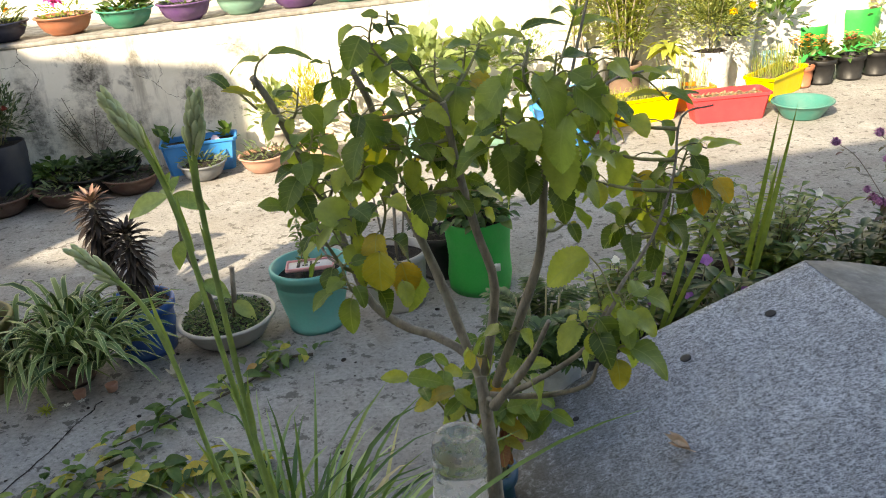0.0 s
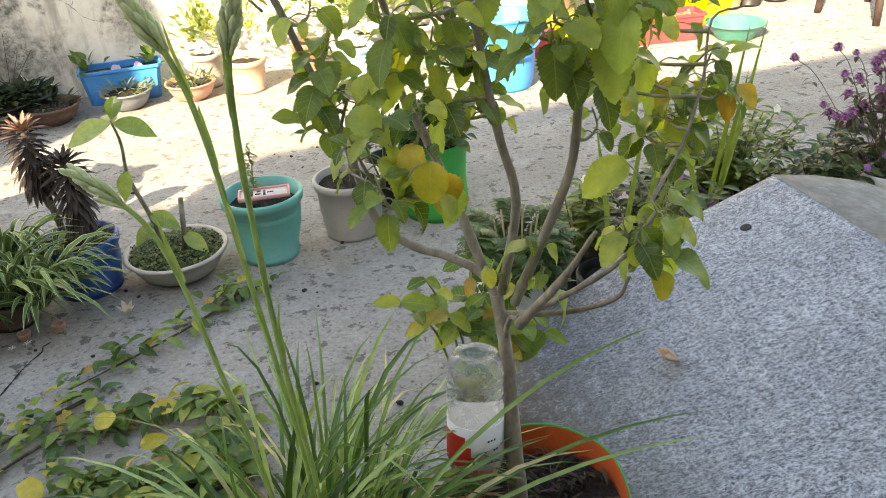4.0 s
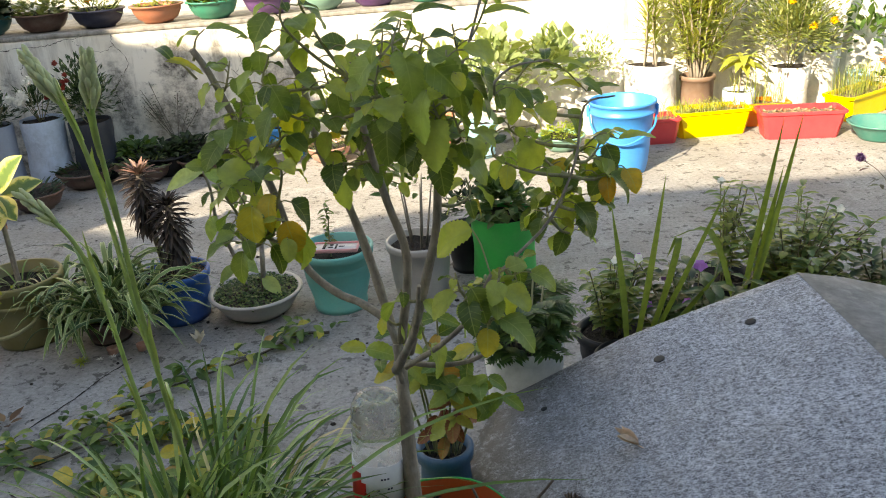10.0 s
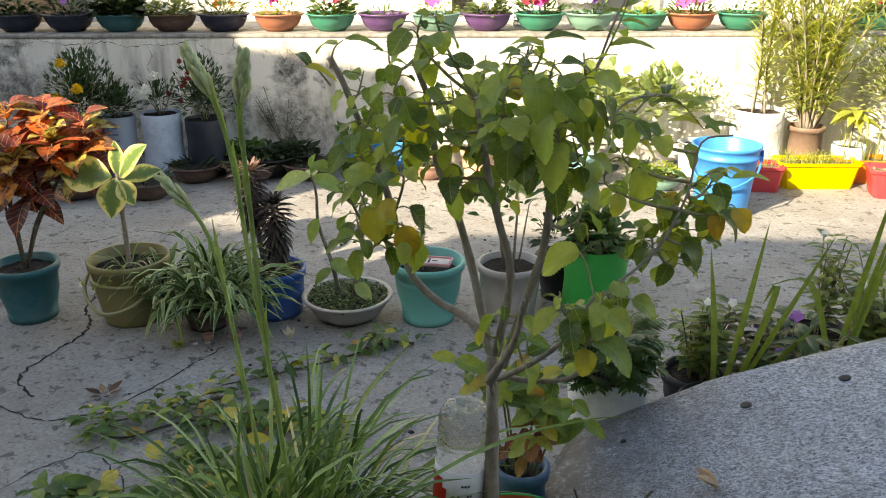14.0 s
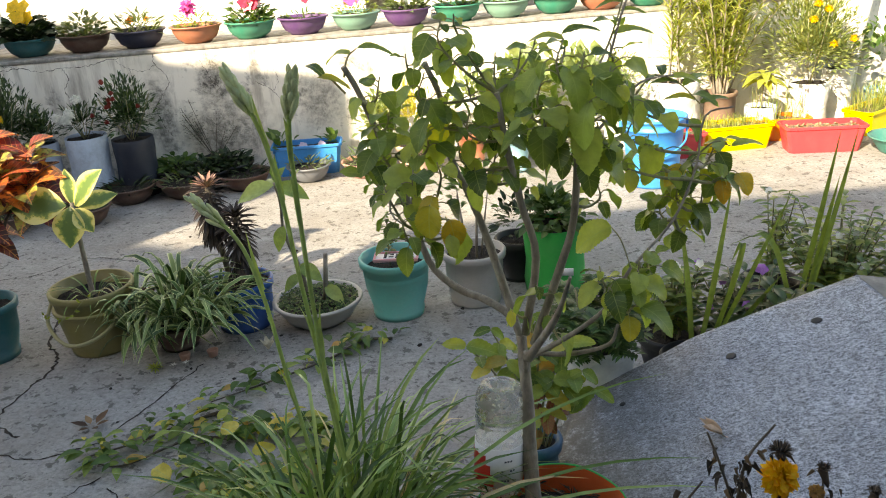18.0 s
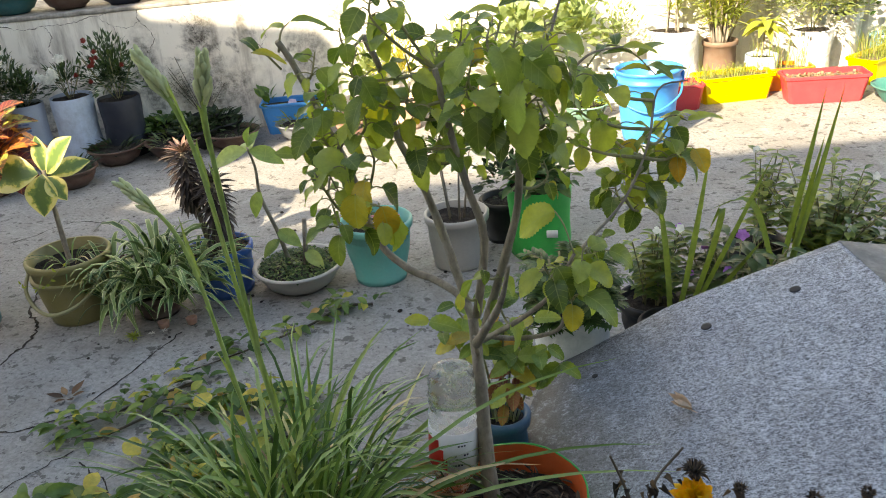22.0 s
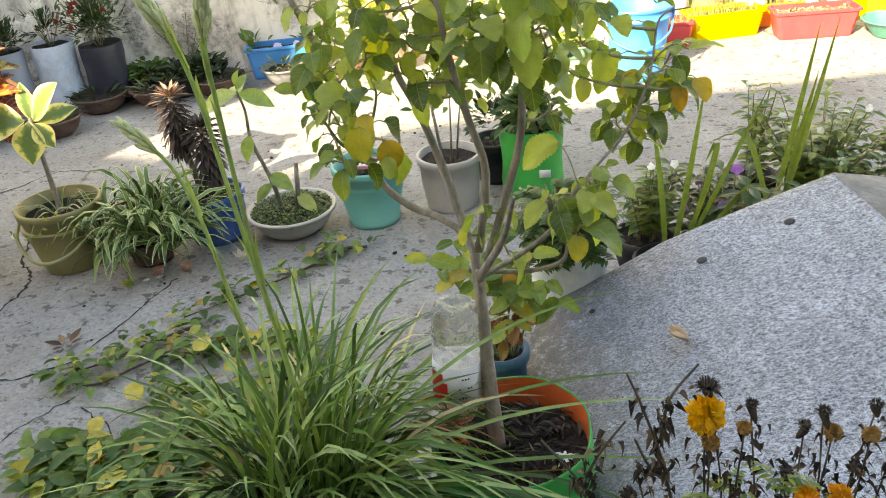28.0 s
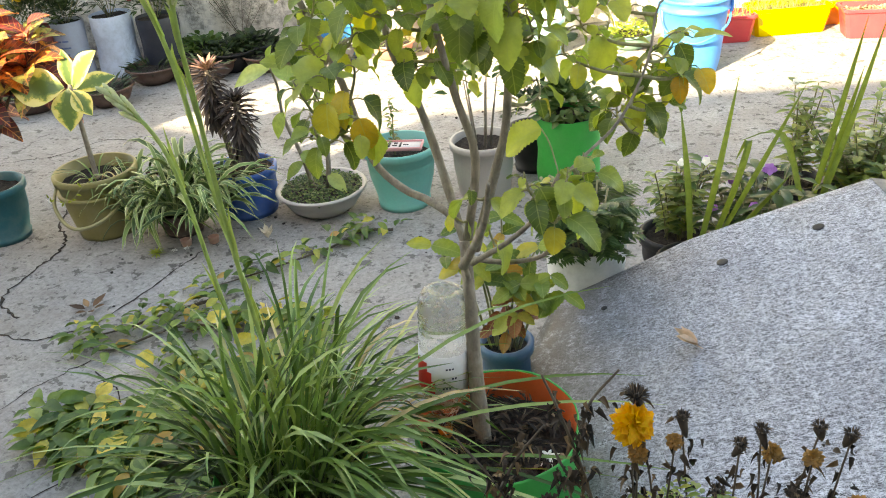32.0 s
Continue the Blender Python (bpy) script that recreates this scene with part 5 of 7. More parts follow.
leaves = part("leaves", g, striped(), sp, kind="stuff")
at = leaves.data.attributes.new("edge", "FLOAT", "POINT")
at.data.foreach_set("value", [0.0 if k % 3 == 1 else 1.0 for k in range(len(leaves.data.vertices))])
g = Geo()
for _ in range(16):
    a = rr.uniform(0, 6.28)
    g.add(*leaf_shape(0.09, 0.024, 5, 0.6, 0.1), aim((-0.13, 0.05, 0.16), (math.cos(a), math.sin(a), rr.uniform(0.4, 1.4))))
part("dark_rosette", g, leafy("maroon_leaf", [(0, (0.06, 0.025, 0.03)), (1, (0.12, 0.05, 0.05))]), sp, "dark maroon rosette")
for x, y in ((-1.13, 2.56), (-1.23, 2.53)):
    sh = thing("clay_shard", x, y, 0, "broken pinkish clay piece on the floor", "shard")
    g = Geo()
    lathe(g, [(0.010, 0), (0.016, 0.003), (0.020, 0.022), (0.021, 0.030), (0.017, 0.031), (0.012, 0.012)], 9, pose(0, 0, 0.0, 0, 0, 30), 0.08, 4)
    part("piece", g, P_TAN, sh)

# grey bucket, dark pot, tall green bag
gk = pot_thing("potted_bush", -0.155, 3.06, 0.132, 0.23, P_GREY, "grey plastic bucket with a few bare stems", fill=0.86, base=0.78, foot=False)
for k in range(5):
    a = k * 1.3
    g = Geo()
    tube(g, [(0.03 * math.cos(a), 0.03 * math.sin(a), 0.19), (0.05 * math.cos(a), 0.05 * math.sin(a), 0.34), (0.07 * math.cos(a), 0.07 * math.sin(a), 0.48)], [0.005, 0.004, 0.002], 6)
    part("stem", g, M_BARK, gk)
g = Geo()
bush(g, 70, (0, 0, 0.46), 0.13, lite_leaf(0.05, 0.025), rr)
part("foliage", g, M_GREEN, gk)
dk = pot_thing("potted_herb", 0.02, 3.30, 0.105, 0.19, P_BLACK, "black plastic pot with a small dark plant", fill=0.85)
g = Geo()
bush(g, 120, (0, 0, 0.26), 0.12, lite_leaf(0.045, 0.02), rr)
part("foliage", g, M_DARK, dk)
gr = thing("bagged_mint", 0.178, 3.16, 0, "tall bright green grow bag with a leafy herb", "potted plant")
bag_part(gr, 0.128, 0.30, P_BRIGHT, 5, wob=0.02, fill=0.93)
g = Geo()
box_geo(g, 0.03, 0.075, -0.145, -0.139, 0.12, 0.15)
part("tag", g, P_WHITE, gr, "small white printed tag")
g = Geo()
bush(g, 260, (0, 0, 0.32), 0.15, leaf_shape(0.058, 0.036, 4, 0.3, 0.3), rr, 0.2, 0.75)
part("foliage", g, leafy("mint_leaf", [(0, (0.05, 0.11, 0.04)), (1, (0.12, 0.20, 0.07))]), gr)

# white bag with feathery marigold leaves
wb = thing("bagged_marigold", 0.296, 2.095, 0, "white fabric bag with feathery dark green marigold leaves", "potted plant")
bag_part(wb, 0.107, 0.31, P_CLOTH, 6, wob=0.03, fill=0.90)
g = Geo()
lf1 = lite_leaf(0.046, 0.015, 3, 0.3, 0.25)


def frond(g, p, d, L, rr, leaf, n=7):
    """Feathery leaf: pairs of leaflets on a rib."""
    d = Vector(d).normalized()
    s = d.cross(Vector((0, 0, 1)))
    s = s.normalized() if s.length > 0.05 else Vector((1, 0, 0))
    for i in range(n):
        t = (i + 1) / n
        q = Vector(p) + d * L * t + Vector((0, 0, -0.3 * L * t * t))
        for e in (-1, 1):
            g.add(*leaf, aim(q, d * 0.7 + s * e * 0.9 + Vector((0, 0, -0.2)), (0, 0, 1), (1.1 - 0.5 * abs(t - 0.4)) * rr.uniform(0.8, 1.1)))


for k in range(95):
    a = rr.uniform(0, 6.28)
    p = Vector((0.06 * math.cos(a), 0.06 * math.sin(a), rr.uniform(0.29, 0.45)))
    frond(g, p, (math.cos(a), math.sin(a), rr.uniform(0.25, 1.1)), rr.uniform(0.06, 0.11), rr, lf1)
for k in range(6):
    a = k * 1.05
    part("stem", tube(Geo(), [(0.03 * math.cos(a), 0.03 * math.sin(a), 0.26), (0.06 * math.cos(a), 0.06 * math.sin(a), 0.47)], 0.003, 6), M_TWIG, wb)
part("fronds", g, leafy("frond_leaf", [(0, (0.03, 0.07, 0.02)), (0.7, (0.07, 0.14, 0.04)), (1, (0.13, 0.21, 0.07))], see=0.25), wb, kind="stuff")

# scalloped-leaf plant in a small blue pot close behind the shrub
kl = thing("potted_kalanchoe", 0.118, 1.67, 0, "scalloped-leaf plant with reddening lower leaves in a worn blue pot", "potted plant")
pot_part(kl, 0.07, 0.25, plastic("worn_blue_plastic", (0.04, 0.12, 0.22), 0.45, 0.3), base=0.8, fill=0.9)
M_KAL = leafy("scalloped_leaf", [(0, (0.07, 0.14, 0.03)), (0.5, (0.20, 0.30, 0.06)), (0.85, (0.42, 0.46, 0.10)), (0.95, (0.46, 0.40, 0.09)), (1, (0.44, 0.26, 0.08))], per="object", see=0.4)
M_KALR = leafy("reddened_leaf", [(0, (0.16, 0.04, 0.03)), (0.6, (0.30, 0.11, 0.05)), (1, (0.42, 0.22, 0.08))], per="object")
KAL = []
for L, W in ((0.062, 0.038), (0.078, 0.046), (0.092, 0.055)):
    me = [Geo(), Geo()]
    for q in me:
        q.add(*shrub_leaf(L, W, 0.3, 0.3, 16))
    KAL.append((me[0].mesh("leaf", M_KAL), me[1].mesh("leaf", M_KALR)))
rk = random.Random(64)
for x, y, z, n in ((-0.16, -0.03, 0.53, 5), (-0.10, 0.0, 0.56, 5), (-0.06, -0.05, 0.50, 6), (0.02, -0.03, 0.52, 6), (0.05, -0.06, 0.45, 6), (0.09, -0.02, 0.53, 7), (0.12, -0.05, 0.47, 6), (0.15, -0.03, 0.41, 6), (0.0, 0.03, 0.58, 5), (0.04, -0.05, 0.36, 5)):
    tip = Vector((x, y, z))
    line = smooth_line([(0.2 * x, 0.2 * y, 0.21), tip * 0.55 + Vector((0, 0, 0.14)), tip], 5)
    part("stem", tube(Geo(), line, [0.0035 - 0.0015 * i / len(line) for i in range(len(line))], 6), M_TWIG, kl)
    for k in range(n):
        p = line[len(line) - 1 - (k // 2) * 2]
        a = math.pi * (k % 2) + 1.3 * (k // 2) + rk.uniform(-0.5, 0.5)
        o = new("leaf", rk.choice(KAL)[1 if p.z < 0.40 and rk.random() < 0.5 else 0])
        o.parent = kl
        o.matrix_basis = aim(p, (math.cos(a), 0.7 * math.sin(a) - 0.2, rk.uniform(-0.7, 0.4)), (0.3 * math.cos(a), -0.6, 0.8), rk.uniform(0.75, 1.1))
for x, z, a in ((-0.03, 0.31, 3.6), (0.02, 0.29, 4.6), (0.05, 0.33, 5.4), (-0.01, 0.35, 4.2)):
    o = new("leaf", KAL[0][1])
    o.parent = kl
    o.matrix_basis = aim((x * 0.5, -0.03, z), (math.cos(a), math.sin(a), -0.4), (0, -0.6, 0.8), 0.9)

# dark teal pot with a croton
cr = pot_thing("potted_croton", -2.04, 2.565, 0.13, 0.235, P_DTEAL, "dark teal pot with a croton of orange and red mottled leaves", fill=0.85)


def croton():
    m, nt, b = shader("croton_leaf", 0.5)
    inf = nt.nodes.new("ShaderNodeObjectInfo")
    a = ramp(nt, inf.outputs["Random"], [(0, (0.07, 0.016, 0.018)), (0.3, (0.28, 0.04, 0.03)), (0.48, (0.66, 0.14, 0.03)), (0.66, (0.74, 0.29, 0.04)), (0.8, (0.62, 0.48, 0.09)), (1, (0.34, 0.40, 0.08))])
    k = ramp(nt, noise_tex(nt, 22, 3, 0.6), [(0.46, (0, 0, 0)), (0.56, (0.92, 0.92, 0.92))])
    c = mixc(nt, k, a, (0.07, 0.03, 0.02))
    vn = mixc(nt, 1.0, veins(nt, 0.0024, 0.013, 0.0018), (0.7, 0.7, 0.7), "MULTIPLY")
    c = mixc(nt, vn, c, (0.75, 0.28, 0.08))
    nt.links.new(c, b.inputs["Base Color"])
    t = nt.nodes.new("ShaderNodeBsdfTranslucent")
    nt.links.new(c, t.inputs["Color"])
    mx = nt.nodes.new("ShaderNodeMixShader")
    mx.inputs[0].default_value = 0.3
    nt.links.new(b.outputs[0], mx.inputs[1])
    nt.links.new(t.outputs[0], mx.inputs[2])
    nt.links.new(mx.outputs[0], nt.nodes["Material Output"].inputs["Surface"])
    return m


M_CRO = croton()
cro = Geo()
cro.add(*leaf_shape(0.20, 0.112, 12, 0.3, 0.45, 0.0, 0.52, 0.05))
cro = cro.mesh("leaf", M_CRO)
rc = random.Random(15)
for cx, cy, cz, n in ((-0.14, 0.08, 0.66, 18), (0.02, 0.02, 0.67, 20), (0.13, 0.12, 0.72, 20), (0.04, 0.20, 0.80, 16), (-0.10, 0.16, 0.79, 14), (0.22, 0.14, 0.66, 18), (0.20, 0.22, 0.76, 14), (0.05, 0.05, 0.58, 14)):
    part("stem", tube(Geo(), smooth_line([(0.0, 0.0, 0.19), (0.07 if cx > 0.04 else -0.02, 0.1 * cy, 0.38), (0.13 if cx > 0.04 else -0.05, 0.3 * cy, 0.51), (cx, cy, cz)], 4), [0.0072 - 0.0003 * i for i in range(13)], 7), M_DRY, cr)
    for k in range(n):
        a, t = 2.4 * k, k / n
        o = new("leaf", cro)
        o.parent = cr
        o.matrix_basis = aim((cx, cy, cz - 0.09 + 0.11 * t), (math.cos(a), math.sin(a), -0.35 + 1.7 * t ** 1.2), (rc.uniform(-0.3, 0.3), -0.35, 0.9), rc.uniform(0.7, 1.1) * (1.0 - 0.3 * t))


# ---- behind the sheet: sword leaves, periwinkles, globe flowers ----
M_PERI = leafy("periwinkle_leaf", [(0, (0.08, 0.15, 0.05)), (0.5, (0.15, 0.23, 0.07)), (1, (0.30, 0.36, 0.10))], 0.4)
M_PERID = leafy("periwinkle_dark_leaf", [(0, (0.03, 0.06, 0.025)), (1, (0.09, 0.15, 0.055))], 0.35)


def periwinkle(name, x, y, n, hgt, spread, seed, flower, label, z0=0.0):
    t = thing(name, x, y, z0, label, "potted plant")
    pot_part(t, 0.11, 0.17, P_BLACK, seed=seed)
    rr = random.Random(seed)
    lv = Geo()
    lf = leaf_shape(*((0.062, 0.027) if flower is M_WHITE else (0.075, 0.032)), 4, 0.25, 0.25, 0, 0.55)
    for k in range(n):
        a = rr.uniform(0, 6.28)
        q = spread * math.sqrt(rr.random())
        tip = Vector((q * math.cos(a), q * math.sin(a), hgt * rr.uniform(0.6, 1.0)))
        line = smooth_line([(0.03 * math.cos(a), 0.03 * math.sin(a), 0.14), tip * 0.55 + Vector((0, 0, 0.04)), tip], 6)
        part("stem", tube(Geo(), line, 0.0022, 5), M_TWIG, t)
        for i in range(3, len(line)):
            for e in (0, math.pi):
                b = a + 1.57 * (i % 2) + e
                lv.add(*lf, aim(line[i], (math.cos(b), math.sin(b), rr.uniform(0.0, 0.6)), (0, 0, 1), rr.uniform(0.7, 1.1)))
        if k % 4 == 0:
            fl = Geo()
            rosette(fl, tip + Vector((0, -0.01, 0.012)), 0.016, rr, 5, None, 0.1, (0, -0.8, 0.6))
            part("flower", fl, flower, t)
    part("foliage", lv, M_PERI if flower is M_WHITE else M_PERID, t)
    return t


violet_pw = periwinkle("potted_periwinkle", 0.80, 2.36, 22, 0.42, 0.20, 3, M_VIOLET, "dark-leaved periwinkle with violet flowers in a black pot")
g = Geo()
rosette(g, (0.0, -0.10, 0.46), 0.02, random.Random(2), 5, None, 0.1, (0, -0.8, 0.6))
part("flower", g, M_VIOLET, violet_pw)
part("stem", tube(Geo(), smooth_line([(0, -0.02, 0.16), (0.0, -0.07, 0.34), (0.0, -0.098, 0.457)], 4), 0.0018, 5), M_TWIG, violet_pw)
periwinkle("potted_periwinkle", 0.56, 2.42, 14, 0.42, 0.10, 4, M_WHITE, "upright periwinkle with glossy leaves in a black pot")
periwinkle("potted_periwinkle", 1.20, 2.78, 48, 0.46, 0.25, 5, M_WHITE, "bushy light green periwinkle with white flowers in a black pot")
periwinkle("potted_periwinkle", 1.48, 2.66, 24, 0.38, 0.20, 6, M_VIOLET, "dark periwinkle with a violet flower in a black pot")
periwinkle("potted_periwinkle", 0.98, 2.85, 8, 0.52, 0.08, 8, M_WHITE, "slender periwinkle with small pale flowers in a black pot")


def sword(name, x, y, blades, label):
    t = thing(name, x, y, 0, label, "potted plant")
    pot_part(t, 0.10, 0.19, P_BLACK, seed=2)
    g = Geo()
    for pts, w in blades:
        blade(g, smooth_line(pts, 4), w * 0.78, 0.1, 0.25, across=(0.9, 0.4, 0))
    part("leaves", g, M_SWORD, t)


M_SWORD = leafy("sword_leaf", [(0, (0.10, 0.17, 0.055)), (1, (0.19, 0.28, 0.08))], 0.45)
sword("potted_gladiolus", 0.60, 2.22, [(((0.0, 0, 0.15), (-0.02, 0, 0.4), (-0.055, 0, 0.66)), 0.028), (((0.01, 0, 0.15), (0.05, 0, 0.42), (0.09, 0, 0.75)), 0.03), (((0.03, 0, 0.15), (0.10, 0, 0.40), (0.13, 0, 0.56), (0.10, 0.0, 0.50)), 0.032), (((0.03, 0, 0.15), (0.14, 0, 0.42), (0.26, 0.0, 0.72)), 0.028), (((0.05, 0.02, 0.15), (0.15, 0, 0.32), (0.25, 0.0, 0.46)), 0.032)], "sword-leaved plant in a black pot behind the grey sheet")
sword("potted_gladiolus", 0.92, 2.36, [(((0.0, 0, 0.15), (0.05, 0, 0.5), (0.10, 0, 0.86)), 0.032), (((0.02, 0, 0.15), (0.09, 0, 0.52), (0.15, 0.0, 0.87)), 0.03), (((0.03, 0, 0.15), (0.07, 0, 0.48), (0.11, 0, 0.72)), 0.03), (((0.0, 0, 0.3), (-0.08, 0, 0.52), (-0.2, 0.0, 0.5)), 0.03)], "tall sword-leaved plant in a black pot")

gm = thing("potted_globe_amaranth", 1.70, 2.58, 0, "globe amaranth with dusky purple ball flowers in a white bag", "potted plant")
bag_part(gm, 0.16, 0.27, P_CLOTH, 8, wob=0.05)
rr = random.Random(77)
lv = Geo()
M_GLOBE = petal("dusky_purple", (0.32, 0.11, 0.28), (0.56, 0.27, 0.52))
ends = [(-0.17, 0.12, 0.63), (-0.06, 0.0, 0.60), (-0.02, 0.02, 0.66), (-0.05, -0.02, 0.54), (0.0, 0, 0.57), (0.02, 0.0, 0.49), (0.04, 0, 0.63), (-0.01, 0.04, 0.52), (0.05, -0.03, 0.55), (0.08, 0.0, 0.60)] + [(rr.uniform(-0.09, 0.14), rr.uniform(-0.06, 0.06), rr.uniform(0.44, 0.68)) for _ in range(16)] + [(rr.uniform(0.05, 0.36), rr.uniform(-0.08, 0.08), rr.uniform(0.40, 0.66)) for _ in range(18)]
M_GSTEM = bark_mat("amaranth_stem", (0.17, 0.12, 0.11), (0.27, 0.23, 0.16), 50)
for e in [(x - 0.18, y, z) for x, y, z in ends]:
    part("stem", tube(Geo(), smooth_line([(e[0] * 0.15, e[1] * 0.2, 0.22), (e[0] * 0.5, e[1] * 0.4, 0.40), (e[0] * 0.8, e[1] * 0.8, 0.1 + e[2] * 0.75), e], 4), 0.0013, 5), M_GSTEM, gm)
    fl = Geo()
    head(fl, Vector(e), rr.uniform(0.012, 0.022), rr, 46)
    part("flower_ball", fl, M_GLOBE, gm)
    for k in range(5):
        a, t = rr.uniform(0, 6.28), rr.uniform(0.5, 0.97)
        p = Vector((e[0] * (0.5 + 0.5 * t), e[1] * (0.4 + 0.6 * t), 0.4 + (e[2] - 0.4) * t))
        lv.add(*lite_leaf(rr.uniform(0.02, 0.045), 0.014), aim(p, (math.cos(a), math.sin(a), rr.uniform(-0.7, 0.3))))
for k in range(260):
    a = rr.uniform(0, 6.28)
    lv.add(*lite_leaf(0.06, 0.024), aim((rr.uniform(-0.18, 0.20), rr.uniform(-0.02, 0.10), rr.uniform(0.27, 0.50)), (math.cos(a), math.sin(a), rr.uniform(-0.3, 0.5))))
part("foliage", lv, leafy("purplish_leaf", [(0, (0.13, 0.05, 0.07)), (0.5, (0.11, 0.10, 0.07)), (1, (0.13, 0.17, 0.08))]), gm)

# ---- withered marigolds close to the camera ----
mg = thing("withered_marigold", 0.507, 0.542, 0, "withered marigold with one fresh orange flower and dry heads", "potted plant")
pot_part(mg, 0.15, 0.30, P_BLACK, fill=0.9)
MO = Vector((0.507, 0.542, 0))
rr = random.Random(41)
lv = Geo()
heads = [(0.409, 0.577, 0.934, 1), (0.412, 0.587, 0.957, 0), (0.455, 0.58, 0.941, 0), (0.449, 0.575, 0.919, 2), (0.415, 0.57, 0.904, 2), (0.528, 0.585, 0.927, 0), (0.539, 0.585, 0.904, 2), (0.579, 0.59, 0.931, 0), (0.609, 0.595, 0.92, 0),
         (0.508, 0.545, 0.854, 1), (0.437, 0.53, 0.812, 1), (0.472, 0.535, 0.819, 1), (0.307, 0.53, 0.804, 1), (0.547, 0.56, 0.841, 1), (0.571, 0.55, 0.828, 1), (0.556, 0.53, 0.746, 1), (0.585, 0.53, 0.74, 1), (0.415, 0.52, 0.757, 1), (0.525, 0.545, 0.80, 1),
         (0.575, 0.58, 0.905, 2), (0.509, 0.58, 0.912, 0), (0.269, 0.53, 0.81, 3), (0.378, 0.55, 0.833, 3), (0.33, 0.54, 0.86, 3), (0.49, 0.56, 0.87, 0), (0.56, 0.57, 0.87, 3), (0.62, 0.57, 0.86, 2)]
M_CHAR = leafy("charred_dry", [(0, (0.022, 0.017, 0.014)), (0.6, (0.065, 0.046, 0.034)), (1, (0.20, 0.13, 0.075))], 0.9, see=0.05)
M_YELLOW2 = petal("petal_golden", (0.90, 0.56, 0.01), (0.88, 0.40, 0.01))
M_FADED = petal("faded_orange", (0.30, 0.17, 0.06), (0.45, 0.24, 0.06))
lf = lite_leaf(0.011, 0.0062, 3, 1.3, 1.1)
dry = Geo()
M_MARI = petal("petal_marigold", (0.88, 0.46, 0.01), (0.82, 0.25, 0.01))
for k, (x, y, z, kind) in enumerate(heads):
    e = Vector((x, y, z)) - MO
    b = Vector((e.x * 0.35, e.y * 0.35, 0.27))
    line = smooth_line([b, b.lerp(e, 0.45) + Vector((rr.uniform(-0.025, 0.025), 0, 0.03)), b.lerp(e, 0.8) + Vector((rr.uniform(-0.012, 0.012), 0, 0.004)), e - Vector((0, 0, 0.008))], 5)
    part("stem", tube(Geo(), line, [0.0015 - 0.0005 * i / len(line) for i in range(len(line))], 5), M_DRY, mg)
    h = Geo()
    if kind == 0:
        lathe(h, [(0.0012, -0.017), (0.0032, -0.012), (0.0044, -0.004), (0.0052, 0.002), (0.003, 0.005)], 9, Matrix.Translation(e) @ pose(0, 0, 0, rr.uniform(-25, 25), rr.uniform(-25, 25), 0), 0.15, k)
        for _ in range(150 if k == 1 else 80):
            a = rr.uniform(0, 6.28)
            h.add(*lite_leaf(0.0115 if k == 1 else rr.uniform(0.004, 0.008), 0.0017, 2, 0.3, rr.uniform(-0.5, 0.6)), aim(e + Vector((0.003 * math.cos(a), 0.003 * math.sin(a), 0.004)), (math.cos(a), math.sin(a), rr.uniform(0.2, 1.4))))
        part("dry_head", h, M_CHAR, mg, "blackened dry flower head")
    elif kind in (1, 2):
        r = 0.0195 if k == 0 else (0.0112 if kind == 1 else 0.0080) + 0.003 * rr.random()
        head(h, e, r, rr, 120 if k == 0 else 70, lite_leaf(r * 0.62, r * 0.40, 3, 0.55, rr.uniform(0.2, 0.6), 0.68), (rr.uniform(-0.3, 0.4), -0.6, 0.75))
        part("flower", h, (M_YELLOW2 if k == 0 else M_MARI) if kind == 1 else M_FADED, mg, "fresh orange marigold flower" if kind == 1 else "faded brownish flower")
    else:
        head(h, e, 0.010, rr, 26, None, (0.2, -0.6, 0.5))
        part("dry_head", h, M_CHAR, mg, "blackened dry flower head")
    for _ in range(34):
        p = line[int(len(line) * rr.uniform(0.35, 0.97))] + Vector((rr.gauss(0, 0.007), rr.gauss(0, 0.007), rr.uniform(-0.008, 0.008)))
        a = rr.uniform(0, 6.28)
        dry.add(*lf, aim(p, (math.cos(a), math.sin(a), rr.uniform(-1.2, 0.3)), (rr.uniform(-1, 1), rr.uniform(-1, 1), 1), rr.uniform(0.5, 1.3)))
for k in range(14):
    x, y = rr.uniform(-0.16, 0.14), rr.uniform(-0.05, 0.06)
    z = rr.uniform(0.74, 0.86) + 0.12 * x
    line = smooth_line([(x * 0.4, y * 0.4, 0.27), (x * 0.8, y, 0.6), (x + rr.uniform(-0.02, 0.02), y, z)], 6)
    part("stem", tube(Geo(), line, 0.0014, 5), M_DRY, mg)
    for _ in range(42):
        p = line[int(len(line) * rr.uniform(0.6, 0.99))] + Vector((rr.gauss(0, 0.009), rr.gauss(0, 0.009), rr.uniform(-0.02, 0.02)))
        a = rr.uniform(0, 6.28)
        dry.add(*lf, aim(p, (math.cos(a), math.sin(a), rr.uniform(-1.4, 0.3)), (rr.uniform(-1, 1), rr.uniform(-1, 1), 1), rr.uniform(0.6, 1.4)))
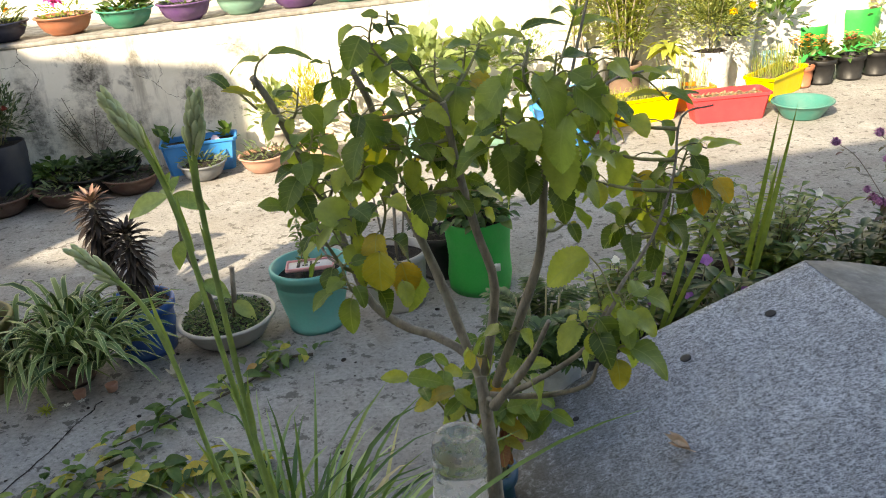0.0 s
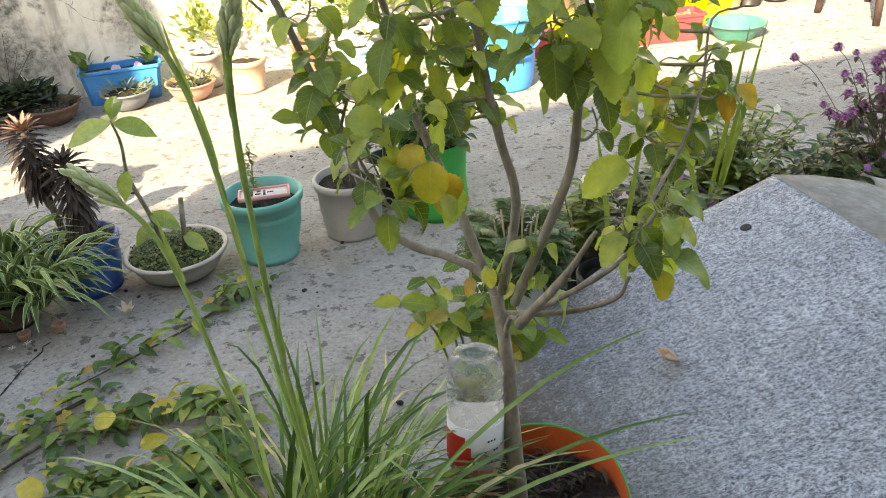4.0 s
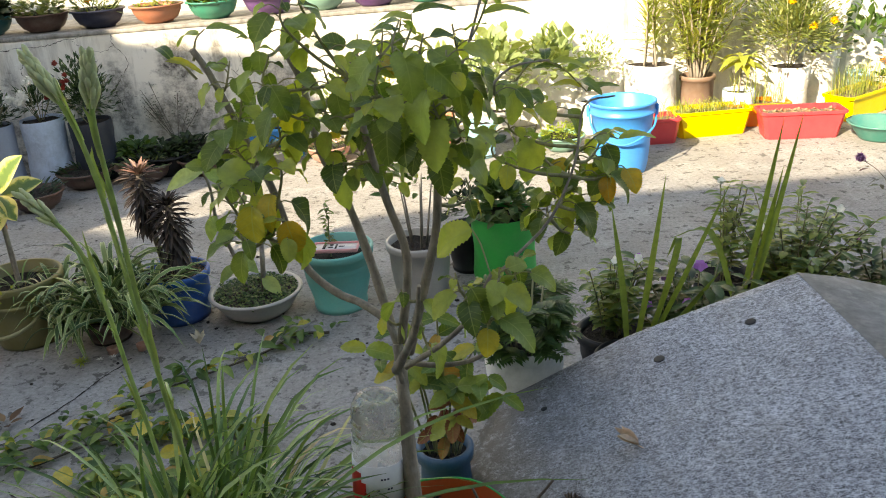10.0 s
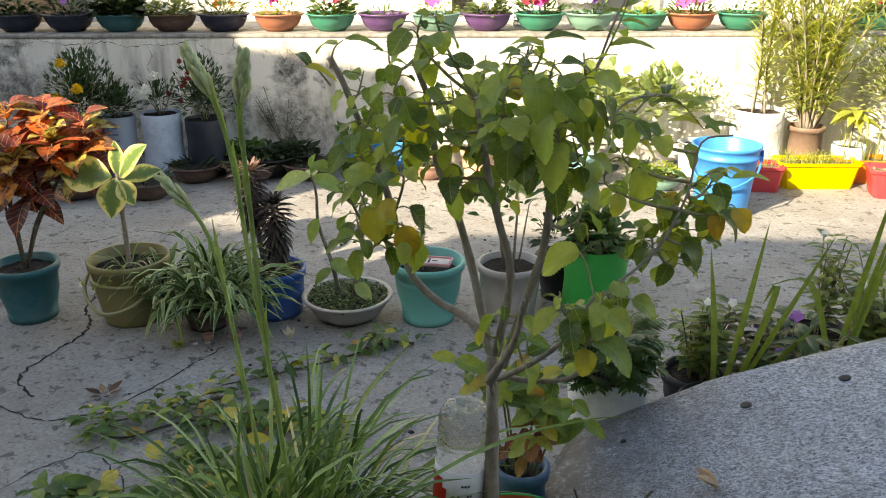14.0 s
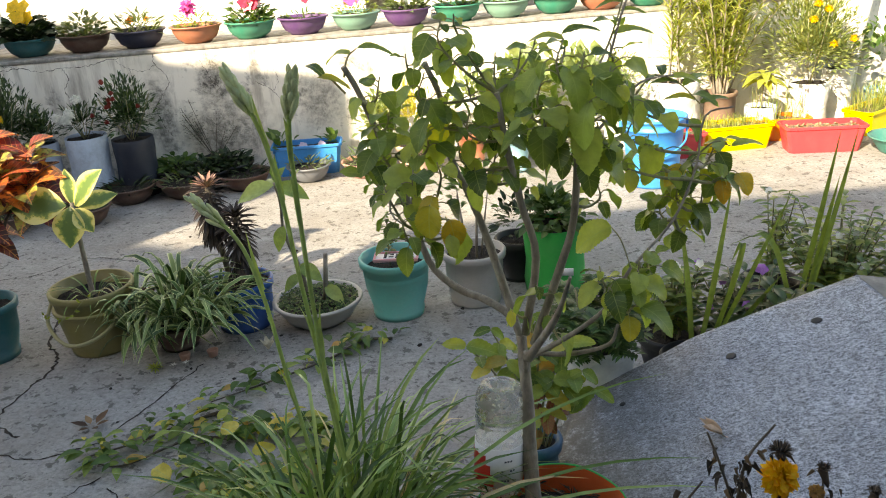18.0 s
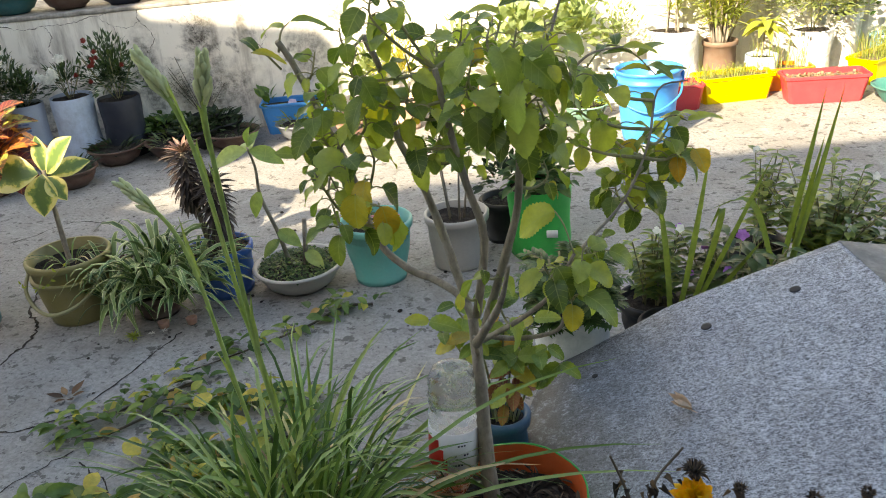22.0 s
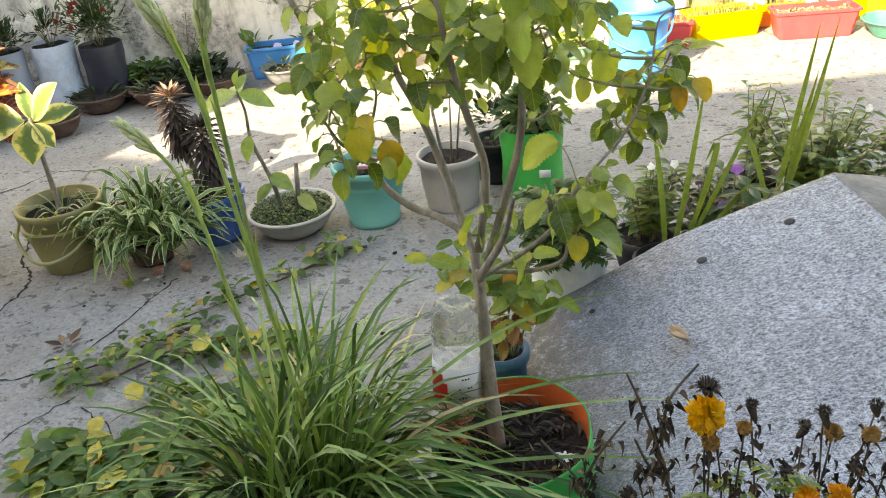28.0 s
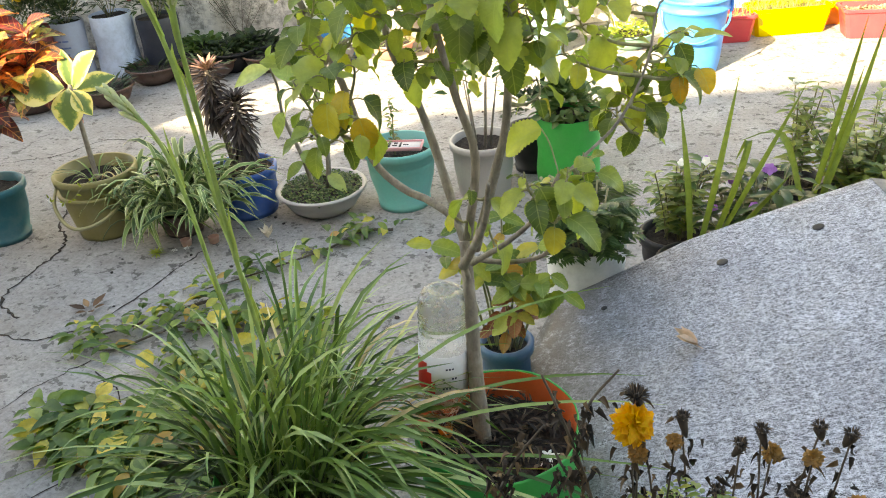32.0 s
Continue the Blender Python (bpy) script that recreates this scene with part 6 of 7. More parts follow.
for pts in (((0.40, 0.55, 0.60), (0.330, 0.545, 0.74), (0.312, 0.545, 0.793), (0.283, 0.545, 0.867), (0.243, 0.545, 0.929)), ((0.283, 0.545, 0.867), (0.300, 0.55, 0.905), (0.327, 0.555, 0.945)), ((0.40, 0.56, 0.70), (0.372, 0.55, 0.86), (0.361, 0.545, 0.911), (0.342, 0.545, 0.972), (0.327, 0.545, 1.012)),
            ((0.361, 0.545, 0.93), (0.369, 0.55, 0.977), (0.395, 0.555, 1.015)), ((0.312, 0.545, 0.80), (0.285, 0.54, 0.80), (0.268, 0.54, 0.765)), ((0.361, 0.545, 0.90), (0.35, 0.54, 0.90), (0.335, 0.54, 0.935))):
    line = smooth_line([Vector(p) - MO for p in pts], 5)
    part("stem", tube(Geo(), line, [0.0021 - 0.0010 * i / len(line) for i in range(len(line))], 6), M_DRY, mg)
    for _ in range(34):
        p = rr.choice(line[: -3]) + Vector((rr.gauss(0, 0.006), rr.gauss(0, 0.006), rr.uniform(-0.012, 0.006)))
        a = rr.uniform(0, 6.28)
        dry.add(*lf, aim(p, (math.cos(a), math.sin(a), rr.uniform(-1.6, 0.2)), (rr.uniform(-1, 1), rr.uniform(-1, 1), 1), rr.uniform(0.6, 1.3)))
part("dry_leaves", dry, M_CHAR, mg, "crumpled dry leaves", kind="stuff")
for k in range(46):
    a = rr.uniform(0, 6.28)
    frond(lv, (rr.uniform(-0.10, 0.12), rr.uniform(-0.06, 0.08), rr.uniform(0.26, 0.40)), (math.cos(a), math.sin(a), 0.6), 0.05, rr, lf, 6)
for x, z, n in ((-0.07, 0.87, 9), (-0.04, 0.84, 9), (-0.02, 0.895, 5), (0.03, 0.84, 8), (0.06, 0.86, 6), (-0.13, 0.82, 6)):
    for k in range(n):
        a = rr.uniform(0, 6.28)
        frond(lv, (x + rr.uniform(-0.02, 0.02), rr.uniform(-0.03, 0.03), z - 0.038 + rr.uniform(-0.03, 0.02)), (math.cos(a), math.sin(a), rr.uniform(-0.1, 0.7)), 0.032, rr, lite_leaf(0.013, 0.006, 3, 0.3, 0.3), 5)
for k in range(110):
    a, q = rr.uniform(0, 6.28), rr.uniform(0.0, 0.19)
    frond(lv, (q * math.cos(a), 0.8 * q * math.sin(a), rr.uniform(0.42, 0.78)), (math.cos(a), math.sin(a), rr.uniform(-0.2, 0.7)), 0.05, rr, lite_leaf(0.018, 0.008, 3, 0.3, 0.3), 6)
part("foliage", lv, leafy("marigold_leaf", [(0, (0.08, 0.15, 0.04)), (0.6, (0.18, 0.26, 0.06)), (1, (0.38, 0.40, 0.08))]), mg, kind="stuff")

# ---- cut creeper branches, litter and weeds on the floor ----
M_VINE = leafy("creeper_branch_leaf", [(0, (0.05, 0.11, 0.030)), (0.5, (0.13, 0.23, 0.055)), (0.86, (0.27, 0.36, 0.09)), (0.95, (0.56, 0.48, 0.09)), (1, (0.50, 0.30, 0.10))])


def vine(pts, seed, n=40, size=0.05, label="cut leafy branch lying on the floor"):
    rr = random.Random(seed)
    x, y = pts[0]
    t = thing("cut_branch", x, y, 0, label, "branch", "cut branches")
    line = smooth_line([(a - x, b - y, 0.012 + 0.012 * math.sin(3 * i)) for i, (a, b) in enumerate(pts)], 6)
    g = Geo()
    tube(g, line, [0.006 - 0.004 * i / len(line) for i in range(len(line))], 6)
    part("stem", g, M_DRY, t)
    g = Geo()
    lf = leaf_shape(size * 1.05, size * 0.5, 6, 0.4, 0.35, 0.0, 0.45)
    for k in range(int(n * 1.75)):
        p = rr.choice(line)
        a = rr.uniform(0, 6.28)
        q = rr.uniform(0.0, 0.05)
        g.add(*lf, aim(p + Vector((q * math.cos(a), q * math.sin(a), rr.uniform(0.004, 0.05))), (math.cos(a), math.sin(a), rr.uniform(-0.15, 0.5)), (rr.uniform(-0.6, 0.6), rr.uniform(-0.6, 0.6), 1), rr.uniform(0.55, 1.45)))
    part("foliage", g, M_VINE, t)


vine([(-0.45, 2.68), (-0.56, 2.66), (-0.65, 2.54), (-0.75, 2.42), (-0.88, 2.33), (-1.0, 2.2)], 1, 46)
vine([(-0.95, 2.15), (-1.06, 2.06), (-1.17, 1.97), (-1.28, 1.88)], 2, 36)
vine([(-0.85, 2.0), (-1.0, 1.98), (-1.15, 1.85), (-1.27, 1.86)], 3, 30)
vine([(-0.5, 2.0), (-0.65, 2.05), (-0.8, 2.05), (-0.95, 1.95)], 4, 70, 0.055)
vine([(-0.45, 1.75), (-0.6, 1.7), (-0.8, 1.75), (-0.95, 1.8)], 5, 75, 0.055)
vine([(-0.6, 1.5), (-0.8, 1.45), (-0.95, 1.5), (-1.16, 1.52)], 6, 130, 0.066)
vine([(-0.7, 1.62), (-0.82, 1.56), (-0.95, 1.42), (-1.05, 1.44)], 16, 90, 0.066)
vine([(-0.62, 1.8), (-0.72, 1.68), (-0.85, 1.7)], 17, 60, 0.06)
vine([(-0.55, 1.35), (-0.75, 1.3), (-0.9, 1.38), (-1.15, 1.44)], 7, 100, 0.062)
vine([(-0.5, 1.9), (-0.6, 1.8), (-0.7, 1.6), (-0.8, 1.55)], 8, 75, 0.06)
vine([(-0.3, 1.6), (-0.45, 1.55), (-0.6, 1.6), (-0.75, 1.62)], 9, 60, 0.05)

lt = thing("dead_leaves", -1.366, 2.069, 0, "small heap of dry brown leaves on the floor", "leaves")
g = Geo()
rr = random.Random(8)
for a in (0.2, 1.2, 2.4, 3.3, 4.4, 5.5):
    g.add(*leaf_shape(0.055, 0.028, 5, 0.4, -0.2), aim((0.015 * math.cos(a), 0.015 * math.sin(a), 0.008), (math.cos(a), math.sin(a), 0.15), (0, 0, 1), rr.uniform(0.7, 1.1)))
part("leaves", g, M_DEAD, lt)
wd = thing("weed", -1.32, 2.46, 0, "tiny light green weed growing from the floor", "weed")
g = Geo()
for k in range(22):
    a = k * 2.4
    g.add(*lite_leaf(0.035, 0.007), aim((0, 0, 0.004), (math.cos(a), math.sin(a), rr.uniform(0.2, 1.2))))
part("leaves", g, M_LIME, wd)
ff = thing("fallen_flower", -0.904, 2.557, 0, "pale cream flower lying on the floor", "flower")
g = Geo()
rosette(g, (0, 0, 0.03), 0.045, rr, 6, lite_leaf(0.055, 0.02, 3, 0.5, -0.1), 1.2)
part("petals", g, petal("cream_petal", (0.62, 0.55, 0.42)), ff)
for k in range(34):
    x, y = rr.uniform(-1.9, 0.2), rr.uniform(1.9, 4.0)
    s = thing("pebble", x, y, 0, "small dark crumb of soil on the floor", "pebble", "crumbs on the floor")
    g = Geo()
    r = rr.uniform(0.004, 0.011)
    lathe(g, [(r * 0.6, 0), (r, r * 0.3), (r * 0.8, r * 0.7), (r * 0.3, r * 0.85)], 7, None, 0.15, k)
    part("crumb", g, M_SOIL, s)


def crack(pts, w, seed):
    """Open crack: a narrow dark groove filled with dirt."""
    rr = random.Random(seed)
    line = smooth_line([(x, y, 0.0015) for x, y in pts], 8)
    v, f = [], []
    for i, p in enumerate(line):
        d = (line[min(i + 1, len(line) - 1)] - line[max(i - 1, 0)]).normalized()
        s = Vector((-d.y, d.x, 0))
        p = p + s * rr.uniform(-0.008, 0.008)
        q = w * rr.uniform(0.3, 1.2)
        v += [tuple(p - s * q), tuple(p + s * q)]
    f = [(2 * i, 2 * i + 1, 2 * i + 3, 2 * i + 2) for i in range(len(line) - 1)]
    g = Geo()
    g.add(v, f)
    part("crack", g, M_SOIL, floor)


crack([(-1.60, 2.0), (-1.74, 2.11), (-1.75, 2.3), (-1.733, 2.44), (-1.78, 2.57), (-1.87, 2.67), (-1.95, 2.9)], 0.0065, 1)
crack([(-1.75, 1.95), (-1.567, 1.896), (-1.437, 1.89), (-1.368, 1.937), (-1.29, 2.0), (-1.2, 2.3), (-1.15, 2.5)], 0.0038, 2)
crack([(-1.15, 1.75), (-1.0, 1.62), (-0.95, 1.4), (-1.05, 1.2)], 0.003, 3)
crack([(-2.6, 3.3), (-2.35, 3.4), (-2.2, 3.6), (-1.9, 3.55)], 0.004, 4)
crack([(-1.2, 1.8), (-1.3, 1.65), (-1.4, 1.4)], 0.0025, 5)


# ---- pots along the foot of the wall ----
def bowl_plant(x, y, r, h, mat, label, n, leaf, lmat, seed, tall=0.08, z=0.0, group="", flowers=None, fmat=None, flat=0.7, name="bowl_plant"):
    t = thing(name, x, y, z, label, "potted plant", group)
    bowl_part(t, r, h, mat)
    rr = random.Random(seed)
    g = Geo()
    for _ in range(n):
        a, q = rr.uniform(0, 6.28), r * 0.8 * math.sqrt(rr.random())
        e = rr.uniform(0.1, 1.3)
        g.add(*leaf, aim((q * math.cos(a), q * math.sin(a), h * 0.8 + rr.uniform(0, tall) * (1.2 - q / r)), (math.cos(a) + rr.uniform(-0.5, 0.5), math.sin(a) + rr.uniform(-0.5, 0.5), e), (rr.uniform(-0.5, 0.5), rr.uniform(-0.5, 0.5), 1), rr.uniform(0.6, 1.25)))
    part("foliage", g, lmat, t, kind="stuff")
    if flowers:
        num, fr, fz, how = flowers
        for k in range(num):
            a, q = rr.uniform(0, 6.28), r * 0.5 * math.sqrt(rr.random())
            g = Geo()
            c = (q * math.cos(a), q * math.sin(a) - 0.02, h * 0.8 + fz * rr.uniform(0.7, 1.2))
            if how == "head":
                head(g, c, fr, rr, 40, None, (0, -0.5, 0.8))
            else:
                rosette(g, c, fr, rr, 5, None, 0.3, (rr.uniform(-0.4, 0.4), -0.9, 0.5))
            part("flower", g, fmat if not isinstance(fmat, list) else fmat[k % len(fmat)], t)
    return t


LANCE, BROADL, TINY = lite_leaf(0.075, 0.014), lite_leaf(0.06, 0.03), lite_leaf(0.03, 0.014)
for k, (x, y, r) in enumerate(((-1.755, 4.78, 0.17), (-2.09, 4.65, 0.175), (-2.42, 4.56, 0.17), (-2.93, 4.07, 0.18), (-2.50, 4.16, 0.155))):
    bowl_plant(x, y, r, 0.105, P_BROWN, "brown plastic bowl with low succulent leaves", 70, LANCE, M_GREY if k % 2 else M_DARK, 60 + k, 0.05, group="brown bowls by the wall")
for k, (x, y) in enumerate(((-1.90, 4.93), (-2.22, 4.85), (-2.0, 4.78))):
    bowl_plant(x, y, 0.16, 0.13, P_BLACK, "black bowl with dark spreading leaves by the wall", 130, BROADL, M_DARK if k != 1 else M_GREEN, 70 + k, 0.1, group="black bowls by the wall")
bowl_plant(-1.37, 4.91, 0.145, 0.105, P_DGREY, "small grey bowl with pale succulent leaves", 60, LANCE, M_GREY, 80, 0.06)
bowl_plant(-1.02, 4.97, 0.148, 0.105, P_TAN, "pinkish bowl with trailing pale leaves", 80, LANCE, M_GREY, 81, 0.08)
bowl_plant(0.42, 5.08, 0.145, 0.095, P_PALE, "pale bowl with low lime green leaves", 300, TINY, M_LIME, 82, 0.09)


M_DRYSOIL = soil_mat("dry_soil", (0.16, 0.11, 0.07), (0.42, 0.33, 0.23))
M_STRAW = leafy("seedling_blade", [(0, (0.20, 0.28, 0.06)), (0.6, (0.34, 0.40, 0.10)), (1, (0.58, 0.48, 0.24))])


def trough(name, x, y, turn, L, W, h, mat, label, n=0, lmat=None, tall=0.1, seed=0, thin=True):
    """Rectangular tapered planter with a flat rim."""
    t = thing(name, x, y, 0, label, "planter", turn=turn)
    g = Geo()
    ring = lambda l, w, z, b=0.02: [(sx * (l / 2 - (b if c else 0)), sy * (w / 2 - (0 if c else b)), z) for sx, sy, c in ((-1, -1, 0), (-1, -1, 1), (1, -1, 1), (1, -1, 0), (1, 1, 0), (1, 1, 1), (-1, 1, 1), (-1, 1, 0))]
    lv = [ring(L * 0.84, W * 0.76, 0.0), ring(L * 0.85, W * 0.78, 0.01), ring(L * 0.955, W * 0.9, h - 0.025), ring(L * 0.96, W * 0.91, h - 0.022), ring(L, W, h - 0.018), ring(L * 1.0, W * 1.0, h - 0.003), ring(L * 0.99, W * 0.98, h), ring(L * 0.94, W * 0.87, h - 0.002), ring(L * 0.92, W * 0.84, h * 0.55)]
    v = [p for q in lv for p in q]
    f = [(i * 8 + k, i * 8 + (k + 1) % 8, (i + 1) * 8 + (k + 1) % 8, (i + 1) * 8 + k) for i in range(len(lv) - 1) for k in range(8)]
    f += [tuple(range(7, -1, -1))]
    g.add(v, f)
    part("trough", g, mat, t, smooth=False)
    rr = random.Random(seed)
    g = grid_sheet(-L * 0.46, L * 0.46, -W * 0.42, W * 0.42, 0.03, h * 0.82)
    g.v = [a + np.array([[0, 0, rr.uniform(-0.006, 0.006)] for _ in a]) for a in g.v]
    part("soil", g, M_SOIL if "blue" in label else M_DRYSOIL, t)
    if n:
        g = Geo()
        for _ in range(n):
            p = (rr.uniform(-0.43, 0.43) * L, rr.uniform(-0.38, 0.38) * W, h * 0.8)
            a = rr.uniform(0, 6.28)
            if thin:
                blade(g, arch(p, a, rr.uniform(0.01, 0.07) + 0.3 * tall * rr.random() ** 2, tall * rr.uniform(0.3, 1.15), 0.02 * rr.random(), 5), 0.0035)
            else:
                g.add(*TINY, aim(p, (math.cos(a), math.sin(a), rr.uniform(0.3, 1.3)), (0, 0, 1), rr.uniform(0.7, 1.3)))
        part("sprout_growth", g, lmat, t, kind="stuff")
    return t


M_TANL = leafy("tan_leaf_bits", [(0, (0.30, 0.20, 0.12)), (1, (0.58, 0.44, 0.30))], 0.8)
trough("planter", 1.335, 5.36, 13, 0.49, 0.22, 0.165, P_YEL, "yellow plastic planter with fine seedlings", 320, M_STRAW, 0.09, 1)
trough("planter", 1.85, 5.25, 2, 0.50, 0.22, 0.17, P_RED, "red plastic planter with dry soil", 170, M_TANL, 0.02, 2, False)
trough("planter", 2.33, 5.72, 43, 0.52, 0.22, 0.165, P_YEL, "yellow plastic planter with sprouting grass", 260, M_STRAW, 0.2, 3)
trough("planter", 0.96, 5.20, 8, 0.34, 0.2, 0.16, P_RED, "red plastic planter partly behind the bucket", 60, M_STRAW, 0.14, 4)
trough("planter", 1.66, 5.56, 4, 0.40, 0.2, 0.15, P_ORG, "orange plastic planter with onion shoots", 110, M_STRAW, 0.24, 5)
tr = trough("planter", -1.42, 5.10, 11, 0.46, 0.2, 0.20, P_SKY, "bright blue plastic planter by the wall", 0)
g = Geo()
rr = random.Random(3)
for x in (-0.16, 0.17):
    bush(g, 16, (x, 0, 0.17), 0.09, lite_leaf(0.08, 0.045), rr, 0.5)
part("foliage", g, M_GREEN, tr)
M_PVIO = petal("pale_violet", (0.62, 0.55, 0.72))
for x in (-0.02, 0.1):
    g = Geo()
    rosette(g, (x, -0.05, 0.19), 0.03, rr, 9, None, 0.3, (0, -0.7, 0.7))
    part("flower", g, M_PVIO, tr, "pale violet flower")

# blue bucket with a handle
bk = thing("bucket", 0.748, 4.64, 0, "empty sky blue plastic bucket with a handle", "bucket")
r, h = 0.185, 0.40
prof = [(0.125, 0.006), (0.132, 0.0), (0.135, 0.012), (0.143, 0.05), (0.144, 0.055), (0.160, h * 0.6), (0.169, h * 0.82), (0.180, h * 0.83), (0.182, h * 0.86), (0.174, h * 0.87), (0.176, h - 0.02), (r, h - 0.016), (r + 0.001, h - 0.002), (r - 0.006, h), (r - 0.014, h - 0.006), (0.155, h * 0.5), (0.125, 0.012), (0.05, 0.010)]
part("body", lathe(Geo(), prof, 48), P_SKY, bk)
g = Geo()
tube(g, smooth_line([(-0.185, 0, h * 0.86), (-0.15, -0.13, h * 0.62), (0, -0.188, h * 0.48), (0.15, -0.13, h * 0.66), (0.185, 0, h * 0.86)], 6), 0.006, 7)
part("bail_handle", g, P_SKY, bk)
for s in (-1, 1):
    g = Geo()
    box_geo(g, s * 0.186 - 0.008, s * 0.186 + 0.008, -0.02, 0.02, h * 0.78, h * 0.93, 0.004)
    part("handle_lug", g, P_SKY, bk)

# shallow teal bowl on the floor
wbw = thing("basin", 2.28, 5.142, 0, "shallow sea-green plastic basin with a little grit", "basin")
part("bowl", lathe(Geo(), [(0.10, 0.005), (0.108, 0.0), (0.115, 0.01), (0.15, 0.06), (0.168, 0.088), (0.185, 0.095), (0.187, 0.102), (0.18, 0.104), (0.163, 0.092), (0.11, 0.02), (0.05, 0.016)], 40), plastic("sea_green_plastic", (0.045, 0.215, 0.175)), wbw)
soil_disc(wbw, 0.07, 0.018, M_LITTER, 3, "grit")

# peach pot with a golden bush, light blue pot, grey pot
pc = pot_thing("potted_golden_bush", -0.70, 5.02, 0.115, 0.19, P_PEACH, "cream pot with a golden feathery bush", base=0.75)
g = Geo()
bush(g, 520, (0, 0, 0.36), 0.19, lite_leaf(0.05, 0.010), rr, 0.9, 1.2, 0.1)
part("foliage", g, M_GOLD, pc)
lb = pot_thing("potted_shrublet", -0.06, 4.98, 0.10, 0.22, P_LBLUE, "light blue pot with a leafy shrublet", base=0.75)
g = Geo()
bush(g, 150, (0, 0, 0.4), 0.2, BROADL, rr, 0.6, 1.1, 0.1)
part("foliage", g, M_SUNPALE, lb)
gp = pot_thing("potted_geranium", 0.36, 5.42, 0.09, 0.2, P_GREY, "grey pot with a broad-leaved plant", base=0.8)
g = Geo()
bush(g, 190, (0, 0, 0.42), 0.26, lite_leaf(0.085, 0.06), rr, 0.4, 0.9, 0.2)
part("foliage", g, M_SUNPALE, gp)
g2 = pot_thing("potted_geranium", 0.02, 5.35, 0.10, 0.2, P_GREY, "grey pot with a broad-leaved plant", base=0.8)
g = Geo()
bush(g, 150, (0, 0, 0.45), 0.25, lite_leaf(0.09, 0.06), rr, 0.4, 0.9, 0.2)
part("foliage", g, M_SUNPALE, g2)
g2 = pot_thing("potted_geranium", -0.35, 5.25, 0.10, 0.2, P_TERRA, "brown pot with a leafy plant before the wall", base=0.8)
g = Geo()
bush(g, 130, (0, 0, 0.40), 0.22, BROADL, rr, 0.4, 1.0, 0.2)
part("foliage", g, M_SUNPALE, g2)
sh = pot_thing("potted_shrublet", 0.62, 5.45, 0.11, 0.22, P_WHITE, "pale pot with a bushy light green plant", base=0.8)
g = Geo()
bush(g, 420, (0, 0, 0.42), 0.24, TINY, rr, 0.6, 0.9, 0.1)
part("foliage", g, M_SUNPALE, sh)


g2 = pot_thing("potted_shrublet", -0.95, 5.20, 0.095, 0.2, P_GREY, "grey pot with a pale leafy shrublet before the wall", base=0.8)
g = Geo()
bush(g, 170, (0, 0, 0.30), 0.15, BROADL, rr, 0.7, 1.3, 0.1)
part("foliage", g, M_SUNPALE, g2)


# bags of flowers against the shaded wall
FEATHER = lite_leaf(0.045, 0.014, 2)
M_FEATH = leafy("feathery_leaf", [(0, (0.022, 0.05, 0.015)), (0.7, (0.05, 0.095, 0.03)), (1, (0.11, 0.17, 0.055))], see=0.2)
def bag_plant(name, x, y, r, h, mat, label, seed, n, leaf, lmat, rad, fz, flowers=0, fr=0.02, fmat=None, how="head", tall=1.0):
    t = thing(name, x, y, 0, label, "potted plant")
    bag_part(t, r, h, mat, seed, name="sack", wob=0.03, fill=0.95)
    rr = random.Random(seed)
    g = Geo()
    for _ in range(9):
        a = rr.uniform(0, 6.28)
        part("stem", tube(Geo(), [(0, 0, h * 0.9), (rad * 0.5 * math.cos(a), rad * 0.5 * math.sin(a), h + fz * 0.6), (rad * 0.8 * math.cos(a), rad * 0.8 * math.sin(a), h + fz * 1.2)], 0.0025, 5), M_TWIG, t)
    bush(g, n, (0, 0, h + fz * 0.5), rad, leaf, rr, 0.6, tall, 0.1)
    part("foliage", g, lmat, t, kind="stuff")
    for k in range(flowers):
        a = rr.uniform(0, 6.28)
        f = Geo()
        c = (rad * rr.uniform(0.2, 0.9) * math.cos(a), -rad * rr.uniform(0.6, 1.15), h + fz * rr.uniform(0.6, 1.7))
        (head if how == "head" else rosette)(f, c, fr, rr)
        part("flower", f, fmat, t)
    return t


bag_plant("bagged_carnation", -2.69, 4.66, 0.125, 0.40, P_SACK, "pale blue sack with a white-flowered plant", 1, 200, lite_leaf(0.06, 0.012), M_FEATH, 0.13, 0.15, 7, 0.036, M_WHITE)
bag_plant("bagged_seedling", -2.93, 4.56, 0.098, 0.39, plastic("printed_sack", (0.38, 0.43, 0.52), 0.5, 0.4), "printed pale sack with a feathery plant", 2, 600, FEATHER, M_FEATH, 0.14, 0.1)
bag_plant("bagged_marigold", -2.43, 4.74, 0.127, 0.36, plastic("dark_sack", (0.022, 0.028, 0.045), 0.45, 0.06), "dark plastic sack with small red marigolds", 3, 1100, FEATHER, M_FEATH, 0.19, 0.22, 11, 0.017, petal("rust_petal", (0.27, 0.03, 0.015)), tall=1.4)
bag_plant("tin_marigold", -3.08, 4.45, 0.10, 0.38, plastic("red_tin", (0.22, 0.03, 0.025), 0.5, 0.3), "red printed tin with a yellow-flowered marigold", 4, 1700, FEATHER, M_FEATH, 0.23, 0.24, 4, 0.038, M_YELLOW, tall=1.3)
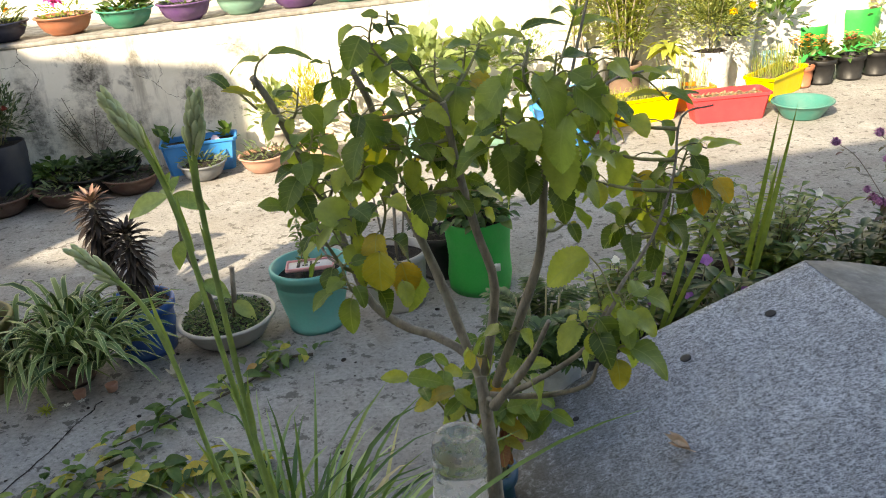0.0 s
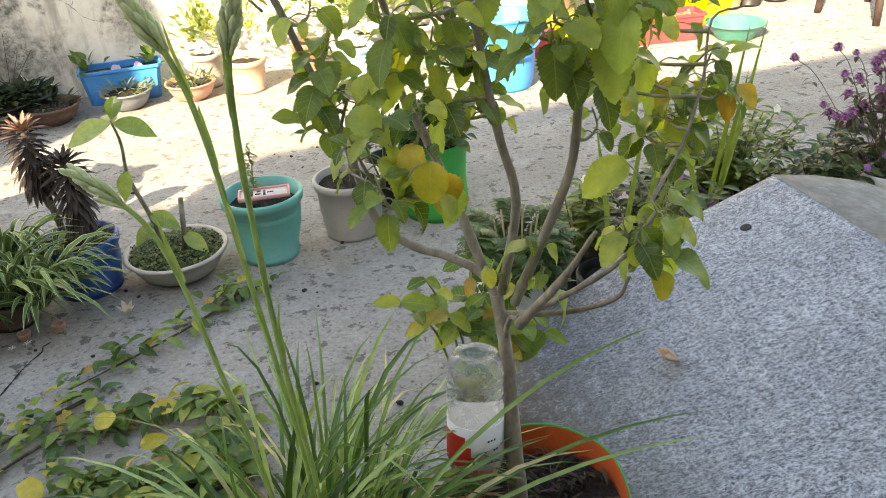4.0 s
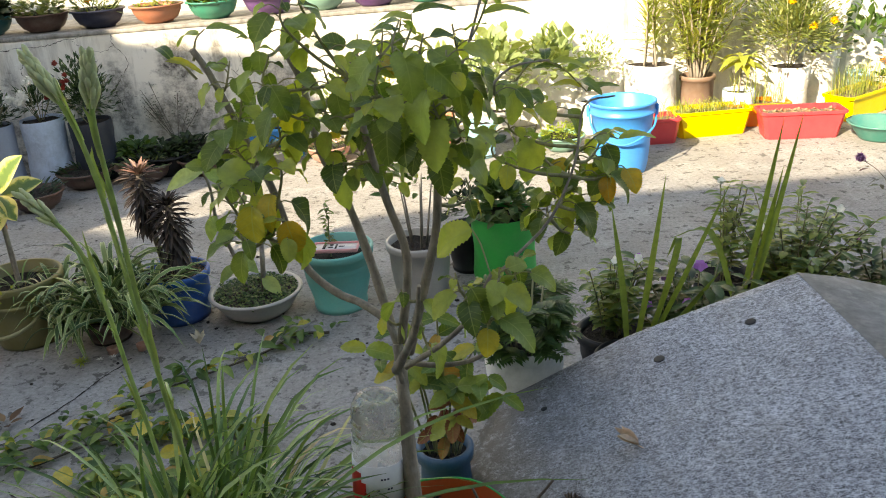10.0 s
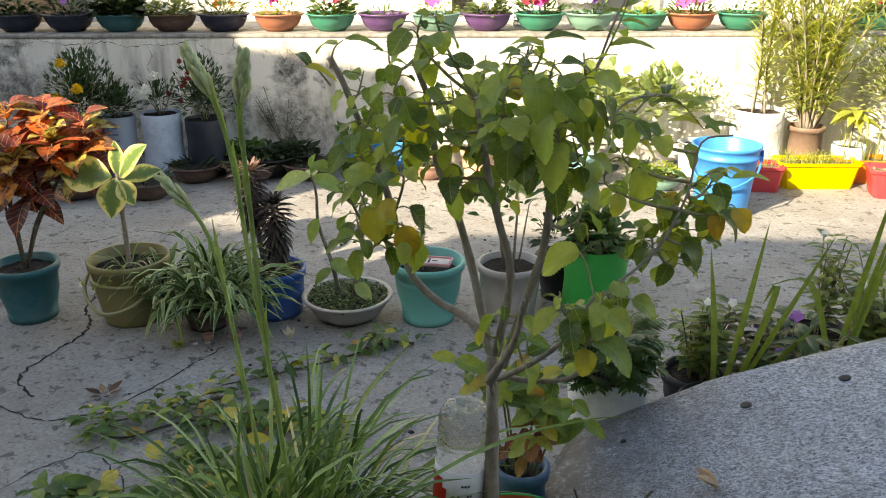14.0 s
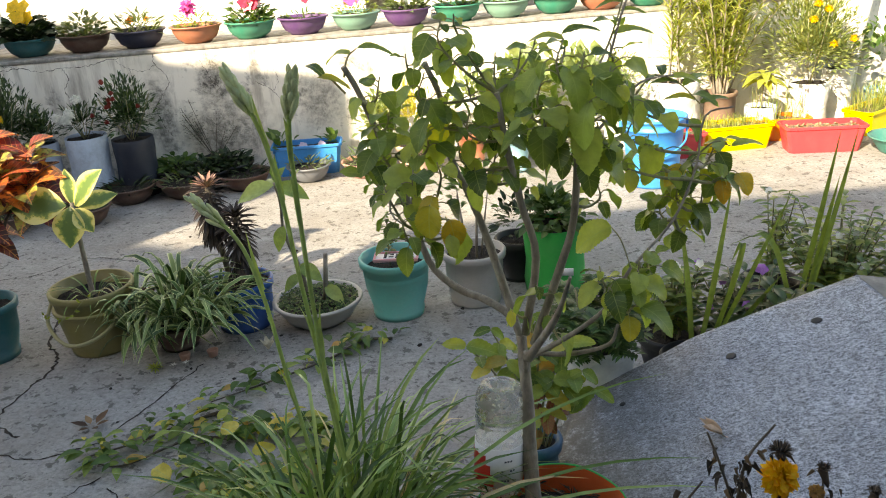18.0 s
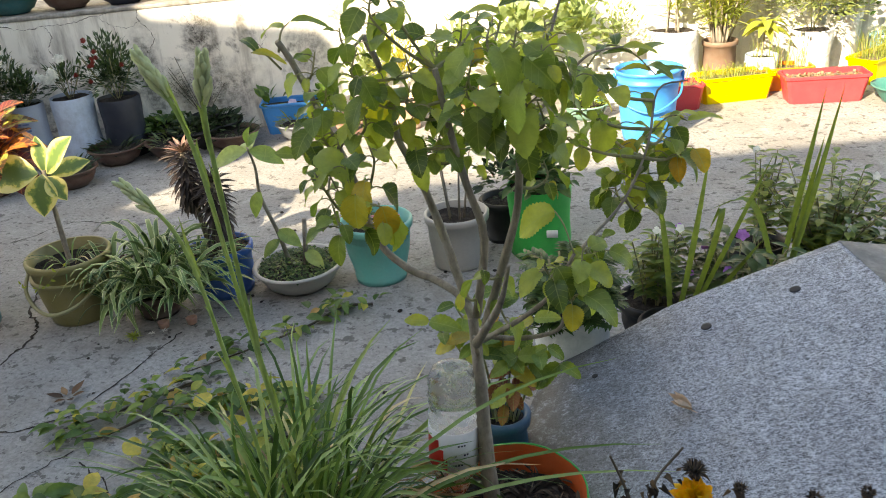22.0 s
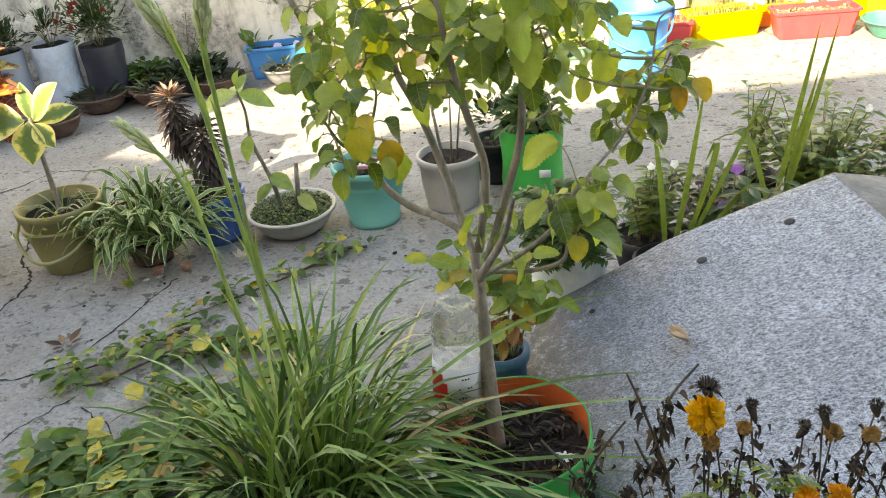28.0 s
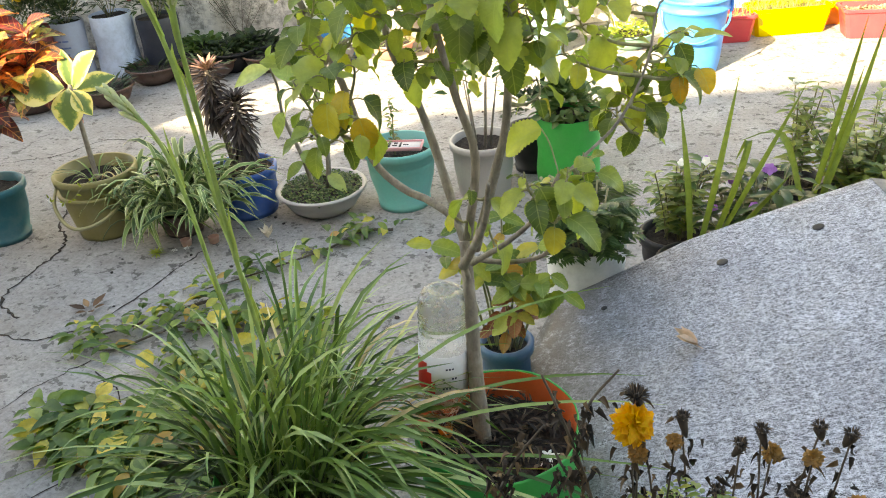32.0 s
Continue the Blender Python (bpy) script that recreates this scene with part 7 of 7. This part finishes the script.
def print_patch(parent, name, r, a0, a1, z0, z1, mat, oval=False):
    """Flat print on the front of a round container."""
    g = Geo()
    n = 12
    v, f = [], []
    for i in range(n + 1):
        a = -math.pi / 2 + a0 + (a1 - a0) * i / n
        half = (z1 - z0) / 2 * (math.sqrt(max(0.0, 1 - (2 * i / n - 1) ** 2)) if oval else 1)
        for z in ((z0 + z1) / 2 - half, (z0 + z1) / 2 + half):
            v.append((r * math.cos(a), r * math.sin(a), z))
    g.add(v, [(2 * i, 2 * i + 2, 2 * i + 3, 2 * i + 1) for i in range(n)])
    part(name, g, mat, parent)


P_PBLUE = plastic("faded_blue_print", (0.12, 0.17, 0.32))
for o in [q for q in scene.objects if q.name.startswith(("bagged_seedling", "tin_marigold"))]:
    if o.name.startswith("tin"):
        print_patch(o, "emblem", 0.107, -0.2, 0.75, 0.24, 0.33, P_PEACH, True)
        print_patch(o, "print_bar", 0.109, -0.02, 0.55, 0.272, 0.292, P_BLACK)
        print_patch(o, "print_bar", 0.107, 0.0, 0.5, 0.14, 0.19, P_BLACK)
    else:
        for k in range(18):
            print_patch(o, "print_bar", 0.107, -0.6 + 0.36 * (k % 3), -0.35 + 0.36 * (k % 3) + 0.05 * (k % 4), 0.12 + 0.04 * (k // 3), 0.130 + 0.04 * (k // 3), P_PBLUE)
g = Geo()
rr = random.Random(12)
ws = thing("wall_shrub", -2.02, 5.02, 0.0, "sparse thin-stemmed shrub before the stained wall", "shrub")
pot_part(ws, 0.09, 0.15, P_BLACK)
for k in range(9):
    a = rr.uniform(0, 6.28)
    tip = Vector((0.19 * math.cos(a), 0.06 * math.sin(a), rr.uniform(0.32, 0.54)))
    part("stem", tube(Geo(), smooth_line([(0, 0, 0.12), tip * 0.5 + Vector((0, 0, 0.06)), tip], 4), 0.0018, 5), M_DRY, ws)
    for _ in range(26):
        q = Vector((0, 0, 0.12)).lerp(tip, rr.uniform(0.5, 1.05)) + Vector((rr.gauss(0, 0.02), 0, rr.gauss(0, 0.02)))
        b = rr.uniform(0, 6.28)
        g.add(*lite_leaf(0.022, 0.010, 2), aim(q, (math.cos(b), math.sin(b), 0.3)))
part("foliage", g, M_DARK, ws)

# ---- right-hand group: white sack, oleander, bags, pots ----
bs = thing("white_sack", 1.0, 5.68, 0, "bright white woven sack full of soil with tall shoots", "sack", turn=8)
bag_part(bs, 0.165, 0.40, P_CLOTH, 14, wob=0.04, fill=0.93)
M_OLE = leafy("oleander_leaf", [(0, (0.22, 0.29, 0.09)), (0.6, (0.38, 0.45, 0.14)), (1, (0.60, 0.62, 0.22))], see=0.45)
OLE = lite_leaf(0.16, 0.016, 3, 0.3, 0.25)


def canes(parent, n, base_z, hgt, spread, seed, leaf, mat, whorls=12, bare=0.35):
    rr = random.Random(seed)
    lv = Geo()
    for k in range(n):
        a = rr.uniform(0, 6.28)
        q = spread * math.sqrt(rr.random())
        tip = Vector((q * math.cos(a), q * 0.7 * math.sin(a), base_z + hgt * rr.uniform(0.6, 1.0)))
        line = smooth_line([(0.04 * math.cos(a), 0.04 * math.sin(a), base_z), (tip.x * 0.4, tip.y * 0.4, (base_z + tip.z) / 2), tip], 8)
        part("cane", tube(Geo(), line, [0.008 - 0.0003 * i for i in range(len(line))], 6), M_BARK, parent)
        for w in range(whorls):
            t = bare + (1 - bare) * w / (whorls - 1)
            p = line[min(len(line) - 1, int(t * (len(line) - 1)))]
            for e in range(4):
                b = w * 0.9 + e * 1.57 + rr.uniform(-0.3, 0.3)
                lv.add(*leaf, aim(p + Vector((0, 0, rr.uniform(-0.02, 0.02))), (math.cos(b), math.sin(b), rr.uniform(0.0, 1.7)), (0, 0, 1), rr.uniform(0.6, 1.15)))
    part("foliage", lv, mat, parent, kind="stuff")


canes(bs, 5, 0.36, 1.0, 0.12, 1, OLE, M_OLE, 14, 0.2)
ole = pot_thing("potted_oleander", 1.31, 5.72, 0.115, 0.30, plastic("dusty_brown_plastic", (0.22, 0.14, 0.10), 0.5, 0.4), "tall oleander with narrow leaves in a dusty brown pot", base=0.8)
canes(ole, 30, 0.26, 1.25, 0.52, 2, OLE, M_OLE, 19, 0.2)
mn = thing("mango_sapling", 1.55, 5.58, 0, "sapling with broad yellow-green leaves in a small sack", "potted plant")
bag_part(mn, 0.10, 0.22, P_SACK, 21)
g = Geo()
rr = random.Random(9)
tube(g, [(0, 0, 0.2), (0.01, 0, 0.42)], 0.005)
part("stem", g, M_BARK, mn)
g = Geo()
for k in range(16):
    a = k * 2.4
    g.add(*leaf_shape(0.19, 0.08, 6, 0.25, 0.6), aim((0.01, 0, 0.36 + 0.005 * k), (math.cos(a), math.sin(a), 0.3), (0, 0, 1), rr.uniform(0.7, 1.1)))
part("foliage", g, leafy("yellow_green_leaf", [(0, (0.26, 0.32, 0.05)), (1, (0.45, 0.46, 0.10))]), mn)
M_CHRY = leafy("chrysanthemum_leaf", [(0, (0.16, 0.22, 0.08)), (0.6, (0.28, 0.34, 0.13)), (1, (0.46, 0.48, 0.18))], see=0.4)
bag_plant("bagged_chrysanthemum", 1.88, 5.72, 0.125, 0.34, P_CLOTH, "white sack with a dense yellow-green bush and yellow flowers", 31, 3400, lite_leaf(0.046, 0.016, 2), M_CHRY, 0.33, 0.40, 6, 0.03, M_YELLOW, tall=1.25)
bag_plant("bagged_shrublet", 2.14, 5.98, 0.10, 0.38, P_CLOTH, "tall white sack with a small plant", 32, 70, BROADL, M_GREY, 0.16, 0.12)
for x, y, z in ((1.98, 6.12, 0.0), (2.24, 6.1, 0.0)):
    ps = thing("wrapped_post", x, y, z, "upright post wrapped in white cloth", "post", "wrapped posts")
    part("pole", lathe(Geo(), [(0.03, 0), (0.032, 0.01)] + [(0.034 + 0.008 * math.sin(9 * q), q) for q in (0.2, 0.4, 0.6, 0.8, 1.0, 1.2, 1.4, 1.6)] + [(0.03, 1.62)], 14, pose(0, 0, 0, 0, 6, 0), 0.06, 5), P_WHITE, ps)
for k, (x, y) in enumerate(((2.72, 5.92), (2.95, 5.98))):
    t = pot_thing("potted_kalanchoe", x, y, 0.10, 0.17, P_BLACK, "black pot with a low plant of small red flowers", base=0.8)
    rr = random.Random(50 + k)
    g = Geo()
    bush(g, 60, (0, 0, 0.2), 0.08, BROADL, rr)
    part("foliage", g, M_GREEN, t)
    g = Geo()
    for _ in range(40):
        rosette(g, (rr.uniform(-0.06, 0.06), rr.uniform(-0.05, 0.05), rr.uniform(0.27, 0.33)), 0.013, rr, 4)
    part("flowers", g, petal("salmon_petal", (0.65, 0.12, 0.06)) if k else petal("deep_orange_petal", (0.75, 0.22, 0.02)), t)
t = pot_thing("potted_kalanchoe", 2.57, 5.86, 0.075, 0.15, P_TERRA, "terracotta pot with orange flower clusters", base=0.75)
rr = random.Random(53)
g = Geo()
bush(g, 60, (0, 0, 0.2), 0.08, BROADL, rr)
part("foliage", g, M_GREEN, t)
g = Geo()
for _ in range(70):
    rosette(g, (rr.uniform(-0.09, 0.09), rr.uniform(-0.06, 0.06), rr.uniform(0.28, 0.36)), 0.014, rr, 4)
part("flowers", g, petal("bright_orange_petal", (0.80, 0.30, 0.03)), t)
lbp = pot_thing("potted_citrus", 2.46, 6.12, 0.085, 0.20, P_LBLUE, "light blue pot with a broad-leaved sapling", base=0.78)
rr = random.Random(54)
g = Geo()
bush(g, 70, (0, 0, 0.42), 0.2, lite_leaf(0.09, 0.045), rr, 0.3, 1.2)
part("foliage", g, M_GREEN, lbp)
for k, (x, y, r, h) in enumerate(((2.82, 6.45, 0.15, 0.32), (3.22, 6.55, 0.18, 0.40), (3.75, 6.75, 0.17, 0.38))):
    t = thing("grow_bag_plant", x, y, 0, "large bright green grow bag with an orange lining and a sapling", "potted plant", "green grow bags")
    bag_part(t, r, h, P_BRIGHT, 60 + k, liner=P_LINER, fill=0.85)
    g = Geo()
    tube(g, [(0, 0, h * 0.8), (0.02, 0, h + 0.5), (0.05, 0, h + 1.0)], [0.012, 0.010, 0.007])
    part("stem", g, M_BARK, t)
    g = Geo()
    bush(g, 130, (0.03, 0, h + 0.85), 0.35, lite_leaf(0.09, 0.04), random.Random(k), 0.2)
    part("foliage", g, M_GREEN, t)

# dark plastic chair at the edge of the terrace
ch = thing("plastic_chair", 3.33, 5.40, 0, "dark brown moulded plastic chair", "chair", turn=200)
P_CHAIR = plastic("dark_brown_plastic", (0.045, 0.02, 0.018), 0.4)
for sx in (-1, 1):
    for sy in (-1, 1):
        g = Geo()
        tube(g, [(sx * 0.24, sy * 0.23, 0), (sx * 0.21, sy * 0.20, 0.42)], [0.022, 0.03], 6)
        part("leg", g, P_CHAIR, ch)
part("seat", box_geo(Geo(), -0.23, 0.23, -0.22, 0.22, 0.40, 0.43, 0.012), P_CHAIR, ch)
part("backrest", box_geo(Geo(), -0.22, 0.22, -0.02, 0.02, 0.48, 0.85, 0.015, pose(0, 0.23, 0, -10)), P_CHAIR, ch)
for sx in (-1, 1):
    g = Geo()
    tube(g, smooth_line([(sx * 0.24, -0.2, 0.40), (sx * 0.26, -0.2, 0.62), (sx * 0.26, 0.1, 0.64), (sx * 0.22, 0.24, 0.60)], 5), 0.02, 7)
    part("armrest", g, P_CHAIR, ch)

# ---- bowls on the ledge ----
LEDGE_Z = 0.857
ROW = [(-3.99, P_NAVY, "dark bowl with feathery leaves", M_DARK, None, None), (-3.66, P_NAVY, "navy bowl with small violet pansies", M_DARK, (4, 0.03, 0.13, "rose"), M_VIOLET),
       (-3.33, P_DTEAL, "teal bowl with large yellow flowers", M_DARK, (5, 0.055, 0.19, "rose"), M_YELLOW), (-3.0, P_BROWN, "brown bowl with trailing grey-green stems", M_GREY, None, None),
       (-2.67, P_NAVY, "dark bowl with small orange flowers", M_GREY, (3, 0.022, 0.1, "head"), M_ORANGE), (-2.32, P_TERRA, "terracotta bowl with a pink flower", M_LIME, (1, 0.06, 0.12, "head"), M_PINK),
       (-1.98, P_GREEN, "green bowl with red and white petunias", M_GREEN, (20, 0.042, 0.15, "rose"), [M_RED, M_WHITE, M_RED]), (-1.645, P_PURPLE, "purple bowl with a single red star flower", M_GREEN, (1, 0.03, 0.12, "rose"), M_RED),
       (-1.31, P_PALE, "pale green bowl with fresh leaves and a magenta flower", M_LIME, (2, 0.055, 0.12, "rose"), M_PINK), (-0.98, P_PURPLE, "purple bowl with white flowers", M_GREY, (6, 0.04, 0.1, "rose"), M_WHITE),
       (-0.645, P_GREEN, "green bowl with red and pink petunias", M_GREEN, (14, 0.042, 0.13, "rose"), [M_RED, M_PINK]), (-0.32, P_PALE, "light green bowl with violet and white flowers", M_GREEN, (20, 0.036, 0.15, "rose"), [M_VIOLET, M_WHITE]),
       (0.02, P_GREEN, "green bowl with a few small shoots", M_LIME, None, None), (0.33, P_TERRA, "dusty brown bowl with magenta flowers", M_GREEN, (3, 0.06, 0.12, "rose"), M_PINK),
       (0.66, P_GREEN, "green bowl with leafy stems", M_GREEN, None, None), (1.52, P_GREEN, "green bowl with red flowers", M_GREEN, (5, 0.03, 0.13, "rose"), M_RED), (1.9, P_PURPLE, "purple bowl with leafy stems", M_GREEN, None, None)]
for k, (x, mat, label, lm, fl, fm) in enumerate(ROW):
    p = WALL @ Vector(((x + 1.55) / math.cos(WA), 0.20, 0))
    lush = 40 if label.endswith("shoots") or "single" in label else (260 if "yellow" in label else 190)
    bowl_plant(p.x, p.y, 0.172, 0.112, mat, label, lush, (LANCE, BROADL, TINY)[(k * 2 + 1) % 3] if lush < 250 else lite_leaf(0.08, 0.05), lm, 100 + k, 0.15 if lush > 40 else 0.05, LEDGE_Z, "bowls along the ledge", fl, fm)

# house wall beyond the ledge, with its dark opening
g = Geo()
box_geo(g, -5.5, 0.37, 1.2, 1.45, 0.0, 3.2)
box_geo(g, 0.76, 7.5, 1.2, 1.45, 0.0, 3.2)
box_geo(g, 0.37, 0.76, 1.2, 1.45, 0.0, 0.84)
box_geo(g, 0.37, 0.76, 1.2, 1.45, 1.9, 3.2)
w = tagged(new("wall_house", g.mesh("wall_house", M_WALL2, False)), "sunlit whitewashed house wall with a dark window opening", "wall", kind="structure")
w.matrix_basis = WALL
g = Geo()
box_geo(g, -5.5, 7.5, 0.8, 1.2, 0.70, 0.78)
w = tagged(new("terrace_upper", g.mesh("terrace_upper", M_CONC, False)), "cement strip between the ledge and the house wall", "floor", kind="structure")
w.matrix_basis = WALL
g = Geo()
box_geo(g, -0.2, 0.95, 2.6, 2.7, 0.0, 3.0)
box_geo(g, -0.3, -0.2, 1.45, 2.7, 0.0, 3.0)
box_geo(g, 0.95, 1.05, 1.45, 2.7, 0.0, 3.0)
box_geo(g, -0.3, 1.05, 1.45, 2.7, 3.0, 3.1)
w = tagged(new("wall_room", g.mesh("wall_room", M_WALL, False)), "dim room behind the window opening", "wall", kind="structure")
w.matrix_basis = WALL


def on_wall(ob, x, y, z):
    """Stands a thing at x along and y behind the wall's face."""
    ob.matrix_basis = WALL @ Matrix.Translation((x, y, z))
    return ob


# things on the strip behind the ledge
dr = on_wall(thing("wooden_door", 0, 0, 0, "tan wooden door leaf in the house wall", "door"), -2.76, 1.172, 0.78)
M_TANWOOD = bark_mat("tan_wood", (0.30, 0.19, 0.11), (0.46, 0.31, 0.19), 12)
part("leaf_panel", box_geo(Geo(), -0.36, 0.2, -0.02, 0.02, 0.0, 1.9, 0.004), M_TANWOOD, dr)
for z0, z1 in ((0.1, 0.8), (0.95, 1.75)):
    part("raised_panel", box_geo(Geo(), -0.28, 0.13, -0.034, -0.018, z0, z1, 0.006), M_TANWOOD, dr)
ps = on_wall(thing("door_post", 0, 0, 0, "grey cement post beside the door", "post"), -2.50, 1.13, 0.78)
part("shaft", box_geo(Geo(), -0.06, 0.06, -0.06, 0.06, 0, 2.0, 0.008), M_CEMENT, ps)
part("base", box_geo(Geo(), -0.075, 0.075, -0.068, 0.062, 0, 0.06, 0.006), M_CEMENT, ps)
tk = on_wall(thing("water_drum", 0, 0, 0, "ribbed dark grey plastic water drum behind the ledge", "drum"), 1.33, 0.99, 0.78)
prof = [(0.14, 0.0), (0.165, 0.01)]
for k in range(9):
    prof += [(0.165, 0.04 + 0.07 * k), (0.175, 0.052 + 0.07 * k), (0.175, 0.066 + 0.07 * k), (0.165, 0.078 + 0.07 * k)]
prof += [(0.165, 0.68), (0.13, 0.72), (0.08, 0.73)]
P_DRUM = plastic("grey_drum_plastic", (0.12, 0.125, 0.13), 0.5, 0.3)
part("body", lathe(Geo(), prof, 32), P_DRUM, tk)
part("lid", lathe(Geo(), [(0.075, 0.725), (0.085, 0.73), (0.085, 0.755), (0.04, 0.765)], 24), P_DRUM, tk)
pn = on_wall(thing("metal_shutter", 0, 0, 0, "plain grey metal shutter on the house wall", "shutter"), 1.75, 1.185, 0.80)
part("sheet", box_geo(Geo(), -0.22, 0.22, -0.01, 0.01, 0, 1.5, 0.003), P_GREY, pn)
for x in (-0.215, 0.215):
    part("rail", box_geo(Geo(), x - 0.012, x + 0.012, -0.022, 0.012, 0, 1.52, 0.003), P_GREY, pn)
hp = on_wall(thing("cement_sack", 0, 0, 0, "slumped pale cement sack behind the bowls", "sack"), 0.94, 0.95, 0.78)
part("sack", lathe(Geo(), [(0.13, 0.0), (0.175, 0.03), (0.18, 0.09), (0.15, 0.16), (0.09, 0.215), (0.03, 0.235)], 22, None, 0.06, 7), P_CLOTH, hp)
part("tied_neck", lathe(Geo(), [(0.03, 0.225), (0.022, 0.24), (0.03, 0.26), (0.012, 0.27)], 12, None, 0.1, 8), P_CLOTH, hp)
bsk = on_wall(thing("plastic_basket", 0, 0, 0, "small white openwork plastic basket on the ledge", "basket"), 0.845, 0.42, 0.856)
for z in (0.0, 0.03, 0.06):
    part("hoop", lathe(Geo(), [(0.058, z), (0.064, z), (0.064, z + 0.007), (0.058, z + 0.007), (0.058, z)], 24), P_WHITE, bsk)
for k in range(18):
    a = k * 0.349
    part("rib", tube(Geo(), [(0.061 * math.cos(a), 0.061 * math.sin(a), 0.002), (0.061 * math.cos(a), 0.061 * math.sin(a), 0.064)], 0.002, 5), P_WHITE, bsk)
wp = on_wall(thing("wooden_post", 0, 0, 0, "weathered brown wooden post on the ledge", "post"), 3.36, 0.5, 0.856)
part("shaft", tube(Geo(), [(0, 0, 0), (0.01, 0, 0.5), (0.0, 0.01, 1.3)], [0.06, 0.055, 0.05], 10), bark_mat("brown_wood", (0.10, 0.06, 0.04), (0.22, 0.14, 0.09), 18), wp)

# more pots at the far right
t = pot_thing("potted_kalanchoe", 3.16, 6.04, 0.10, 0.17, P_BLACK, "black pot with a low leafy plant", base=0.8)
g = Geo()
bush(g, 70, (0, 0, 0.2), 0.08, BROADL, random.Random(71))
part("foliage", g, M_SUNPALE, t)
t = pot_thing("potted_citrus", 3.42, 6.42, 0.10, 0.22, P_LBLUE, "light blue pot with a bushy sapling", base=0.78)
g = Geo()
bush(g, 110, (0, 0, 0.42), 0.18, lite_leaf(0.07, 0.035), random.Random(72), 0.3, 1.1)
part("foliage", g, M_SUNPALE, t)

# small litter and tangles on the floor and in the bags
rr = random.Random(91)
g = Geo()
for k in range(26):
    a = rr.uniform(-0.6, 0.9)
    p = Vector((0.12 + rr.uniform(-0.03, 0.05), rr.uniform(0.05, 0.16), rr.uniform(0.30, 0.40)))
    line = [p + Vector((0.05 * t * math.cos(a) + rr.uniform(-0.012, 0.012), 0.03 * t * math.sin(3 * a) + rr.uniform(-0.01, 0.01), 0.05 * math.sin(0.7 * t) + rr.uniform(-0.008, 0.008))) for t in range(5)]
    blade(g, smooth_line(line, 3), rr.uniform(0.003, 0.007), twist=rr.uniform(-3, 3))
part("dry_growth", g, leafy("dry_strap_leaf", [(0, (0.30, 0.17, 0.08)), (0.6, (0.50, 0.36, 0.20)), (1, (0.62, 0.50, 0.33))], 0.7, see=0.15), clump, "curled dry tan leaves", kind="stuff")
wf = thing("withered_flower", -0.14, 0.94, 0.36, "withered cream flower hanging in the strap leaves", "flower")
g = Geo()
rosette(g, (0, 0, 0), 0.03, rr, 7, lite_leaf(0.034, 0.013, 3, 0.7, 0.6), 0.2, (0, -0.8, 0.3))
part("petals", g, petal("dry_cream", (0.55, 0.44, 0.30), (0.40, 0.26, 0.15)), wf)
M_FALLEN = leafy("fallen_yellow_leaf", [(0, (0.52, 0.44, 0.06)), (0.6, (0.62, 0.50, 0.09)), (1, (0.50, 0.30, 0.06))], 0.5, per="object", see=0.25)
yl = Geo()
yl.add(*shrub_leaf(0.085, 0.058, 0.15, 0.35))
yl = yl.mesh("blade", M_FALLEN)
for x, y, z, a in ((-0.85, 1.93, 0.07, 1.2), (-0.93, 1.72, 0.06, 2.6), (-0.72, 1.83, 0.08, 0.3), (-1.12, 1.46, 0.05, 4.0), (-0.98, 1.52, 0.06, 5.2), (-0.66, 2.02, 0.05, 3.3), (-0.9, 1.36, 0.05, 0.9)):
    t = thing("fallen_leaf", x, y, z, "broad yellow leaf fallen on the cut branches", "leaf", "fallen yellow leaves")
    o = new("blade", yl)
    o.parent, o.matrix_basis = t, aim((0, 0, 0), (math.cos(a), math.sin(a), 0.1), (rr.uniform(-0.5, 0.5), -0.5, 1), rr.uniform(0.8, 1.15))
# thin trailing weed over the olive bucket, with white star flowers
tw = thing("trailing_weed", -1.63, 2.665, 0.0, "thin trailing weed with tiny leaves over the olive bucket", "weed")
line = smooth_line([(0.10, -0.06, 0.275), (0.06, -0.155, 0.268), (0.0, -0.176, 0.21), (-0.05, -0.170, 0.195), (-0.12, -0.140, 0.20), (-0.155, -0.105, 0.17)], 5)
part("stem", tube(Geo(), line, 0.0012, 5), M_TWIG, tw)
for p in line[4::2]:
    a = rr.uniform(0, 6.28)
    g = Geo()
    g.add(*lite_leaf(0.02, 0.009), aim(p + Vector((0, -0.004, 0.002)), (math.cos(a), -0.4, math.sin(a)), (0, -1, 0.3), rr.uniform(0.7, 1.2)))
    part("leaf", g, M_LIME, tw)
g = Geo()
rosette(g, Vector(line[-1]) + Vector((0, -0.006, 0)), 0.014, rr, 5, lite_leaf(0.014, 0.006), 0.2, (0, -0.9, 0.4))
part("flower", g, M_WHITE, tw, "white star flower")
for x, y in ((-1.21, 2.49), (-1.25, 2.47)):
    t = thing("fallen_flower", x, y, 0.0, "tiny white star flower on the floor", "flower")
    g = Geo()
    rosette(g, (0, 0, 0.012), 0.016, rr, 6, lite_leaf(0.017, 0.006, 2, 0.3, 0.2), 0.5)
    part("petals", g, M_WHITE, t)
